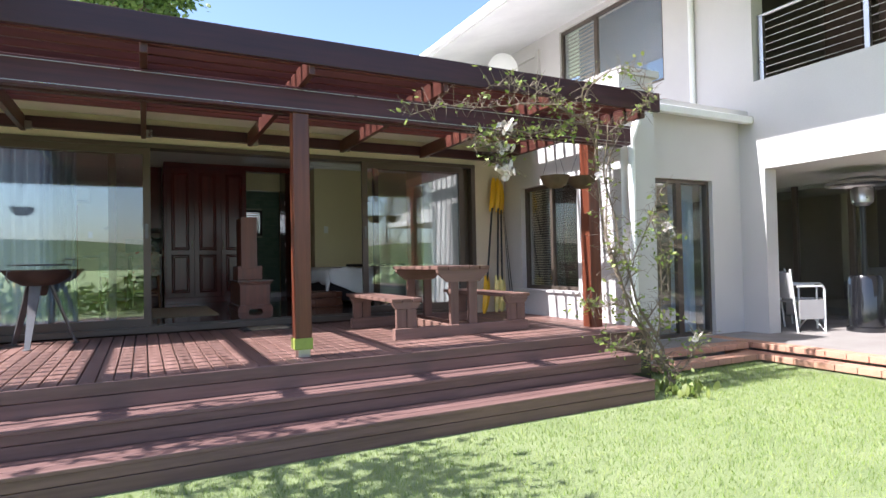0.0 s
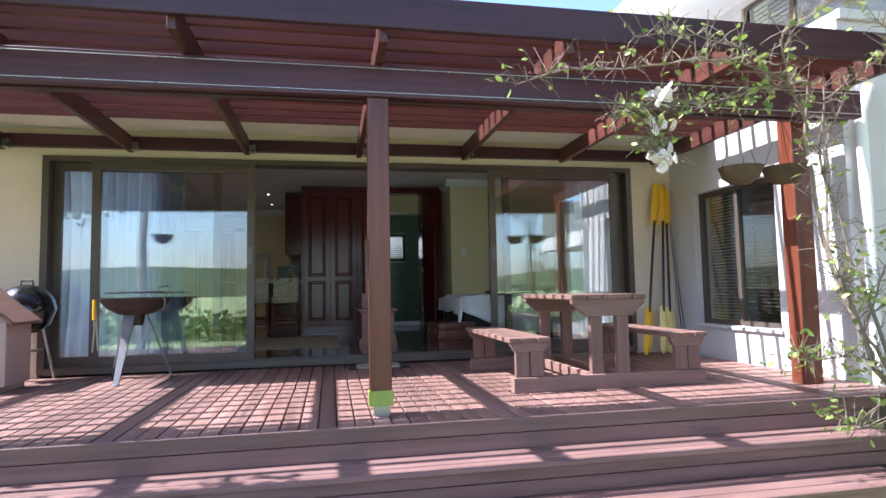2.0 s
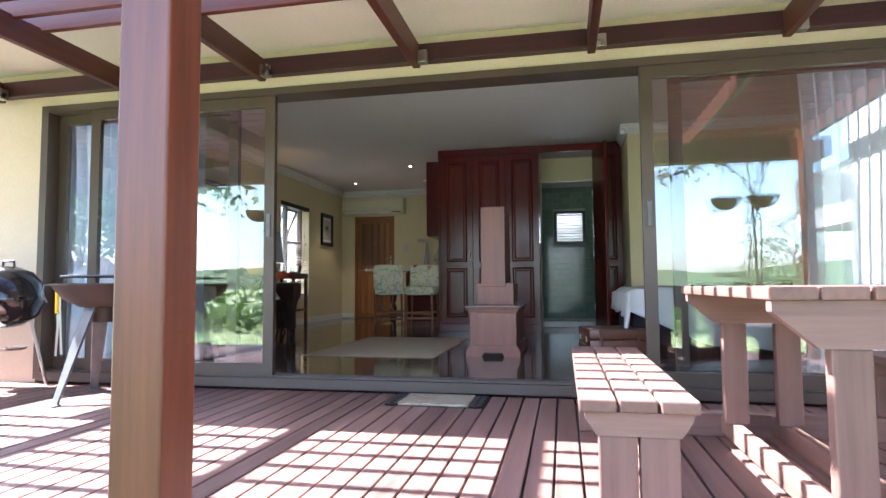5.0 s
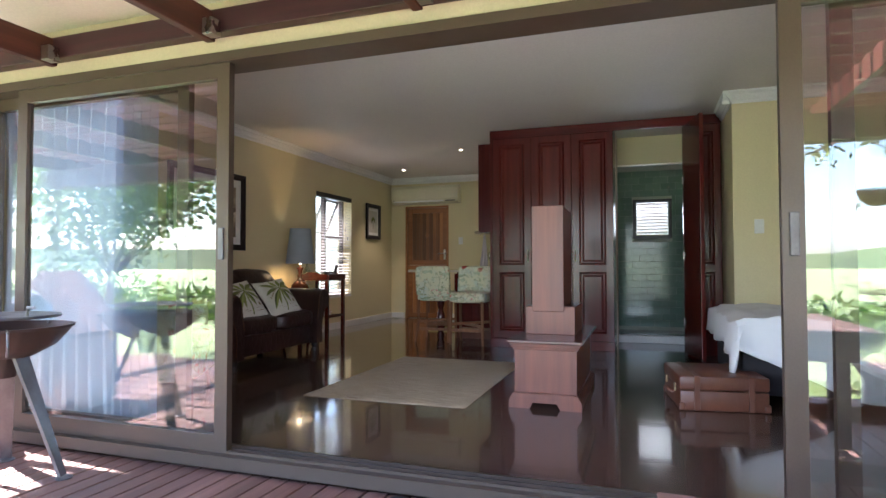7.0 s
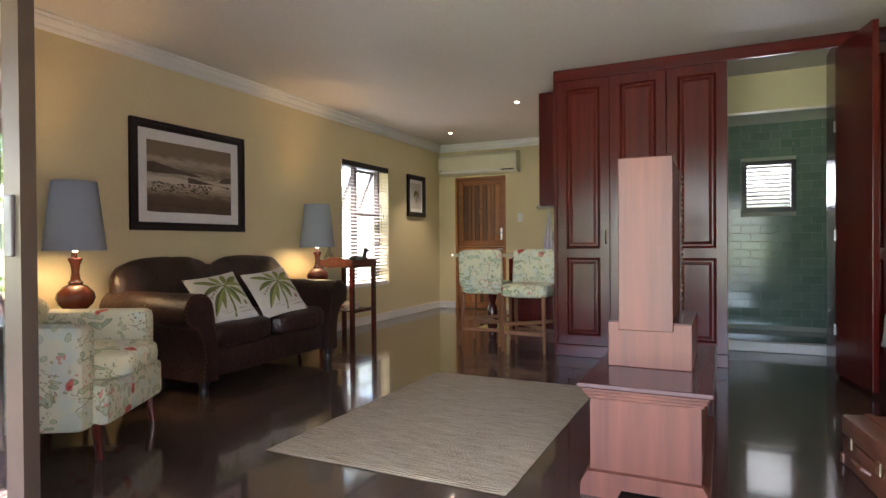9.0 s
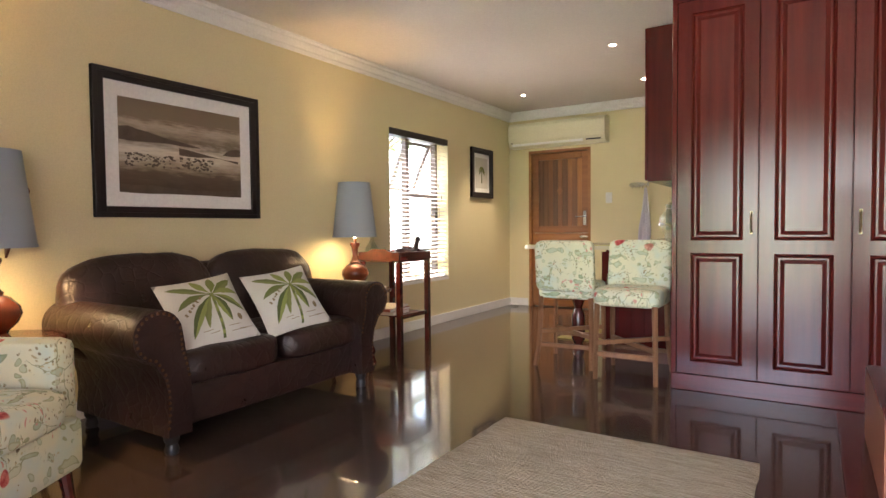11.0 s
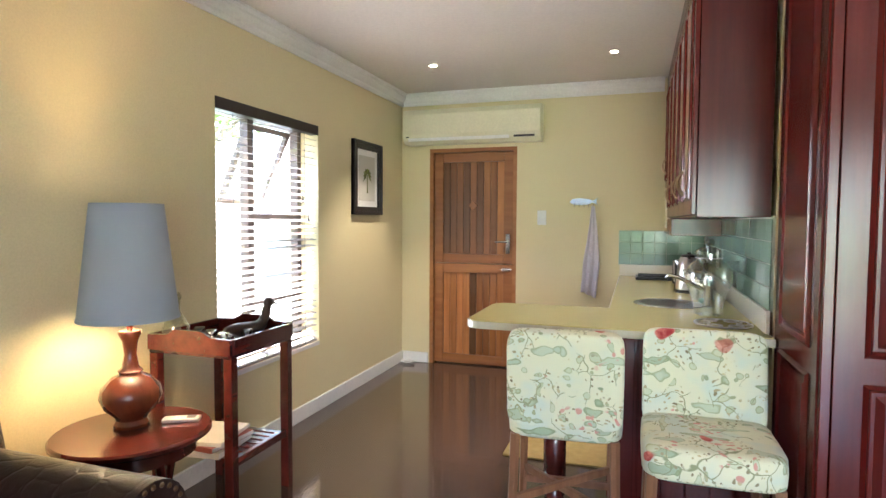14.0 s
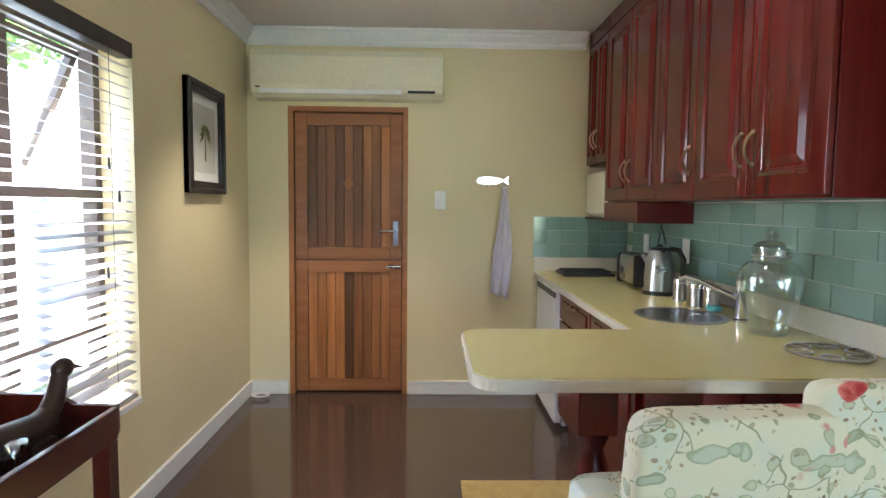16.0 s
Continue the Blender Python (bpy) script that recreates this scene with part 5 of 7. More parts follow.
rod(b, (0.14, 0, 0.168), (0.185, 0, 0.155), 0.010, 0.002, 8)
single_m = paint("dark_carved_wood", (0.035, 0.022, 0.018), (0.07, 0.035, 0.022), 0.35, 8, 60, 0.1)
part("body", b, single_m, bird, smooth=True)
part("stand", box(nb(), -0.07, 0.07, -0.02, 0.02, 0.0, 0.022, 0.006), single_m, bird)
for x, y, h in ((-2.16, 10.36, 0.0), (-2.08, 10.42, 0.1), (-2.18, 10.46, 0.2), (-1.98, 10.38, 0.3), (-2.02, 10.48, 0.4), (-1.94, 10.50, 0.5)):
    g = thing("tumbler", (x, y, 0.769), "small clear glass tumbler upside down on the tray", "glass", "glasses on the tray")
    part("bowl", lathe(nb(), [(0.033, 0.0), (0.03, 0.06), (0.024, 0.075), (0, 0.078), (0, 0.072), (0.022, 0.068), (0.028, 0.055), (0.031, 0.0), (0.033, 0)], 18), M_JAR, g, smooth=True)
dec = thing("decanter", (-2.20, 10.33, 0.769), "clear glass decanter with stopper on the tray", "decanter")
part("bottle", lathe(nb(), [(0, 0.003), (0.055, 0.003), (0.062, 0.03), (0.058, 0.10), (0.03, 0.15), (0.018, 0.17), (0.018, 0.21), (0.024, 0.216)], 22), M_JAR, dec, smooth=True)
part("stopper", lathe(nb(), [(0.015, 0.212), (0.026, 0.235), (0.018, 0.258), (0, 0.262)], 16), M_JAR, dec, smooth=True)


# ---- cushions with palm prints ----
M_CUSH = cloth("off_white_linen", (0.57, 0.545, 0.49))
M_PALM = island("palm_print_green", [(0.075, 0.095, 0.025), (0.15, 0.18, 0.04), (0.24, 0.27, 0.07), (0.11, 0.12, 0.04), (0.19, 0.21, 0.06)], 0.85)
M_PRINT = paint("brown_print_ink", (0.22, 0.16, 0.08), None, 0.9, 9, 60, 0)


def cushion(m, flip=1):
    c = thing("cushion", (0, 0, 0), "square off-white scatter cushion printed with a green palm", "cushion", "palm cushions on the sofa")
    c.matrix_basis = m
    H = 0.215

    def surf(u, v, lift=0.0):
        t = 0.062 * (max(0, 1 - abs(u) ** 2.6) * max(0, 1 - abs(v) ** 2.6)) ** 0.55 * (1 + 0.10 * noise.noise((u * 2.5, v * 2.5, 3)))
        k = 1 - 0.06 * (1 - abs(u) ** 2) * abs(v) ** 2 - 0.06 * (1 - abs(v) ** 2) * abs(u) ** 2
        return Vector((t + lift, H * u * k, H * v * k))

    b = nb()
    N = 16
    for side in (1, -1):
        g = [[None] * (N + 1) for _ in range(N + 1)]
        for i in range(N + 1):
            for j in range(N + 1):
                p = surf(i / N * 2 - 1, j / N * 2 - 1)
                g[i][j] = b.verts.new((p.x * side, p.y, p.z))
        for i in range(N):
            for j in range(N):
                b.faces.new((g[i][j], g[i + 1][j], g[i + 1][j + 1], g[i][j + 1]))
    bmesh.ops.remove_doubles(b, verts=b.verts[:], dist=0.0005)
    part("cover", b, M_CUSH, c, smooth=True)
    # banana-palm leaves: two halves each, printed on the cloth
    b = nb()
    heart = Vector((0.14, 0.30))
    tips_ = ((0.31, 0.86), (0.86, 0.72), (-0.22, 0.86), (0.88, 0.24), (-0.84, 0.74), (0.83, -0.32), (-0.80, 0.06), (0.36, -0.55), (-0.27, -0.60), (-0.70, -0.76))
    for k, tip in enumerate(tips_):
        tip = Vector(tip)
        d = tip - heart
        bow = heart + d * 0.5 + Vector((0, 0.20 if tip.y < 0.6 else 0.06)) + Vector((0.06 * math.copysign(1, d.x), 0))
        wide = 0.12 if k in (0, 1, 9, 7) else 0.095
        rows = []
        for s in range(11):
            q = s / 10
            c0 = heart * (1 - q) ** 2 + bow * 2 * q * (1 - q) + tip * q * q
            tg = ((bow - heart) * (1 - q) + (tip - bow) * q).normalized()
            w = wide * min(1, 0.12 + 2.6 * max(0, q - 0.12)) * (1 - q ** 5) * (1 + 0.08 * math.sin(s * 2.7 + k)) if q < 0.99 else 0.0
            rows.append((c0, Vector((-tg.y, tg.x)) * w))
        lift = 0.0016 + 0.00025 * k
        for sd in (-1, 1):
            vs = [[b.verts.new(surf(max(-0.96, min(0.96, x.x)), max(-0.96, min(0.96, x.y)), lift)) for x in (c0, c0 + o * (0.5 * sd), c0 + o * sd)] for c0, o in rows]
            for s in range(10):
                for j in range(2):
                    b.faces.new((vs[s][j], vs[s + 1][j], vs[s + 1][j + 1], vs[s][j + 1]))
    part("palm_print", b, M_PALM, c)
    b = nb()
    for s0 in range(12):
        q0, q1 = s0 / 12, (s0 + 1) / 12
        vs = [b.verts.new(surf(heart.x - 0.11 * q + e, heart.y - 1.22 * q, 0.0046)) for q, e in ((q0, -0.035), (q0, 0.035), (q1, 0.04), (q1, -0.04))]
        b.faces.new(vs)
    part("stem_print", b, M_PALM, c)

    def dot(name, u, v, ru, rv_):
        bb = nb()
        bb.faces.new([bb.verts.new(surf(u + ru * math.cos(a), v + rv_ * math.sin(a), 0.0047)) for a in [radians(45 * j) for j in range(8)]])
        part(name, bb, M_PRINT, c)

    for k in range(11):
        q = k / 10
        dot("printed_flower", -0.16 - 0.52 * q + 0.04 * math.sin(k * 2.6), 0.28 - 0.42 * q, 0.035, 0.026)
    dot("printed_emblem", 0.60, -0.46, 0.07, 0.10)
    for k, (u0, u1, v) in enumerate(((0.22, 0.55, -0.66), (0.48, 0.86, -0.78), (0.26, 0.70, -0.80), (-0.45, -0.20, -0.66), (-0.30, -0.05, -0.74))):
        bb = nb()
        bb.faces.new([bb.verts.new(surf(u, w, 0.0025)) for u, w in ((u0, v), (u1, v + 0.012), (u1, v + 0.026), (u0, v + 0.014))])
        part("print_line", bb, M_PRINT, c)
    return c


def cush_pose(x, y, z, lean, turn, spin):
    return Matrix.Translation((x, y, z)) @ Matrix.Rotation(radians(turn), 4, "Z") @ Matrix.Rotation(radians(-lean), 4, "Y") @ Matrix.Rotation(radians(spin), 4, "X")


cushion(cush_pose(-1.60, 8.225, 0.615, 39, -13, 8))
cushion(cush_pose(-1.56, 8.74, 0.625, 38, -15, 8))


# ---- pictures ----
def picture(y0, y1, z0, z1, fw, mat_w, name, label):
    p = thing(name, (WEST, (y0 + y1) / 2, (z0 + z1) / 2), label, "picture")
    hy, hz = (y1 - y0) / 2, (z1 - z0) / 2
    b = nb()
    for a in (0, 1):
        d0, w0 = (0.0, fw) if a == 0 else (0.0, fw * 0.45)
        x1 = 0.028 if a == 0 else 0.036
        for s in (-1, 1):
            box(b, 0.001, x1, min(s * hy, s * (hy - w0)), max(s * hy, s * (hy - w0)), -hz, hz, 0.003)
            box(b, 0.001, x1 - 0.0005, -hy + w0, hy - w0, min(s * hz, s * (hz - w0)), max(s * hz, s * (hz - w0)), 0.003)
    part("frame", b, paint("black_frame_wood", (0.018, 0.013, 0.012), None, 0.35, 5, 60, 0.05), p)
    part("mount", box(nb(), 0.001, 0.010, -hy + fw * 0.9, hy - fw * 0.9, -hz + fw * 0.9, hz - fw * 0.9), M_TRIM, p, "white mount")
    return p, hy - fw - mat_w, hz - fw - mat_w


M_SKYP, t_, b_ = shader("sepia_river_print")
v_ = coords(t_)
sep = nd(t_, "SeparateXYZ")
t_.links.new(v_, sep.inputs[0])
mr = nd(t_, "MapRange")
mr.inputs["From Min"].default_value, mr.inputs["From Max"].default_value = -0.25, 0.25
t_.links.new(sep.outputs["Z"], mr.inputs["Value"])
wob = nd(t_, "Math")
wob.operation = "ADD"
t_.links.new(mr.outputs[0], wob.inputs[0])
t_.links.new(mixf(t_, noise_tex(t_, coords(t_, (1, 2.2, 14)), 3, 5, 0.6), 0.30), wob.inputs[1])
c_ = ramp(t_, wob.outputs[0], [(0.05, (0.055, 0.035, 0.022)), (0.34, (0.12, 0.08, 0.05)), (0.46, (0.36, 0.29, 0.21)), (0.60, (0.62, 0.54, 0.44)), (0.76, (0.16, 0.12, 0.08)), (0.92, (0.40, 0.33, 0.25)), (1.0, (0.20, 0.15, 0.10))])
t_.links.new(c_, b_.inputs["Base Color"])
b_.inputs["Roughness"].default_value = 0.5
p1, ah, av = picture(8.03, 9.19, 1.128, 1.99, 0.065, 0.085, "river_picture", "framed sepia river landscape with a white mount")
part("print", box(nb(), 0.0095, 0.0115, -ah, ah, -av, av), M_SKYP, p1, "sepia river landscape")
M_INK = paint("dark_sepia_ink", (0.075, 0.052, 0.035), (0.14, 0.10, 0.07), 0.6, 14, 60, 0)
b = nb()


def ridge(bm, y0, y1, base, tops, x):
    n = len(tops)
    lo = [bm.verts.new((x, y0 + (y1 - y0) * k / (n - 1), base - 0.004 * math.sin(k))) for k in range(n)]
    hi = [bm.verts.new((x, y0 + (y1 - y0) * k / (n - 1), base + tops[k])) for k in range(n)]
    for k in range(n - 1):
        bm.faces.new((lo[k], lo[k + 1], hi[k + 1], hi[k]))


ridge(b, -ah, ah * 0.25, 0.03, [0.075, 0.085, 0.07, 0.062, 0.05, 0.036, 0.03, 0.022, 0.012, 0.002], 0.0122)
ridge(b, ah * 0.66, ah, 0.0, [0.0, 0.03, 0.045, 0.05, 0.052], 0.0122)
ridge(b, -ah * 0.1, ah * 0.95, -0.03, [0.046, 0.040, 0.032, 0.024, 0.016, 0.008, -0.002, -0.012, -0.022], 0.0122)
rnd = random.Random(4)
for k in range(170):
    y, z = -ah * 0.92 + rnd.random() * ah * 1.4, -0.045 - rnd.random() ** 1.5 * 0.075
    r = 0.004 + 0.006 * rnd.random()
    b.faces.new([b.verts.new((0.0123 + 0.00001 * k, y + r * 1.3 * math.cos(a), z + r * 0.8 * math.sin(a))) for a in [radians(72 * j) for j in range(5)]])
ridge(b, -ah, ah, -av, [0.05, 0.045, 0.05, 0.04, 0.036, 0.03, 0.034, 0.03, 0.04, 0.05], 0.0121)
part("ink_drawing", b, M_INK, p1)
p2, ah2, av2 = picture(12.34, 12.87, 1.405, 2.003, 0.065, 0.05, "palm_picture", "small dark framed botanical palm print")
part("print", box(nb(), 0.0095, 0.0115, -ah2, ah2, -av2, av2), M_CUSH, p2)
b = nb()
rod(b, (0.0122, 0, -0.12), (0.0122, 0, 0.03), 0.006, 0.005, 5)
for k in range(9):
    a = radians(200 - 220 * k / 8)
    L = 0.085
    q = [(0, 0), (0.5, 0.018), (1, 0), (0.5, -0.018)]
    b.faces.new([b.verts.new((0.0135 + 0.0002 * k, L * u * math.cos(a) - w * math.sin(a), 0.04 + L * u * math.sin(a) + w * math.cos(a) - 0.04 * u * u)) for u, w in q])
part("palm_drawing", b, M_PALM, p2)

# ---- side window with blind ----
win = tagged(new("window_1"), "bronze window with an open top light behind a venetian blind", kind="structure")
fx = WEST - 0.17


def wframe(y0, y1, z0, z1, w, x0=fx - 0.03, x1=fx + 0.03):
    b = nb()
    box(b, x0, x1, y0, y0 + w, z0, z1)
    box(b, x0, x1, y1 - w, y1, z0, z1)
    box(b, x0, x1, y0 + w, y1 - w, z0, z0 + w)
    box(b, x0, x1, y0 + w, y1 - w, z1 - w, z1)
    return b


part("window_frame", wframe(WY0, WY1, WZ0, WZ1, 0.045), M_BRONZE, win)
part("mullion", box(nb(), fx - 0.03, fx + 0.03, 11.24, 11.30, WZ0 + 0.045, WZ1 - 0.045), M_BRONZE, win)
part("transom", box(nb(), fx - 0.03, fx + 0.03, 11.30, WY1 - 0.045, 1.36, 1.41), M_BRONZE, win)
part("transom", box(nb(), fx - 0.03, fx + 0.03, 11.30, WY1 - 0.045, 0.80, 0.84), M_BRONZE, win)
for y0, y1, z0, z1 in ((WY0 + 0.045, 11.24, WZ0 + 0.045, WZ1 - 0.045), (11.30, WY1 - 0.045, 0.84, 1.36), (11.30, WY1 - 0.045, WZ0 + 0.045, 0.80)):
    g = part("pane", box(nb(), fx - 0.003, fx + 0.003, y0, y1, z0, z1), M_GLASS, win)
    g.visible_shadow = False
# top light swung outwards
sash = part("open_sash", wframe(11.31, WY1 - 0.055, -0.55, 0.0, 0.035, -0.015, 0.015), M_BRONZE, win, "top-hung sash propped open")
sash.matrix_basis = Matrix.Translation((fx - 0.03, 0, WZ1 - 0.05)) @ Matrix.Rotation(radians(24), 4, "Y")
g = part("pane", box(nb(), -0.003, 0.003, 11.345, WY1 - 0.09, -0.515, -0.035), M_GLASS, sash)
g.visible_shadow = False
b = nb()
box(b, WEST - 0.20, WEST + 0.006, WY0 - 0.0, WY1 + 0.0, WZ0 - 0.03, WZ0 - 0.001, 0.003)
part("window_sill", b, M_TRIM, win)
bl = thing("venetian_blind", (WEST - 0.03, (WY0 + WY1) / 2, WZ0), "dark headrail venetian blind with slim open slats", "blind")
part("headrail", box(nb(), -0.03, 0.035, -0.53, 0.53, 1.455, 1.52, 0.004), paint("dark_blind_wood", (0.022, 0.014, 0.012), None, 0.4, 6, 60, 0.05), bl)
M_SLAT = paint("pale_blind_slat", (0.33, 0.30, 0.28), None, 0.45, 6, 60, 0.02)
sl = mesh("blind_slat", box(nb(), -0.022, 0.022, -0.52, 0.52, -0.0012, 0.0012), M_SLAT)
for k in range(33):
    piece("blind_slat", sl, bl, pose(0, 0, 0.03 + 0.0435 * k, 0, 14, 0))
part("bottom_rail", box(nb(), -0.024, 0.024, -0.52, 0.52, 0.0, 0.014, 0.003), M_SLAT, bl)
for y in (-0.38, 0.36):
    part("ladder_cord", rod(nb(), (0.024, y, 0.01), (0.024, y, 1.46), 0.0015, None, 5), M_BLACK, bl)
for y, z in ((0.33, 0.98), (0.40, 0.85), (0.30, 0.55)):
    part("cord_tassel", rod(nb(), (0.03, y, z), (0.03, y, z + 0.05), 0.007, 0.003, 8), M_BLACK, bl)

# ---- bed, trunk ----
bed = thing("bed", (3.68, 8.70, 0), "bed with white linen draped over a dark base", "bed")
part("base", box(nb(), -1.0, 1.0, -0.70, 0.70, 0.06, 0.36, 0.03), M_DARKCLOTH, bed, smooth=True)
part("mattress", box(nb(), -1.0, 1.0, -0.70, 0.70, 0.361, 0.56, 0.05), M_BEDWHITE, bed, smooth=True)
for sx in (-1, 1):
    for sy in (-1, 1):
        part("leg", rod(nb(), (sx * 0.9, sy * 0.6, 0.06), (sx * 0.9, sy * 0.6, 0.0), 0.03), M_BLACK, bed)
dv = single("duvet", nb(), M_BEDWHITE, "white duvet hanging in folds over the bed", "duvet")
b = nb()
NU, NV = 34, 30
gg = [[None] * (NV + 1) for _ in range(NU + 1)]
for i in range(NU + 1):
    for j in range(NV + 1):
        u, w = i / NU * 2.25 - 0.30, j / NV * 1.95 - 0.38
        x, y, z = 2.68 + u * 0.95, 7.99 + w, 0.572
        if u < 0:
            x, z = 2.66 + 0.10 * u, z + u * 0.75
        if w < 0:
            y, z = 7.97 + 0.14 * w + (0.02 if u > 0 else 0), z + w * min(1.38, (0.55 + 1.1 * u if u > -0.02 else 0.45))
        n = noise.noise((u * 3.2, w * 3.2, 1.7))
        gg[i][j] = b.verts.new((x + 0.03 * n * (u < 0), y + 0.05 * n * (w < 0) + 0.03 * math.sin(u * 14) * (w < 0), max(0.03, z + 0.035 * n + 0.02 * noise.noise((u * 7, w * 7, 5)))))
for i in range(NU):
    for j in range(NV):
        b.faces.new((gg[i][j], gg[i + 1][j], gg[i + 1][j + 1], gg[i][j + 1]))
dv.data = mesh("duvet", b, M_BEDWHITE, True)
so = dv.modifiers.new("thick", "SOLIDIFY")
so.thickness = 0.02
thr = single("dark_throw", box(nb(), -0.35, 0.6, -0.30, 0.30, 0, 0.05, 0.02), M_DARKCLOTH, "dark folded throw lying on the bed", "throw", at=pose(3.7, 8.95, 0.60), smooth=True)

M_CASE = paint("worn_brown_leather", (0.15, 0.055, 0.030), (0.075, 0.026, 0.016), 0.35, 5, 50, 0.2)
tr = thing("leather_trunk", (2.50, 7.99, 0), "worn brown leather travel trunk on the floor", "trunk", turn=8)
tr.scale = (1.10, 1.08, 1.05)
part("body", box(nb(), -0.245, 0.245, -0.26, 0.26, 0.0, 0.125, 0.012), M_CASE, tr, smooth=True)
part("lid", box(nb(), -0.249, 0.249, -0.264, 0.264, 0.127, 0.215, 0.016), M_CASE, tr, smooth=True)
for sx in (-1, 1):
    for sy in (-1, 1):
        part("corner", box(nb(), sx * 0.235 - 0.018, sx * 0.235 + 0.018, sy * 0.25 - 0.018, sy * 0.25 + 0.018, 0.003, 0.05, 0.008), M_CASE, tr)
for y in (-0.14, 0.14):
    part("lock", box(nb(), -0.258, -0.248, y - 0.02, y + 0.02, 0.10, 0.15, 0.003), M_BRASSY, tr, "brass lock")
part("handle", tube(nb(), [(-0.25, -0.06, 0.07), (-0.275, -0.05, 0.085), (-0.278, 0, 0.088), (-0.275, 0.05, 0.085), (-0.25, 0.06, 0.07)], 0.009, 8), M_CASE, tr, smooth=True)
for x in (-0.15, 0.15):
    part("strap", box(nb(), x - 0.016, x + 0.016, -0.268, 0.268, 0.002, 0.2185, 0.003), M_CASE, tr)


# ---- curtains behind the glass ----
def curtain(x0, x1, y, waves, mat_, label, seed):
    b = nb()
    r = random.Random(seed)
    N, K = waves * 10, 10
    ph = [r.random() * 0.8 for _ in range(waves + 1)]
    rows = []
    for j in range(K + 1):
        z = 0.03 + (2.34 - 0.03) * j / K
        sq = 1 - 0.10 * math.sin(math.pi * j / K)
        row = []
        for i in range(N + 1):
            u = i / N
            a = u * waves * 2 * math.pi
            amp = 0.045 * (0.7 + 0.5 * ph[int(u * waves)])
            xm = (x0 + x1) / 2 + (u - 0.5) * (x1 - x0) * sq
            row.append(b.verts.new((xm, y + amp * math.sin(a) + 0.008 * math.sin(3 * a + j * 0.4), z)))
        rows.append(row)
    for j in range(K):
        for i in range(N):
            b.faces.new((rows[j][i], rows[j][i + 1], rows[j + 1][i + 1], rows[j + 1][i]))
    return single("curtain", b, mat_, label, "curtain", "curtains at the sliding doors", smooth=True)


# left curtain: blue of the skylight on pale cloth is put in its colour
curtain(-2.05, -0.68, FAC + 0.26, 12, cloth("curtain_cloth_blue_shading", (0.74, 0.82, 0.93), 0.15), "long cream curtain gathered at the sliding door", 1)
curtain(3.52, 4.45, FAC + 0.26, 9, M_CURTAIN, "long cream curtain gathered beside the bed", 2)
curtain(-0.98, -0.62, FAC + 0.20, 5, M_SHEER, "blue-white sheer curtain behind the glass", 3)
rail = thing("curtain_rail", (1.2, FAC + 0.25, 2.36), "slim curtain rail over the sliding doors", "curtain rail")
part("rail", rod(nb(), (-3.2, 0, 0), (3.3, 0, 0), 0.013), M_BRONZE, rail)
for x in (-2.9, 0, 3.0):
    part("bracket", box(nb(), x - 0.01, x + 0.01, -0.13, 0.01, -0.008, 0.012), M_BRONZE, rail)

# kitchen floor mat, cable by the door
km = single("kitchen_mat", box(nb(), -0.36, 0.25, -0.30, 0.30, 0.0, 0.012, 0.004), paint("yellow_straw", (0.42, 0.30, 0.10), (0.30, 0.21, 0.07), 0.9, 20, 140, 0.6), "woven straw mat under the breakfast counter", "mat", at=pose(-0.55, 11.75, 0.001))
cb = nb()
for r0 in (0.05, 0.06, 0.045):
    tube(cb, [(r0 * math.cos(a), r0 * 0.8 * math.sin(a), 0.01 + r0 * 0.25) for a in [2 * math.pi * k / 16 for k in range(17)]], 0.006, 6)
single("cable_coil", cb, M_TRIM, "white coiled cable lying on the floor by the skirting", "cable", at=pose(-2.24, 13.30, 0.0))


# ---- picnic table with two benches on one frame ----
def planked_top(parent, name, x0, x1, y0, y1, z, n, th, mat_):
    w = (x1 - x0) / n
    for k in range(n):
        part(name, box(nb(), x0 + k * w + 0.004, x0 + (k + 1) * w - 0.004, y0 + 0.006 * (k % 2), y1 - 0.005 * (k % 3), z - th, z, 0.005), mat_, parent)


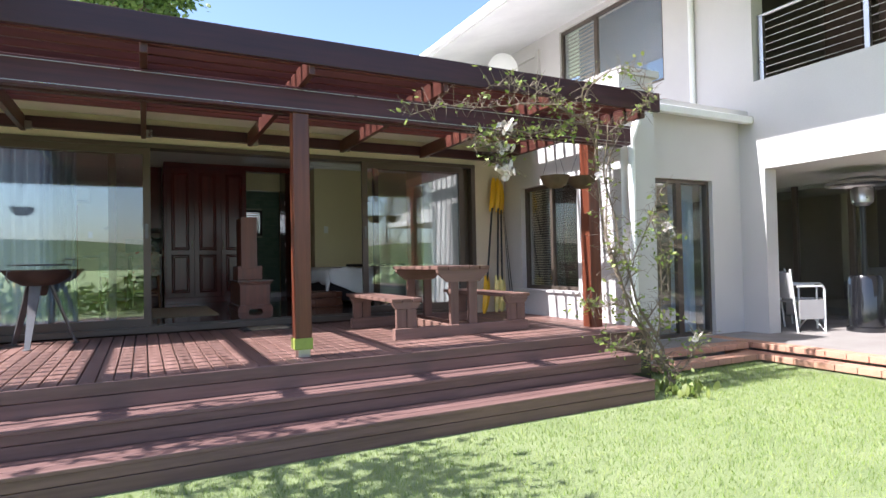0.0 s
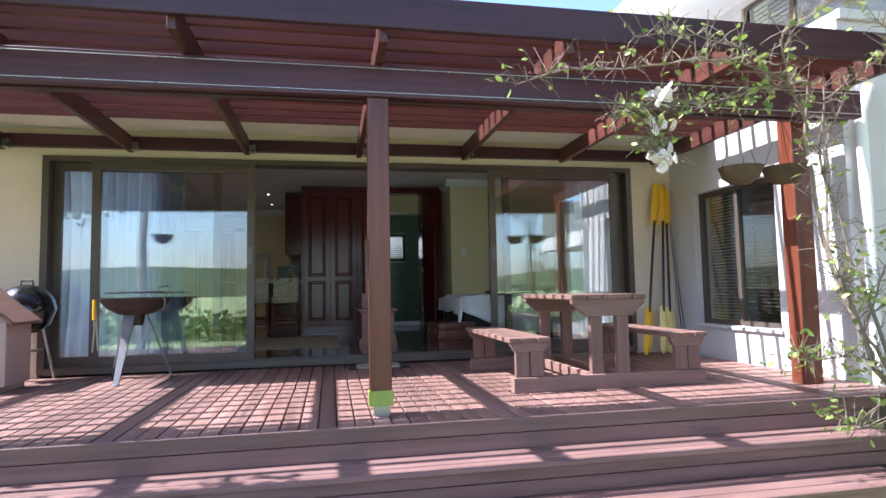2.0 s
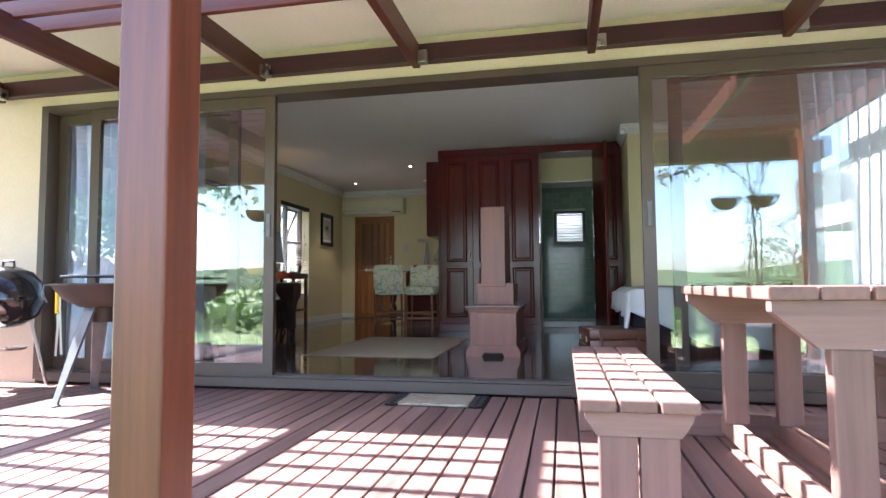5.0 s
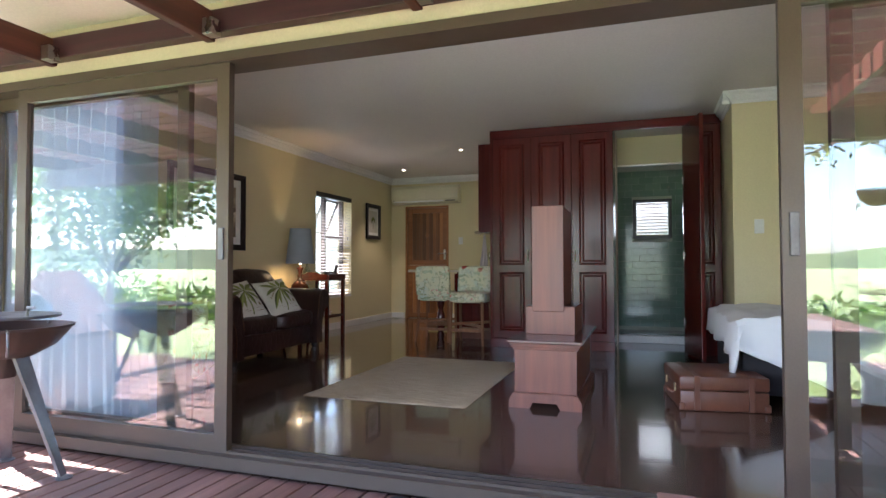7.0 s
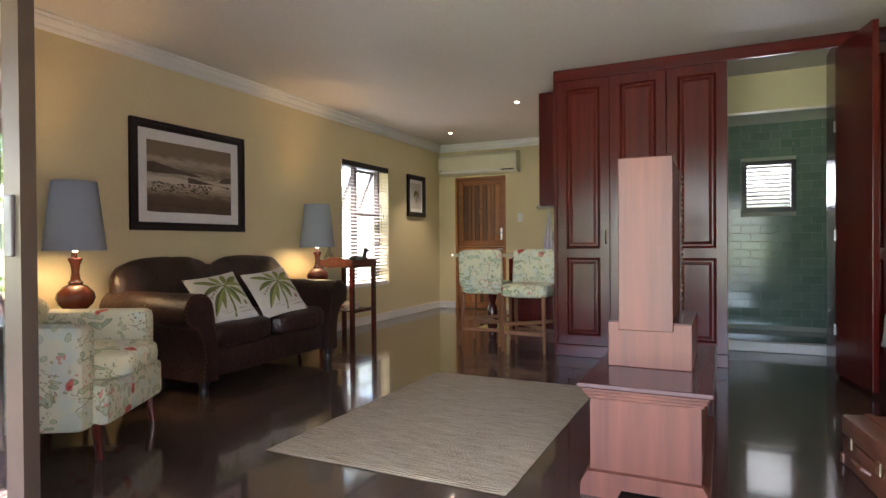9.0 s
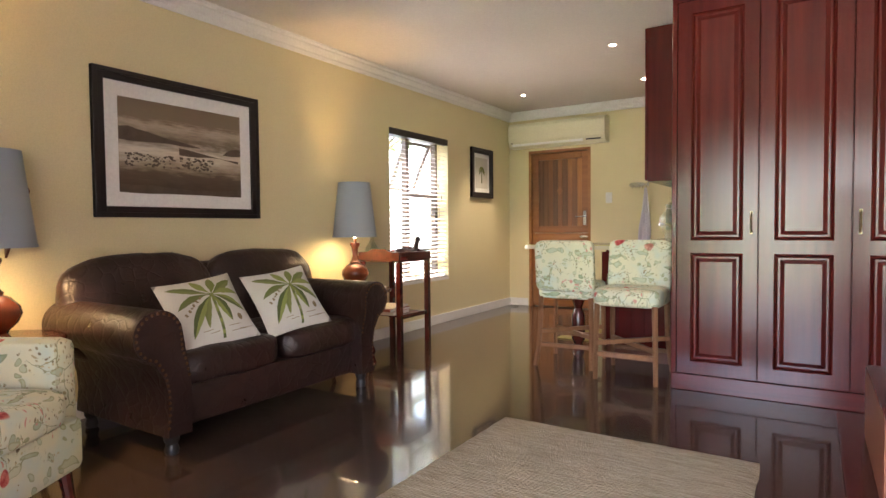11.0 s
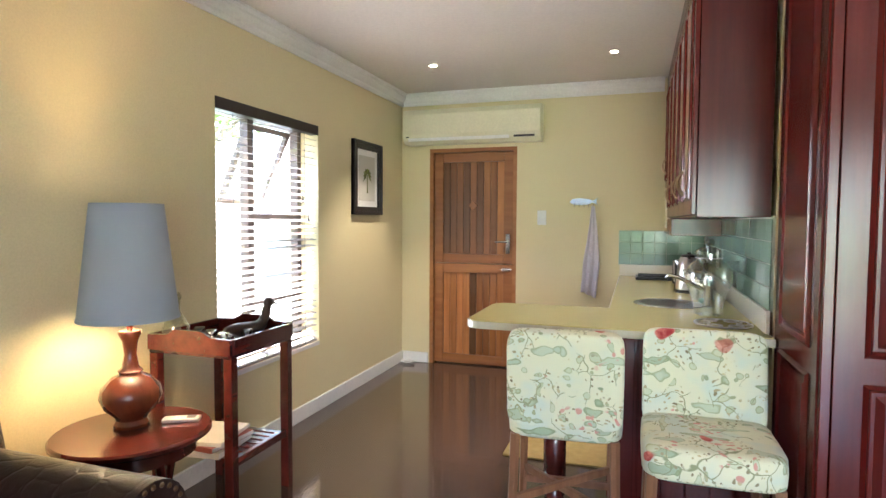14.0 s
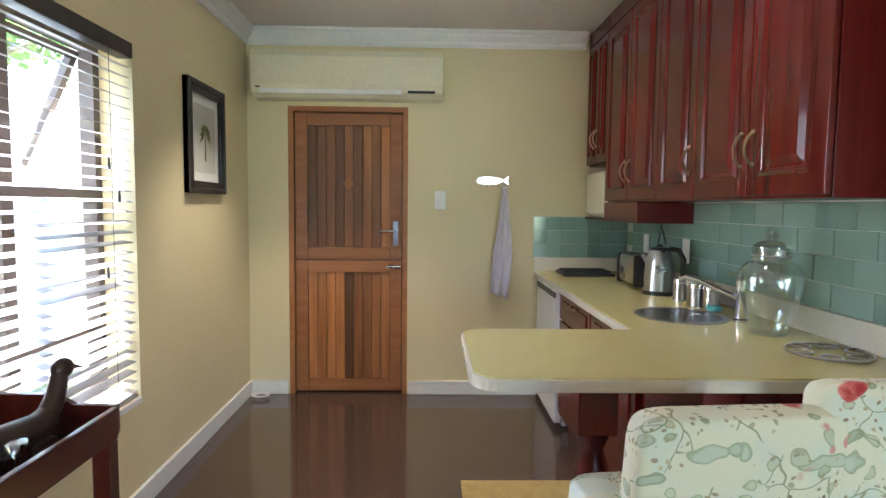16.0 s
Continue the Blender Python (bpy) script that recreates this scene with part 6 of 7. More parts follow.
PT = (2.87, 4.58, DECK)
pic = thing("picnic_table", PT, "weathered brown timber picnic table with two benches", "picnic table")
Y0, Y1 = -0.70, 0.70
planked_top(pic, "top_slat", -0.30, 0.30, Y0, 0.48, 0.69, 5, 0.035, M_TABLE)
for s in (-1, 1):
    planked_top(pic, "bench_slat", s * 0.63 - 0.16, s * 0.63 + 0.16, Y0, Y1, 0.39, 3, 0.035, M_TABLE)
for y in (Y0 + 0.02, Y1 - 0.11):
    yt = y if y < 0 else 0.37
    b = nb()
    prism(b, [(-0.29, 0.654), (0.29, 0.654), (0.29, 0.625), (0.18, 0.53), (-0.18, 0.53), (-0.29, 0.625)], yt, yt + 0.045, "y")
    part("top_bearer", b, M_TABLE_X, pic)
    for s in (-1, 1):
        part("table_leg", box(nb(), s * 0.105 - 0.048, s * 0.105 + 0.048, yt + 0.003, yt + 0.05, 0.10, 0.53, 0.005), M_TABLE_Z, pic)
        part("bench_leg", box(nb(), s * 0.63 - 0.105, s * 0.63 - 0.003, y, y + 0.045, 0.11, 0.29, 0.005), M_TABLE_Z, pic)
        part("bench_leg", box(nb(), s * 0.63 + 0.003, s * 0.63 + 0.105, y, y + 0.045, 0.11, 0.29, 0.005), M_TABLE_Z, pic)
        b = nb()
        prism(b, [(s * 0.63 - 0.14, 0.354), (s * 0.63 + 0.14, 0.354), (s * 0.63 + 0.14, 0.335), (s * 0.63 + 0.11, 0.29), (s * 0.63 - 0.11, 0.29), (s * 0.63 - 0.14, 0.335)], y - 0.003, y + 0.048, "y")
        part("bench_bearer", b, M_TABLE_X, pic)
    part("base_rail", box(nb(), -0.76, 0.76, y - 0.02, y + 0.055, 0.0, 0.108, 0.006), M_TABLE_X, pic)
for s in (-1, 1):
    part("stretcher", box(nb(), s * 0.105 - 0.02, s * 0.105 + 0.02, Y0 + 0.08, Y1 - 0.12, 0.02, 0.10, 0.004), M_TABLE, pic)

# ---- fire bowl ----
fb_ = thing("fire_bowl", (-0.88, 5.52, DECK), "rusty steel fire bowl on three splayed grey legs", "fire bowl")
M_RUST = paint("dark_rusty_steel", (0.045, 0.032, 0.030), (0.085, 0.045, 0.032), 0.55, 8, 60, 0.2, 0.3)
part("bowl", lathe(nb(), [(0, 0.52), (0.15, 0.53), (0.25, 0.575), (0.31, 0.635), (0.325, 0.655), (0.335, 0.655), (0.335, 0.665), (0.315, 0.665), (0.30, 0.64), (0.24, 0.59), (0.14, 0.545), (0, 0.535)], 40), M_RUST, fb_, smooth=True)
part("grid", lathe(nb(), [(0.0, 0.70), (0.27, 0.70), (0.275, 0.706), (0.27, 0.712), (0, 0.712)], 36), M_IRON, fb_, smooth=True)
for k in range(3):
    a = radians(-100 + 120 * k)
    c, d = math.cos(a), math.sin(a)
    b = nb()
    box(b, -0.5, 0.5, -0.5, 0.5, -0.5, 0.5)
    for v in b.verts:
        up = v.co.z > 0
        r = (0.10 if up else 0.335) + v.co.x * 0.018
        w = v.co.y * (0.11 if up else 0.05)
        v.co = (r * c - w * d, r * d + w * c, 0.54 if up else 0.012)
    part("leg", b, M_IRON, fb_)
    part("foot", lathe(nb(), [(0, 0), (0.04, 0), (0.042, 0.006), (0.03, 0.012), (0, 0.014)], 14, (0.345 * c, 0.345 * d, 0)), M_IRON, fb_, smooth=True)
part("column", lathe(nb(), [(0.0, 0.44), (0.07, 0.44), (0.085, 0.50), (0.09, 0.528), (0.0, 0.528)], 16), M_RUST, fb_, smooth=True)
for k in range(3):
    a = radians(-30 + 130 * k)
    part("grid_handle", tube(nb(), [(0.30 * math.cos(a), 0.30 * math.sin(a), 0.66), (0.36 * math.cos(a), 0.36 * math.sin(a), 0.655), (0.37 * math.cos(a), 0.37 * math.sin(a), 0.60), (0.34 * math.cos(a), 0.34 * math.sin(a), 0.56)], 0.007, 6), M_IRON, fb_, smooth=True)
part("lift_rod", tube(nb(), [(0.22, -0.02, 0.712), (0.22, -0.02, 0.75), (0.33, -0.06, 0.752)], 0.006, 6), M_IRON, fb_)
fb_.scale = (0.90, 0.90, 1.10)
tong = thing("braai_tongs", (-1.22, 5.50, DECK + 0.26), "steel braai tongs with yellow handle hanging from the bowl", "tongs")
part("arm", tube(nb(), [(0, 0, 0), (0.012, 0, 0.2), (0.0, 0, 0.40)], 0.008, 6), M_STEEL, tong)
part("arm", tube(nb(), [(0.045, 0, 0.01), (0.03, 0, 0.2), (0.02, 0, 0.40)], 0.008, 6), M_STEEL, tong)
part("grip", rod(nb(), (0.008, 0, 0.28), (0.008, 0, 0.46), 0.016), M_YPLAST, tong, "yellow grip")

# ---- kettle braai and small kennel-shaped store ----
kb_ = thing("kettle_braai", (-1.84, 5.70, DECK), "round black enamel kettle braai on thin legs", "braai")
part("lower_bowl", lathe(nb(), [(0, 0.42), (0.10, 0.44), (0.19, 0.51), (0.225, 0.61), (0.23, 0.63), (0.222, 0.63)], 32), M_ENAMEL, kb_, smooth=True)
part("lid", lathe(nb(), [(0.235, 0.625), (0.235, 0.64), (0.21, 0.74), (0.15, 0.82), (0.06, 0.86), (0, 0.865)], 32), M_ENAMEL, kb_, smooth=True)
part("lid_handle", tube(nb(), [(-0.05, 0, 0.858), (-0.045, 0, 0.90), (0.045, 0, 0.90), (0.05, 0, 0.858)], 0.009, 8), M_BLACK, kb_)
for k in range(3):
    a = radians(-70 + 120 * k)
    part("leg", rod(nb(), (0.14 * math.cos(a), 0.14 * math.sin(a), 0.48), (0.25 * math.cos(a), 0.25 * math.sin(a), 0.0), 0.011), M_STEEL, kb_)
part("ash_dish", lathe(nb(), [(0, 0.27), (0.12, 0.27), (0.13, 0.285), (0, 0.28)], 20), M_STEEL, kb_, smooth=True)
ken = thing("kennel_box", (-2.13, 5.25, DECK), "small pinkish painted kennel with a pitched board roof", "kennel")
M_PINK = paint("pale_pink_painted_board", (0.44, 0.32, 0.28), (0.38, 0.28, 0.245), 0.7, 3, 60, 0.15)
part("body", box(nb(), -0.45, 0.45, -0.20, 0.20, 0.05, 0.56, 0.006), M_PINK, ken)
for s in (-1, 1):
    part("skid", box(nb(), s * 0.36 - 0.05, s * 0.36 + 0.05, -0.20, 0.20, 0.0, 0.049, 0.004), M_PINK, ken)
    b = nb()
    prism(b, [(0.0, 0.96), (s * 0.51, 0.53), (s * 0.51, 0.555), (0.0, 0.985)], -0.25, 0.25, "y")
    part("roof_board", b, M_TABLE, ken)
b = nb()
prism(b, [(-0.45, 0.56), (0.45, 0.56), (0.0, 0.955)], -0.20, 0.20, "y")
part("gable", b, M_PINK, ken)

# doormat
dm = thing("doormat", (1.29, 5.74, DECK), "coir doormat with black scalloped rubber border", "doormat", turn=0)
part("coir", box(nb(), -0.21, 0.21, -0.15, 0.15, 0.002, 0.018, 0.004), M_RUG, dm)
for s in (-1, 1):
    for k in range(5):
        part("scallop", lathe(nb(), [(0.012, 0.001), (0.045, 0.001), (0.047, 0.008), (0.04, 0.012), (0.012, 0.012), (0.012, 0.001)], 14, (s * 0.25, -0.13 + 0.065 * k, 0)), M_BLACK, dm)
part("border", box(nb(), -0.30, 0.30, -0.17, 0.17, 0.0, 0.0018), M_BLACK, dm)


# ---- paddles in the corner ----
def blade(bm, base, tip, w):
    base, tip = Vector(base), Vector(tip)
    d = tip - base
    side = Vector((d.z, 0, -d.x)).normalized()
    rows = []
    for k in range(10):
        q = k / 9
        hw = w * (0.28 + 0.72 * math.sin(math.pi * (0.12 + 0.80 * q)) ** 0.7) if k < 9 else w * 0.25
        c = base + d * q + Vector((0, -0.03 * math.sin(math.pi * q), 0))
        rows.append([bm.verts.new(c + side * hw * e + Vector((0, 0.012 * e * e + f, 0))) for e, f in ((-1, 0.006), (0, -0.004), (1, 0.006), (1, 0.012), (0, 0.004), (-1, 0.012))])
    for a, c in zip(rows, rows[1:]):
        for j in range(6):
            bm.faces.new((a[j], a[(j + 1) % 6], c[(j + 1) % 6], c[j]))
    bm.faces.new(rows[0][::-1])
    bm.faces.new(rows[-1])
    return bm


for lo, hi, m_hi, m_lo in (((4.16, 5.64, DECK), (4.52, 5.90, 1.86), M_YPLAST, M_YPLAST), ((4.40, 5.70, DECK), (4.60, 5.91, 1.86), M_YPLAST, M_PALEY), ((4.50, 5.72, DECK), (4.645, 5.925, 1.83), M_YPLAST, M_PALEY)):
    lo, hi = Vector(lo), Vector(hi)
    d = hi - lo
    pd = thing("paddle", lo, "double-bladed yellow paddle with black shaft leaning in the corner", "paddle", "paddles in the corner")
    part("shaft", rod(nb(), d * 0.22, d * 0.77, 0.014), M_BLACK, pd, "black shaft")
    part("upper_blade", blade(nb(), d * 0.74, d * 1.0, 0.052), m_hi, pd, smooth=True)
    part("lower_blade", blade(nb(), d * 0.27, d * 0.005, 0.055), m_lo, pd, smooth=True)
    part("drip_ring", lathe(nb(), [(0.014, 0), (0.024, 0.004), (0.024, 0.01), (0.014, 0.014)], 12, d * 0.76), M_BLACK, pd)
for x0, x1 in ((4.58, 4.66), (4.62, 4.675)):
    fr = thing("fishing_rod", (x0, 5.60, DECK), "thin dark fishing rod leaning in the corner", "fishing rod", "rods in the corner")
    part("rod", rod(nb(), (0, 0, 0), (x1 - x0, 0.32, 1.55), 0.008, 0.003, 8), M_BLACK, fr)
    part("grip", rod(nb(), (0, 0, 0), ((x1 - x0) * 0.2, 0.064, 0.31), 0.013, 0.012, 8), M_IRON, fr)

# ---- hanging bowls under the beam ----
M_COIR = paint("coir_liner", (0.10, 0.065, 0.035), (0.06, 0.04, 0.022), 0.95, 10, 60, 0.6)
for x, y, z in ((3.67, 3.43, 1.47), (4.02, 3.43, 1.48), (-1.47, 3.43, 1.50)):
    hb_ = thing("hanging_basket", (x, y, z), "half-round coir hanging basket on thin wires", "hanging basket", "baskets under the pergola beam")
    part("bowl", lathe(nb(), [(0, -0.10), (0.07, -0.09), (0.12, -0.05), (0.145, 0.02), (0.15, 0.025), (0.13, 0.022), (0.11, -0.03), (0, -0.07)], 24), M_COIR, hb_, smooth=True)
    for k in range(3):
        a = 2.1 * k
        part("wire", rod(nb(), (0.14 * math.cos(a), 0.14 * math.sin(a), 0.02), (0, 0, 0.385), 0.002, None, 5), M_BLACK, hb_)


# ---- neighbouring wing and main house ----
EX = 4.72
WW = (4.35, 5.53, 0.27, 1.66)
b = nb()
for y0, y1, z0, z1 in ((3.60, WW[0], LAWN, 2.72), (WW[1], FAC - 0.06, LAWN, 2.72), (WW[0], WW[1], LAWN, WW[2]), (WW[0], WW[1], WW[3], 2.72)):
    box(b, EX, EX + 0.24, y0, y1, z0, z1)
box(b, EX + 0.24, 5.24, 3.60, 4.30, LAWN, 2.72)
box(b, EX - 0.005, 5.30, 3.56, 4.35, 2.725, 2.80)
built("wall_wing", b, M_WHITE, "white plastered wing wall and pier")
w2 = tagged(new("window_2"), "bronze window with a dark blind in the wing wall", kind="structure")
part("window_frame", wframe(WW[0], WW[1], WW[2], WW[3], 0.05, EX + 0.07, EX + 0.12), M_BRONZE, w2)
part("mullion", box(nb(), EX + 0.07, EX + 0.12, 4.92, 4.97, WW[2] + 0.05, WW[3] - 0.05), M_BRONZE, w2)
for y0, y1 in ((WW[0] + 0.05, 4.92), (4.97, WW[1] - 0.05)):
    g = part("pane", box(nb(), EX + 0.092, EX + 0.098, y0, y1, WW[2] + 0.05, WW[3] - 0.05), M_GLASS, w2)
    g.visible_shadow = False
sl2 = mesh("blind_slat", box(nb(), -0.004, 0.018, -0.53, 0.53, -0.0015, 0.0015), paint("brown_blind_slat", (0.10, 0.07, 0.06), None, 0.5, 6, 60, 0.02))
bl2 = thing("venetian_blind", (EX + 0.16, 4.94, WW[2] + 0.05), "dark brown venetian blind closed behind the window", "blind")
for k in range(40):
    piece("blind_slat", sl2, bl2, pose(0, 0, 0.02 + 0.0325 * k, 0, 55, 0))
part("headrail", box(nb(), -0.02, 0.03, -0.53, 0.53, 1.30, 1.34), M_BRONZE, bl2)
part("window_sill", box(nb(), EX - 0.03, EX + 0.07, WW[0] - 0.03, WW[1] + 0.03, WW[2] - 0.035, WW[2] - 0.002, 0.004), M_WHITE, w2)
# black sheet: the unlit room's shade behind the wing window, put in as colour
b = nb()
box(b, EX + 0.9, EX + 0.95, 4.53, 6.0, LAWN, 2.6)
built("wall_inner_wing", b, M_BLACK, "black sheet painted as the shade of the room behind the wing window")

GX0, GX1, GZ0, GZ1 = 5.93, 7.10, -0.42, 1.72
b = nb()
for x0, x1, z0, z1 in ((5.24, GX0, LAWN, 2.62), (GX1, 7.70, LAWN, 2.62), (GX0, GX1, GZ1, 2.62), (GX0, GX1, LAWN, GZ0)):
    box(b, x0, x1, 4.30, 4.52, z0, z1)
built("wall_wing_south", b, M_WHITE, "white plastered wing wall with sliding door")
d3 = tagged(new("door_3"), "bronze sliding glass door with pale curtain in the wing", kind="structure")
part("door_frame", ring_frame(nb(), GX0, GX1, GZ0, GZ1, 0.05, 4.36, 4.44), M_BRONZE, d3)
part("stile", box(nb(), 6.46, 6.56, 4.37, 4.43, GZ0 + 0.05, GZ1 - 0.05), M_BRONZE, d3)
for x0, x1 in ((GX0 + 0.05, 6.46), (6.56, GX1 - 0.05)):
    g = part("pane", box(nb(), x0, x1, 4.398, 4.402, GZ0 + 0.05, GZ1 - 0.05), M_GLASS, d3)
    g.visible_shadow = False
b = nb()
box(b, 5.24, 7.7, 7.0, 7.2, LAWN, 2.6)
box(b, 5.24, 7.7, 4.52, 7.0, -0.60, -0.43)
built("wall_inner_south", b, M_CREAM, "plain room behind the sliding door")
cu = curtain(6.60, 7.06, 4.62, 5, M_SHEER, "pale blue-grey curtain behind the wing door", 7)
cu.location = (0, 0, GZ0 + 0.0)
cu.scale = (1, 1, 0.9)
b = nb()
box(b, 4.95, 7.70, 4.15, 9.0, 2.62, 2.72)
built("roof_wing", b, M_WHITE, "flat white roof over the wing")
gut = thing("gutter", (6.4, 4.12, 2.56), "white gutter and downpipe on the wing roof", "gutter")
part("trough", box(nb(), -1.15, 1.29, -0.06, 0.03, -0.03, 0.07, 0.012), M_TRIM, gut)
part("downpipe", tube(nb(), [(-1.12, -0.02, -0.03), (-1.12, -0.02, -0.16), (-1.22, -0.35, -0.30), (-1.52, -0.60, -0.40), (-1.60, -0.60, -0.60), (-1.60, -0.60, -3.1)], 0.04, 12), M_TRIM, gut, smooth=True)
dish = thing("satellite_dish", (6.7, 8.6, 4.55), "white satellite dish on the upper wall", "satellite dish", turn=150)
part("reflector", lathe(nb(), [(0, 0), (0.2, 0.02), (0.36, 0.08), (0.365, 0.085), (0.2, 0.035), (0, 0.015)], 28), M_TRIM, dish, smooth=True)
part("mast", rod(nb(), (0, 0, 0), (0.1, 0, -0.35), 0.02), M_STEEL, dish)
dish.matrix_basis = pose(6.9, 9.3, 4.75, 70, 0, 120)
part("arm", rod(nb(), (0, -0.3, 0.05), (0, 0, 0.42), 0.012), M_STEEL, dish)

HX = 7.70
b = nb()
for y0, y1, z0, z1 in ((3.92, 4.30, -0.42, 1.87), (4.30, 16, 2.62, 3.55), (5.55, 5.62, 3.55, 5.4), (8.30, 16, 3.55, 5.50), (4.30, 5.55, 3.55, 5.50), (5.55, 8.30, 5.35, 5.50), (-6.0, 4.30, 1.87, 3.12)):
    box(b, HX, HX + 0.25, y0, y1, z0, z1)
box(b, HX, HX + 0.25, 5.62, 8.30, 3.55, 3.60)
built("wall_house", b, M_WHITE, "white plastered upper storey and balcony wall")
w3 = tagged(new("window_3"), "large upper window reflecting the sky", kind="structure")
part("window_frame", wframe(5.62, 8.30, 3.60, 5.35, 0.06, HX + 0.05, HX + 0.11), M_BRONZE, w3)
part("mullion", box(nb(), HX + 0.05, HX + 0.11, 7.24, 7.32, 3.66, 5.29), M_BRONZE, w3)
for y0, y1 in ((5.68, 7.24), (7.32, 8.24)):
    g = part("pane", box(nb(), HX + 0.077, HX + 0.083, y0, y1, 3.66, 5.29), M_GLASS, w3)
sl3 = mesh("blind_slat", box(nb(), -0.02, 0.02, -0.44, 0.44, -0.002, 0.002), M_SLAT)
for k in range(20):
    piece("blind_slat", sl3, w3, pose(HX + 0.16, 7.78, 3.75 + 0.078 * k, 0, 30, 0))
# flat blue-grey sheet that closes the view behind the upper window
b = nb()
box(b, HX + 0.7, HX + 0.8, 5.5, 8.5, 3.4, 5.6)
built("wall_upper_room", b, paint("blue_grey_sheet", (0.10, 0.16, 0.26), None, 0.8, 3, 60, 0.1), "flat blue-grey sheet behind the upper window")
b = nb()
prism(b, [(5.50, 5.03), (HX + 0.3, 5.52), (12.0, 6.3), (12.0, 6.45), (HX, 5.75), (5.50, 5.20)], -6.0, 17.0, "y")
built("roof_house", b, M_TRIM, "broad white sloping eaves of the upper roof")
eg = thing("eaves_gutter", (5.44, 5.5, 5.04), "white gutter along the upper eaves", "gutter")
part("trough", box(nb(), -0.07, 0.058, -11.4, 11.4, 0.0, 0.12, 0.02), M_TRIM, eg)
wr = thing("wall_recess_frame", (HX, 9.9, 3.6), "white plaster frame round a recess in the upper wall", "moulding")
part("stile", box(nb(), -0.07, 0.0, -0.95, -0.83, 0.0, 1.62, 0.006), M_WHITE, wr)
part("head", box(nb(), -0.07, 0.0, -0.83, 2.4, 1.50, 1.62, 0.006), M_WHITE, wr)
dp2 = thing("downpipe", (HX - 0.045, 5.03, 2.72), "white downpipe on the upper wall", "downpipe")
part("pipe", rod(nb(), (0, 0, 0), (0, 0, 2.68), 0.045, None, 12), M_TRIM, dp2, smooth=True)
# balcony behind the parapet, with cable rail
b = nb()
box(b, HX + 0.25, 12, -6.0, 9.0, 1.87, 2.05)
built("balcony_slab", b, M_WHITE, "white balcony slab")
# back wall of the terrace: the dimness under the balcony is in its brown
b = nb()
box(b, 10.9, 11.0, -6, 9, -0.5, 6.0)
built("wall_balcony_back", b, paint("brown_wall_painted_dim", (0.16, 0.12, 0.10), (0.10, 0.08, 0.06), 0.8, 1.2, 30, 0.1), "brown wall at the back of the terrace, its dimness painted in")
b = nb()
box(b, HX, HX + 0.25, 4.05, 4.30, 3.12, 5.42)
box(b, HX, 12, -6, 4.30, 5.3, 5.42)
built("balcony_frame", b, M_WHITE, "white plaster frame around the balcony")
brl = thing("balcony_railing", (HX + 0.12, 3.98, 3.12), "steel cable railing along the balcony", "railing")
for y in (0.0, -1.35, -2.7, -4.05):
    part("post", box(nb(), -0.03, 0.03, y - 0.03, y + 0.03, 0, 0.92, 0.004), M_STEEL, brl)
part("top_rail", rod(nb(), (0, 0.05, 0.94), (0, -5, 0.94), 0.024), M_STEEL, brl)
for k in range(8):
    part("cable", rod(nb(), (0, 0, 0.09 + 0.105 * k), (0, -5, 0.09 + 0.105 * k), 0.005, None, 5), M_STEEL, brl)
for k in range(7):
    part("panel_drape", box(nb(), 1.2, 1.24, -5 + 0.72 * k, -4.5 + 0.72 * k, 0.0, 2.1), paint("dark_brown_drape", (0.06, 0.035, 0.025), None, 0.9, 4, 60, 0.1) if k == 0 else bpy.data.materials["dark_brown_drape"], brl)
# terrace with glazed back, brick edge and steps
M_PAVE = paint("grey_terrace_screed", (0.30, 0.27, 0.25), (0.24, 0.21, 0.19), 0.6, 2, 60, 0.15)
b = nb()
box(b, 7.0, 12, -8, 4.30, -0.62, -0.42)
box(b, 7.95, 12, 4.30, 9.0, -0.62, -0.42)
box(b, 5.1, 7.0, 3.75, 4.30, -0.62, -0.42)
built("terrace", b, M_PAVE, "screeded terrace floor")
tg = tagged(new("window_4"), "tall dark glazing at the back of the terrace", kind="structure")
for k in range(9):
    part("mullion", box(nb(), 10.18, 10.26, -0.5 + 0.92 * k, -0.42 + 0.92 * k, -0.42, 1.86), M_BRONZE, tg)
for k in range(8):
    part("pane", box(nb(), 10.215, 10.225, -0.42 + 0.92 * k, 0.42 + 0.92 * k, -0.42, 1.86), M_GLASS, tg)
hea = thing("patio_heater", (9.0, 3.36, -0.42), "tall patio heater with dark gas housing", "heater")
part("housing", lathe(nb(), [(0, 0), (0.24, 0), (0.24, 0.06), (0.21, 0.08), (0.21, 0.72), (0.18, 0.78), (0, 0.79)], 24), M_ENAMEL, hea, smooth=True)
part("pole", rod(nb(), (0, 0, 0.78), (0, 0, 1.75), 0.035), M_BLACK, hea)
part("burner", lathe(nb(), [(0.07, 1.75), (0.13, 1.80), (0.14, 1.98), (0.11, 2.02), (0, 2.03)], 24), M_STEEL, hea, smooth=True)
part("hood", lathe(nb(), [(0.45, 2.05), (0.43, 2.09), (0.2, 2.15), (0, 2.17)], 28), M_STEEL, hea, smooth=True)
M_CANVAS = cloth("grey_white_canvas", (0.40, 0.38, 0.37))


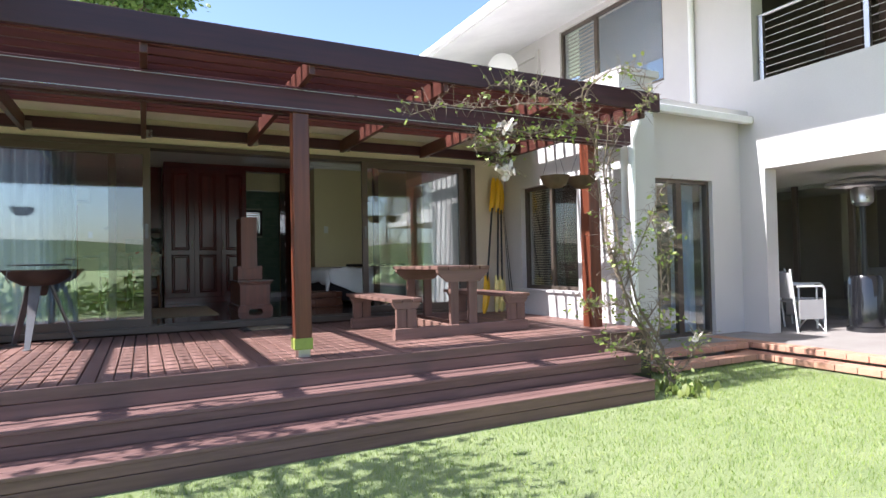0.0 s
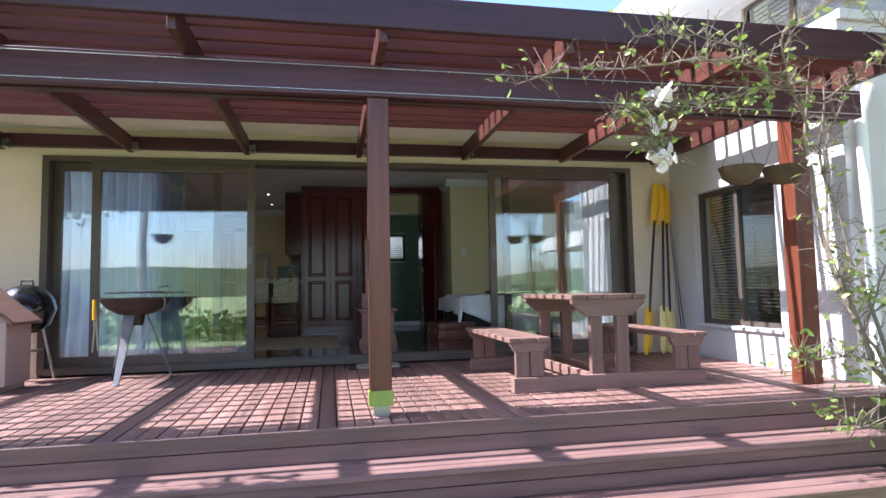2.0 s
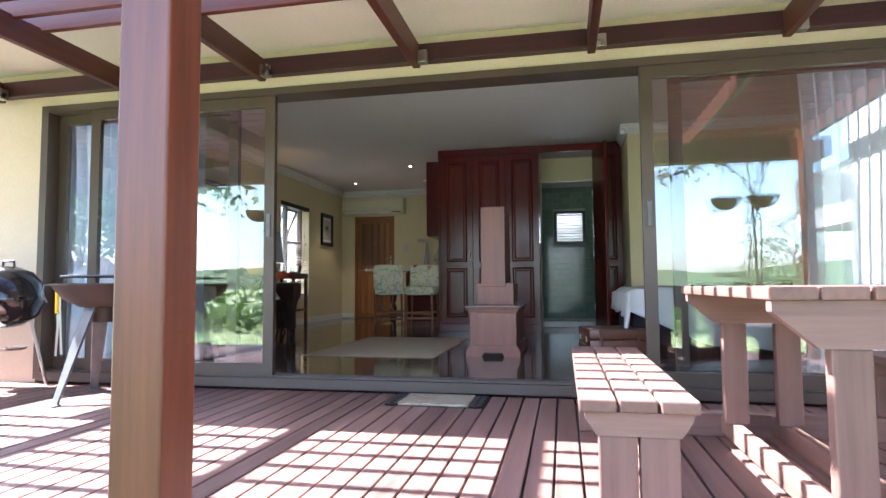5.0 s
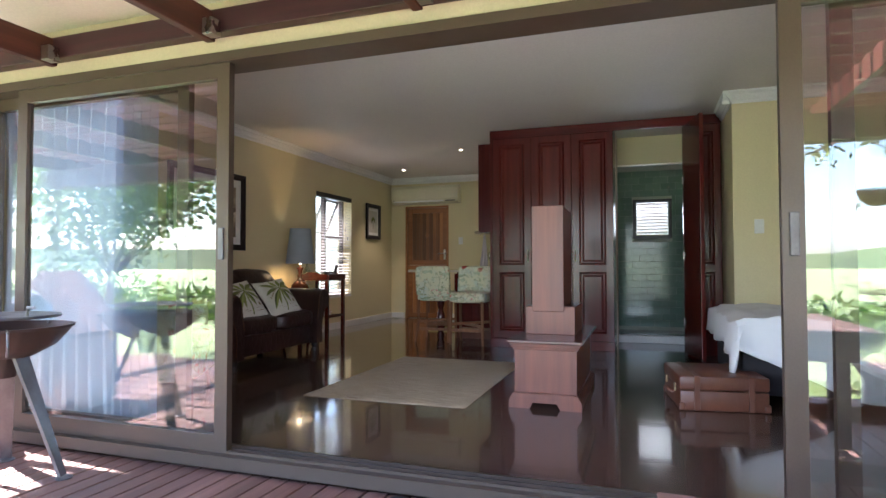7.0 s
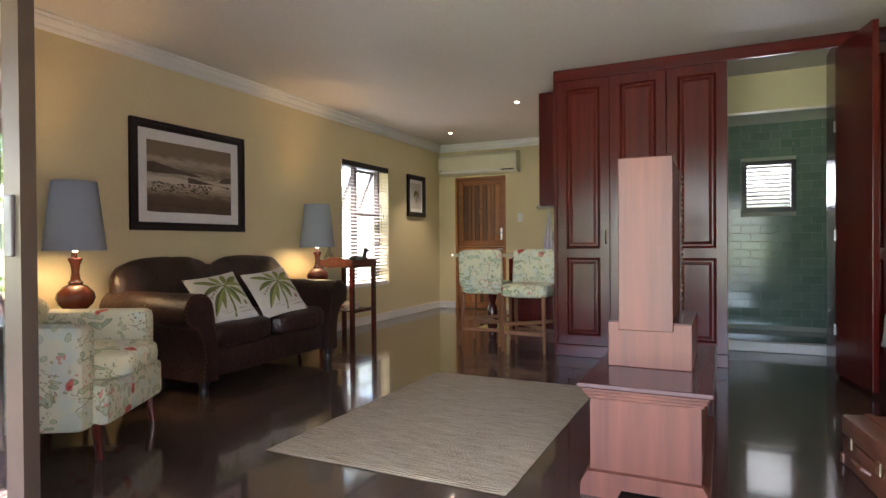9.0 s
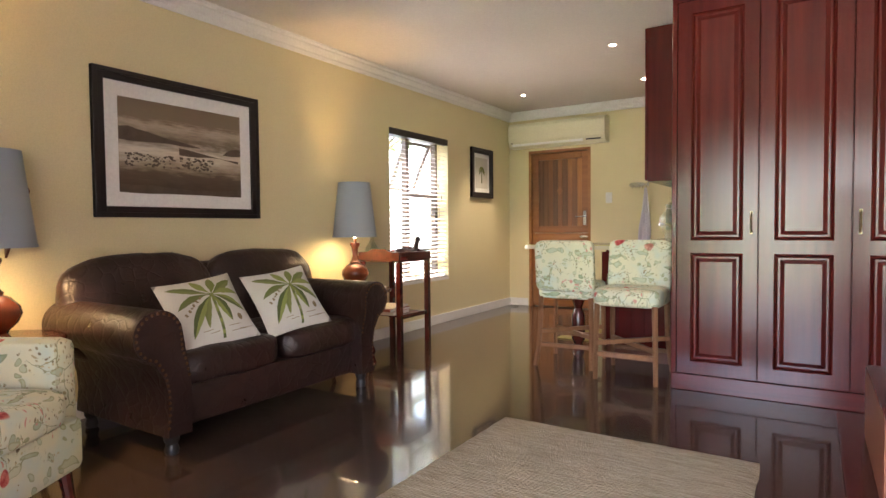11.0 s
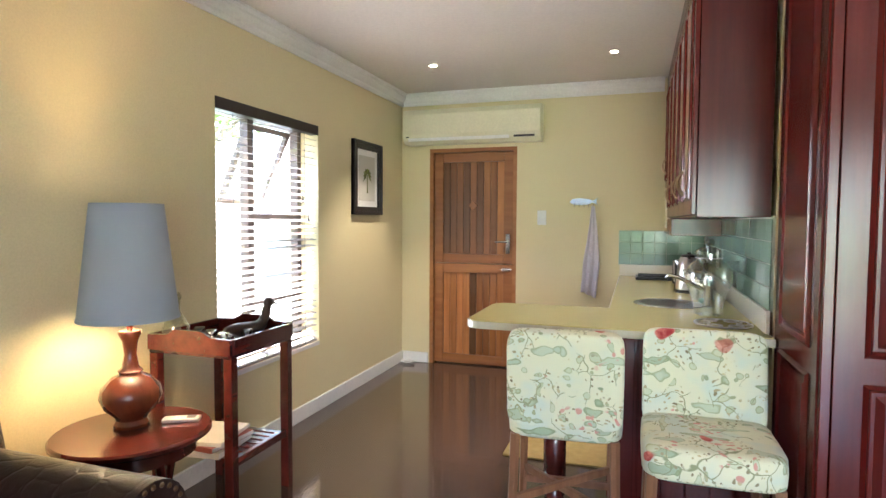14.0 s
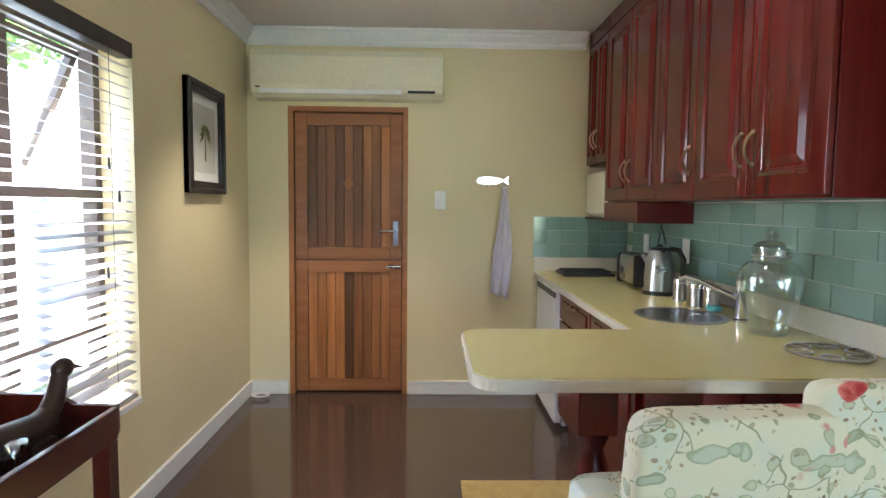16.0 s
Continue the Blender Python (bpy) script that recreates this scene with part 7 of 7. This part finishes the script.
def camp_chair(at, turn):
    c = thing("folding_chair", at, "white canvas folding camp chair with pale frame", "chair", "chairs on the terrace", turn)
    part("seat", box(nb(), -0.22, 0.22, -0.20, 0.22, 0.41, 0.425, 0.004), M_CANVAS, c)
    part("backrest", box(nb(), -0.24, 0.24, 0.20, 0.215, 0.50, 0.86, 0.004, Matrix.Rotation(radians(-6), 4, "X")), M_CANVAS, c)
    for s in (-1, 1):
        part("side_frame", tube(nb(), [(s * 0.25, -0.22, 0.0), (s * 0.25, -0.22, 0.60), (s * 0.25, -0.18, 0.64), (s * 0.25, 0.20, 0.64)], 0.013, 8), M_TRIM, c)
        part("back_post", rod(nb(), (s * 0.25, 0.20, 0.0), (s * 0.25, 0.30, 0.88), 0.013), M_TRIM, c)
        part("cross_leg", rod(nb(), (s * 0.24, -0.21, 0.02), (-s * 0.24, -0.19, 0.42), 0.010), M_TRIM, c)
    part("side_pocket", box(nb(), -0.26, -0.245, -0.20, 0.18, 0.18, 0.45, 0.004), M_CANVAS, c)
    return c


camp_chair((8.40, 3.95, -0.42), 70)
camp_chair((8.95, 4.20, -0.42), 20)
M_BRICK = paint("orange_brown_paver", (0.50, 0.27, 0.18), (0.40, 0.21, 0.14), 0.8, 9, 70, 0.3)
pav = tagged(new("brick_steps"), "orange-brown brick paver steps at the terrace edge", kind="structure")
br = mesh("brick", box(nb(), -0.108, 0.108, -0.052, 0.052, -0.07, 0.0, 0.006), M_BRICK)
for k in range(48):
    y = 4.2 - 0.222 * (k // 2)
    row = k % 2
    piece("brick", br, pav, pose((6.93, 6.60)[row], y - 0.1, (-0.415, -0.51)[row], 0, 0, 90 + (k % 3 - 1) * 0.8))
for k in range(24):
    piece("brick", br, pav, pose(6.82, 4.2 - 0.222 * k - 0.1, -0.415, 0, 0, 90))
    piece("brick", br, pav, pose(6.71, 4.2 - 0.222 * k - 0.1, -0.51, 0, 0, 90))
for k in range(8):
    for r in range(2):
        piece("brick", br, pav, pose(5.05 + 0.222 * k, (3.70, 3.45)[r], (-0.415, -0.51)[r]))
        piece("brick", br, pav, pose(5.05 + 0.222 * k, (3.59, 3.34)[r], (-0.415, -0.51)[r]))

# ---- climbing rose on the end post ----
rv = random.Random(11)
M_STEM = paint("grey_brown_stem", (0.16, 0.12, 0.085), (0.24, 0.19, 0.14), 0.85, 12, 90, 0.5)
M_ROSELEAF = island("rose_leaf_green", [(0.12, 0.19, 0.03), (0.24, 0.31, 0.06), (0.36, 0.41, 0.11), (0.19, 0.23, 0.07)], 0.5, 0.35)
M_PETAL = island("white_petals", [(0.82, 0.78, 0.72), (0.80, 0.70, 0.66), (0.84, 0.80, 0.70)], 0.7, 0.3)
vine = thing("climbing_rose", (4.48, 2.72, LAWN), "climbing rose with bare grey stems and white blooms", "climbing rose")
VO = Vector((4.48, 2.72, LAWN))
paths = []


def stem(pts, r, taper=0.4):
    out = []
    for a, c in zip(pts, pts[1:]):
        a, c = Vector(a), Vector(c)
        for k in range(5):
            q = k / 5
            out.append(a.lerp(c, q) + 0.03 * Vector((noise.noise(a * 3 + Vector((q * 2, 0, 0))), noise.noise(a * 3 + Vector((0, q * 2, 5))), noise.noise(a * 3 + Vector((3, 0, q * 2))))))
    out.append(Vector(pts[-1]))
    part("stem", tube(nb(), [p - VO for p in out], r, 6, taper), M_STEM, vine, smooth=True)
    paths.append(out)


stem([(4.48, 2.72, LAWN), (4.30, 2.80, -0.25), (4.12, 2.90, 0.15), (4.05, 3.05, 0.6), (4.02, 3.15, 1.1), (3.98, 3.18, 1.6), (3.95, 3.10, 2.0)], 0.024)
stem([(4.50, 2.74, LAWN), (4.38, 2.78, -0.2), (4.16, 2.86, 0.25), (4.10, 3.0, 0.8), (4.06, 3.15, 1.4), (4.12, 3.15, 2.0)], 0.018)
stem([(4.46, 2.70, LAWN), (4.22, 2.76, -0.1), (4.00, 2.86, 0.35), (3.98, 3.05, 0.9), (4.05, 3.12, 1.5), (4.20, 3.05, 1.95)], 0.014)
stem([(4.30, 2.80, -0.25), (4.36, 2.76, 0.2), (4.40, 2.78, 0.7), (4.30, 2.80, 1.05)], 0.009)
stem([(4.20, 2.85, 0.0), (4.45, 2.75, 0.35), (4.52, 2.78, 0.75), (4.50, 2.78, 0.95)], 0.008)
stem([(4.10, 2.95, 0.4), (4.25, 2.85, 0.85), (4.40, 2.82, 1.15), (4.46, 2.80, 1.34)], 0.007)
stem([(4.16, 2.86, 0.1), (3.85, 2.80, 0.25), (3.60, 2.78, 0.22), (3.45, 2.78, 0.28)], 0.006)
stem([(4.05, 3.0, 0.5), (3.90, 2.85, 0.70), (3.75, 2.80, 0.72)], 0.006)
stem([(3.95, 3.10, 2.0), (3.6, 3.05, 1.93), (3.2, 3.0, 1.82), (2.85, 2.98, 1.76), (2.60, 2.96, 1.72), (2.45, 2.95, 1.66)], 0.011)
stem([(3.98, 3.15, 1.7), (3.7, 3.0, 1.95), (3.3, 2.92, 2.05), (2.9, 2.88, 2.0), (2.5, 2.86, 1.92), (2.15, 2.86, 1.90), (1.85, 2.86, 1.80)], 0.008)
stem([(3.6, 3.05, 1.93), (3.3, 2.9, 2.12), (2.9, 2.85, 2.15), (2.55, 2.82, 2.10)], 0.006)
stem([(2.85, 2.98, 1.76), (2.76, 2.98, 1.65), (2.74, 2.98, 1.52), (2.77, 2.99, 1.44)], 0.006)
stem([(3.7, 3.0, 1.95), (3.55, 2.85, 2.2), (3.8, 2.75, 2.36), (4.1, 2.7, 2.38)], 0.006)
stem([(4.12, 3.15, 1.9), (4.30, 2.95, 2.1), (4.42, 2.85, 2.2), (4.2, 2.8, 2.3)], 0.006)
stem([(4.40, 2.76, -0.38), (4.15, 2.70, -0.28), (3.85, 2.66, -0.16), (3.62, 2.64, -0.08)], 0.006)
stem([(4.46, 2.72, -0.5), (4.65, 2.68, -0.30), (4.78, 2.66, -0.10)], 0.006)
LUSH = [Vector(q) for q in ((4.22, 2.8, 0.9), (4.43, 2.8, 0.66), (4.0, 2.82, 0.6), (3.93, 2.82, 0.14), (4.40, 2.75, -0.38), (3.64, 2.74, -0.06), (3.48, 2.78, 0.26), (4.47, 2.76, 0.08), (4.70, 2.68, -0.15), (2.62, 2.96, 1.73), (2.95, 2.97, 1.76), (3.2, 2.98, 1.80), (2.76, 2.98, 1.55), (3.45, 3.0, 1.86))]
twig = nb()
tips = []
for pth in paths[:]:
    for p in pth[2:]:
        for _ in range(5):
            d = Vector((rv.uniform(-1, 1), rv.uniform(-1, 0.6), rv.uniform(-0.4, 0.9))).normalized() * rv.uniform(0.06, 0.22)
            q = p + d * 0.55 + Vector((0, 0, 0.02))
            e = p + d + Vector((0, 0, rv.uniform(-0.06, 0.04)))
            tube(twig, [p - VO, q - VO, e - VO], 0.003, 4, 0.5)
            tips.append((e, d))
tagged(part("twig_mass", twig, M_STEM, vine), kind="stuff")


def leaf(bm, p, d, size, rnd_):
    d = d.normalized()
    s = d.orthogonal().normalized()
    s = (Matrix.Rotation(rnd_.uniform(0, 6.28), 3, d) @ s)
    n = d.cross(s)
    pts = [p, p + d * size * 0.35 + s * size * 0.26 + n * size * 0.05, p + d * size * 0.75 + s * size * 0.2, p + d * size, p + d * size * 0.75 - s * size * 0.2, p + d * size * 0.35 - s * size * 0.26 + n * size * 0.05]
    bm.faces.new([bm.verts.new(x) for x in pts])


lv = nb()
for e, d in tips:
    dense = 2 if rv.random() < 0.10 else 1 if rv.random() < 0.30 else 0
    for _ in range(dense):
        leaf(lv, e - VO - d * rv.uniform(0, 0.6), Vector((rv.uniform(-1, 1), rv.uniform(-1, 1), rv.uniform(-0.7, 0.7))), rv.uniform(0.035, 0.065), rv)
for q in LUSH:
    for _ in range(34):
        o = q + Vector((rv.gauss(0, 0.075), rv.gauss(0, 0.06), rv.gauss(0, 0.05)))
        leaf(lv, o - VO, Vector((rv.uniform(-1, 1), rv.uniform(-1, 1), rv.uniform(-0.9, 0.6))), rv.uniform(0.03, 0.058), rv)
tagged(part("foliage", lv, M_ROSELEAF, vine), kind="stuff")
for c, n in (((2.76, 2.97, 1.43), 13), ((2.81, 2.98, 1.46), 8), ((2.76, 3.00, 1.63), 10), ((2.79, 2.93, 1.81), 13), ((4.50, 2.78, 0.93), 5), ((4.72, 2.66, -0.11), 3), ((3.69, 2.82, 1.43), 2)):
    fl = nb()
    for _ in range(n):
        o = Vector(c) - VO + Vector((rv.gauss(0, 0.035), rv.gauss(0, 0.03), rv.gauss(0, 0.03)))
        ax = Vector((rv.uniform(-1, 1), rv.uniform(-1, 0.2), rv.uniform(-0.5, 1))).normalized()
        s = ax.orthogonal().normalized()
        for k in range(7):
            q = Matrix.Rotation(k * 0.9, 3, ax) @ s
            w = ax.cross(q)
            L = 0.038 * (1.0 if k < 5 else 0.6)
            up = 0.35 + 0.35 * (k >= 5)
            pts = [o, o + q * L * 0.6 + w * L * 0.5 + ax * L * up, o + q * L + w * L * 0.25 + ax * L * up * 0.8, o + q * L - w * L * 0.25 + ax * L * up * 0.8, o + q * L * 0.6 - w * L * 0.5 + ax * L * up]
            fl.faces.new([fl.verts.new(x) for x in pts])
    part("bloom", fl, M_PETAL, vine, "white bloom cluster")
tuft = nb()
for k in range(90):
    p = Vector((4.48 + rv.gauss(0, 0.13), 2.60 + rv.gauss(0, 0.12), LAWN))
    leaf(tuft, p, Vector((rv.uniform(-0.6, 0.6), rv.uniform(-0.6, 0.6), 1)), rv.uniform(0.05, 0.13), rv)
tagged(single("weed_clump", tuft, M_ROSELEAF, "low green plants at the foot of the rose", "plants"), kind="stuff")


# ---- trees ----
def tree(name, at, height, crown_r, seed, n_leaf, label, leaf_size=0.11, flat=0.6, lean=(0, 0), low=0.45):
    r = random.Random(seed)
    t = thing(name, at, label, "tree")
    b = nb()
    top = Vector((lean[0], lean[1], height * low))
    tube(b, [(0, 0, -0.1), top * 0.35 + Vector((0.05, 0.03, 0)), top * 0.7 - Vector((0.04, 0.02, 0)), top], 0.045 * height / 2.6, 9, 0.7)
    tips_ = []
    for k in range(9):
        a = k * 2.4 + r.random()
        el = r.uniform(0.35, 1.1)
        L = crown_r * r.uniform(0.75, 1.05)
        d = Vector((math.cos(a) * math.cos(el), math.sin(a) * math.cos(el), math.sin(el) * flat * 1.2))
        m1 = top + d * L * 0.45 + Vector((r.uniform(-0.1, 0.1), r.uniform(-0.1, 0.1), 0.05))
        e1 = top + d * L
        tube(b, [top, m1, e1], 0.024 * height / 2.6, 6, 0.35)
        for j in range(5):
            s = m1.lerp(e1, r.random())
            e2 = s + Vector((r.uniform(-1, 1), r.uniform(-1, 1), r.uniform(-0.3, 0.7))).normalized() * L * r.uniform(0.2, 0.45)
            tube(b, [s, (s + e2) / 2 + Vector((0, 0, 0.04)), e2], 0.008 * height / 2.6, 4, 0.5)
            tips_.append(e2)
        tips_.append(e1)
    part("trunk", b, M_STEM, t, smooth=True)
    c = nb()
    for _ in range(n_leaf):
        o = r.choice(tips_)
        p = o + Vector((r.gauss(0, 1), r.gauss(0, 1), r.gauss(0, 0.7))) * crown_r * 0.14
        leaf(c, p, Vector((r.uniform(-1, 1), r.uniform(-1, 1), r.uniform(-0.9, 0.5))), leaf_size * r.uniform(0.7, 1.3), r)
    part("crown", c, M_TREELEAF, t)
    return t


M_TREELEAF = island("tree_leaf_green", [(0.05, 0.10, 0.02), (0.10, 0.17, 0.03), (0.16, 0.23, 0.05), (0.07, 0.12, 0.03)], 0.55, 0.25)
tree("garden_tree", (-2.25, 1.75, LAWN), 4.9, 1.35, 3, 1500, "small spreading garden tree beside the deck", 0.10, 0.5, (0.15, 0.2), 0.62)
tree("garden_tree", (-6.2, 1.2, LAWN), 4.2, 2.3, 8, 5200, "leafy garden tree beyond the deck", 0.13, 0.9, (0.2, 0.1), 0.33)
tree("tall_tree", (-0.4, 18.6, LAWN), 13.4, 2.3, 5, 5200, "tall green tree behind the house", 0.24, 0.9, (0, 0), 0.62)
tree("side_tree", (-6.6, 15.8, LAWN), 5.2, 1.9, 6, 2200, "green shrub tree outside the side window", 0.16, 0.9, (0.1, 0), 0.6)
tree("side_tree", (-4.3, 8.6, LAWN), 4.2, 1.2, 9, 2400, "green shrub tree beside the veranda", 0.14, 0.9, (0.1, 0), 0.55)

# boundary wall and lattice on the far side
b = nb()
box(b, -5.4, -5.25, 5.0, 17, LAWN, 2.2)
built("boundary_wall", b, M_TRIM, "white plastered boundary wall")
lat = thing("lattice_screen", (-3.35, 7.6, LAWN), "brown diagonal lattice screen beside the house", "lattice")
for k in range(9):
    for s in (-1, 1):
        part("lath", box(nb(), -1.05, 1.05, -0.006 + 0.014 * (s > 0), 0.006 + 0.014 * (s > 0), -0.014, 0.014, 0, Matrix.Translation((-0.6 + 0.15 * k, 0, 1.05)) @ Matrix.Rotation(radians(50 * s), 4, "Y")), M_PERG_Z, lat)
part("post", box(nb(), 0.52, 0.60, -0.04, 0.04, 0, 2.0, 0.004), M_PERG_Z, lat)
part("post", box(nb(), -1.10, -1.02, -0.04, 0.04, 0, 2.0, 0.004), M_PERG_Z, lat)

# distant hills and bush round the horizon
M_HILL = paint("far_bush", (0.055, 0.085, 0.035), (0.09, 0.115, 0.05), 0.95, 0.02, 0.4, 0)
b = nb()
n = 140
lo, hi = [], []
for k in range(n):
    a = 2 * math.pi * k / n
    h = 12 + 7 * noise.noise((math.cos(a) * 2.2, math.sin(a) * 2.2, 0)) + 2.5 * noise.noise((math.cos(a) * 9, math.sin(a) * 9, 4))
    lo.append(b.verts.new((320 * math.cos(a), 320 * math.sin(a), -2)))
    hi.append(b.verts.new((340 * math.cos(a), 340 * math.sin(a), max(2, h))))
for k in range(n):
    b.faces.new((lo[k], lo[(k + 1) % n], hi[(k + 1) % n], hi[k]))
built("backdrop", b, M_HILL, "far green hills on the horizon")
hedge = nb()
rh = random.Random(21)
for k in range(15000):
    a = rh.uniform(-1, 1)
    x = a * 22
    y = -4.6 - rh.random() * 5
    z = LAWN + min(0.95, abs(rh.gauss(0, 0.42))) * (1 + 0.3 * math.sin(x * 0.7))
    leaf(hedge, Vector((x, y, z)), Vector((rh.uniform(-1, 1), rh.uniform(-1, 1), rh.uniform(-0.3, 1))), rh.uniform(0.12, 0.3), rh)
tagged(single("garden_hedge", hedge, M_TREELEAF, "bushy green garden edge beyond the lawn", "hedge"), kind="stuff")

# grass blades near the camera's way
gr = random.Random(5)
gv, gf = [], []
for k in range(60000):
    x, y = gr.uniform(-1.5, 7.0), gr.uniform(-0.6, 3.4)
    if y > 2.50 and x < 4.1:
        continue
    if x > 6.4:
        continue
    a = gr.uniform(0, 6.28)
    h = gr.uniform(0.015, 0.04)
    c, s = math.cos(a) * 0.003, math.sin(a) * 0.003
    lx, ly = gr.uniform(-0.018, 0.018), gr.uniform(-0.018, 0.018)
    i = len(gv)
    gv += [(x - c, y - s, LAWN), (x + c, y + s, LAWN), (x + lx, y + ly, LAWN + h)]
    gf.append((i, i + 1, i + 2))
gm = bpy.data.meshes.new("grass")
gm.from_pydata(gv, [], gf)
gm.materials.append(island("grass_blades", [(0.12, 0.20, 0.03), (0.24, 0.33, 0.07), (0.36, 0.40, 0.14), (0.18, 0.27, 0.05)], 0.7, 0.3))
tagged(new("grass", gm), "short mown green grass", "grass", kind="stuff")

# ---- wall tiles ----
M_TILE, t_, b_ = shader("teal_glazed_tile")
info = nd(t_, "ObjectInfo")
c_ = ramp(t_, info.outputs["Random"], [(0.0, (0.175, 0.275, 0.225)), (0.5, (0.20, 0.30, 0.245)), (1.0, (0.225, 0.325, 0.27))])
t_.links.new(c_, b_.inputs["Base Color"])
b_.inputs["Roughness"].default_value = 0.10
bumped(t_, b_, noise_tex(t_, coords(t_), 14, 2), 0.06, 0.004)
tw_ = tagged(new("tiled_wall"), "teal glazed wall tiles behind the worktop", kind="structure")
big = mesh("tile", box(nb(), -0.006, 0.0, -0.0985, 0.0985, -0.0465, 0.0465, 0.0015), M_TILE)
half = mesh("tile_half", box(nb(), -0.006, 0.0, -0.0485, 0.0485, -0.0465, 0.0465, 0.0015), M_TILE)
for r in range(4):
    z = 1.043 + 0.0955 * r
    if r % 2:
        piece("tile", half, tw_, pose(KX, 10.92, z))
        piece("tile", half, tw_, pose(KX, 13.32, z))
    for k in range(12):
        y = 10.97 + 0.2 * k + (0.1 if r % 2 else 0)
        if y < 13.3:
            piece("tile", big, tw_, pose(KX, y, z))
small = mesh("tile_square", box(nb(), -0.0465, 0.0465, -0.006, 0.0, -0.0465, 0.0465, 0.0015), M_TILE)
for r in range(3):
    for k in range(7):
        piece("tile", small, tw_, pose(-0.290 + 0.0955 * k, NORTH - 0.001, 1.043 + 0.0955 * r))
b = nb()
box(b, KX + 0.001, KX + 0.009, 10.87, 13.39, 0.99, 1.385)
box(b, -0.34, KX, NORTH - 0.003, NORTH - 0.001, 0.99, 1.285)
built("tile_grout", b, M_GROUT, "pale grout between the tiles")
shw = tagged(new("shower_tiles"), "teal glazed tiles in the shower", kind="structure")
cut_tiles = {}
for r in range(24):
    z = 0.10 + 0.0955 * r
    spans = [(1.0, 2.838)]
    if SZ0 - 0.06 < z < SZ1 + 0.06:
        spans = [(1.0, SX0 - 0.022), (SX1 + 0.022, 2.838)]
    for s0, s1 in spans:
        x = 1.0 - (0.1 if r % 2 else 0)
        while x < s1:
            a0, a1 = max(x, s0), min(x + 0.2, s1)
            x += 0.2
            w = round(a1 - a0 - 0.003, 4)
            if w < 0.012:
                continue
            if w not in cut_tiles:
                cut_tiles[w] = mesh("tile_shower", box(nb(), -w / 2, w / 2, -0.007, 0.0, -0.0465, 0.0465, 0.0015), M_TILE)
            piece("tile", cut_tiles[w], shw, pose((a0 + a1) / 2, SHY - 0.001, z))
w5 = tagged(new("window_5"), "small black shower window with pale slats", kind="structure")
part("window_frame", ring_frame(nb(), SX0 - 0.02, SX1 + 0.02, SZ0 - 0.02, SZ1 + 0.02, 0.05, SHY - 0.03, SHY + 0.05), M_BLACK, w5)
for k in range(10):
    part("louvre", box(nb(), SX0 + 0.03, SX1 - 0.03, -0.03, 0.03, -0.002, 0.002, 0, Matrix.Translation((0, SHY + 0.06, SZ0 + 0.06 + 0.046 * k)) @ Matrix.Rotation(radians(-25), 4, "X")), M_TRIM, w5)
hs = thing("shower_head", (2.42, SHY - 0.001, 2.02), "chrome shower arm and head on the tiled wall", "shower")
part("arm", rod(nb(), (0, 0, 0), (-0.02, -0.28, 0.04), 0.010), M_CHROME, hs)
part("rose", lathe(nb(), [(0, 0.02), (0.02, 0.015), (0.05, 0.0), (0, -0.004)], 18, (-0.02, -0.29, 0.02)), M_CHROME, hs, smooth=True)
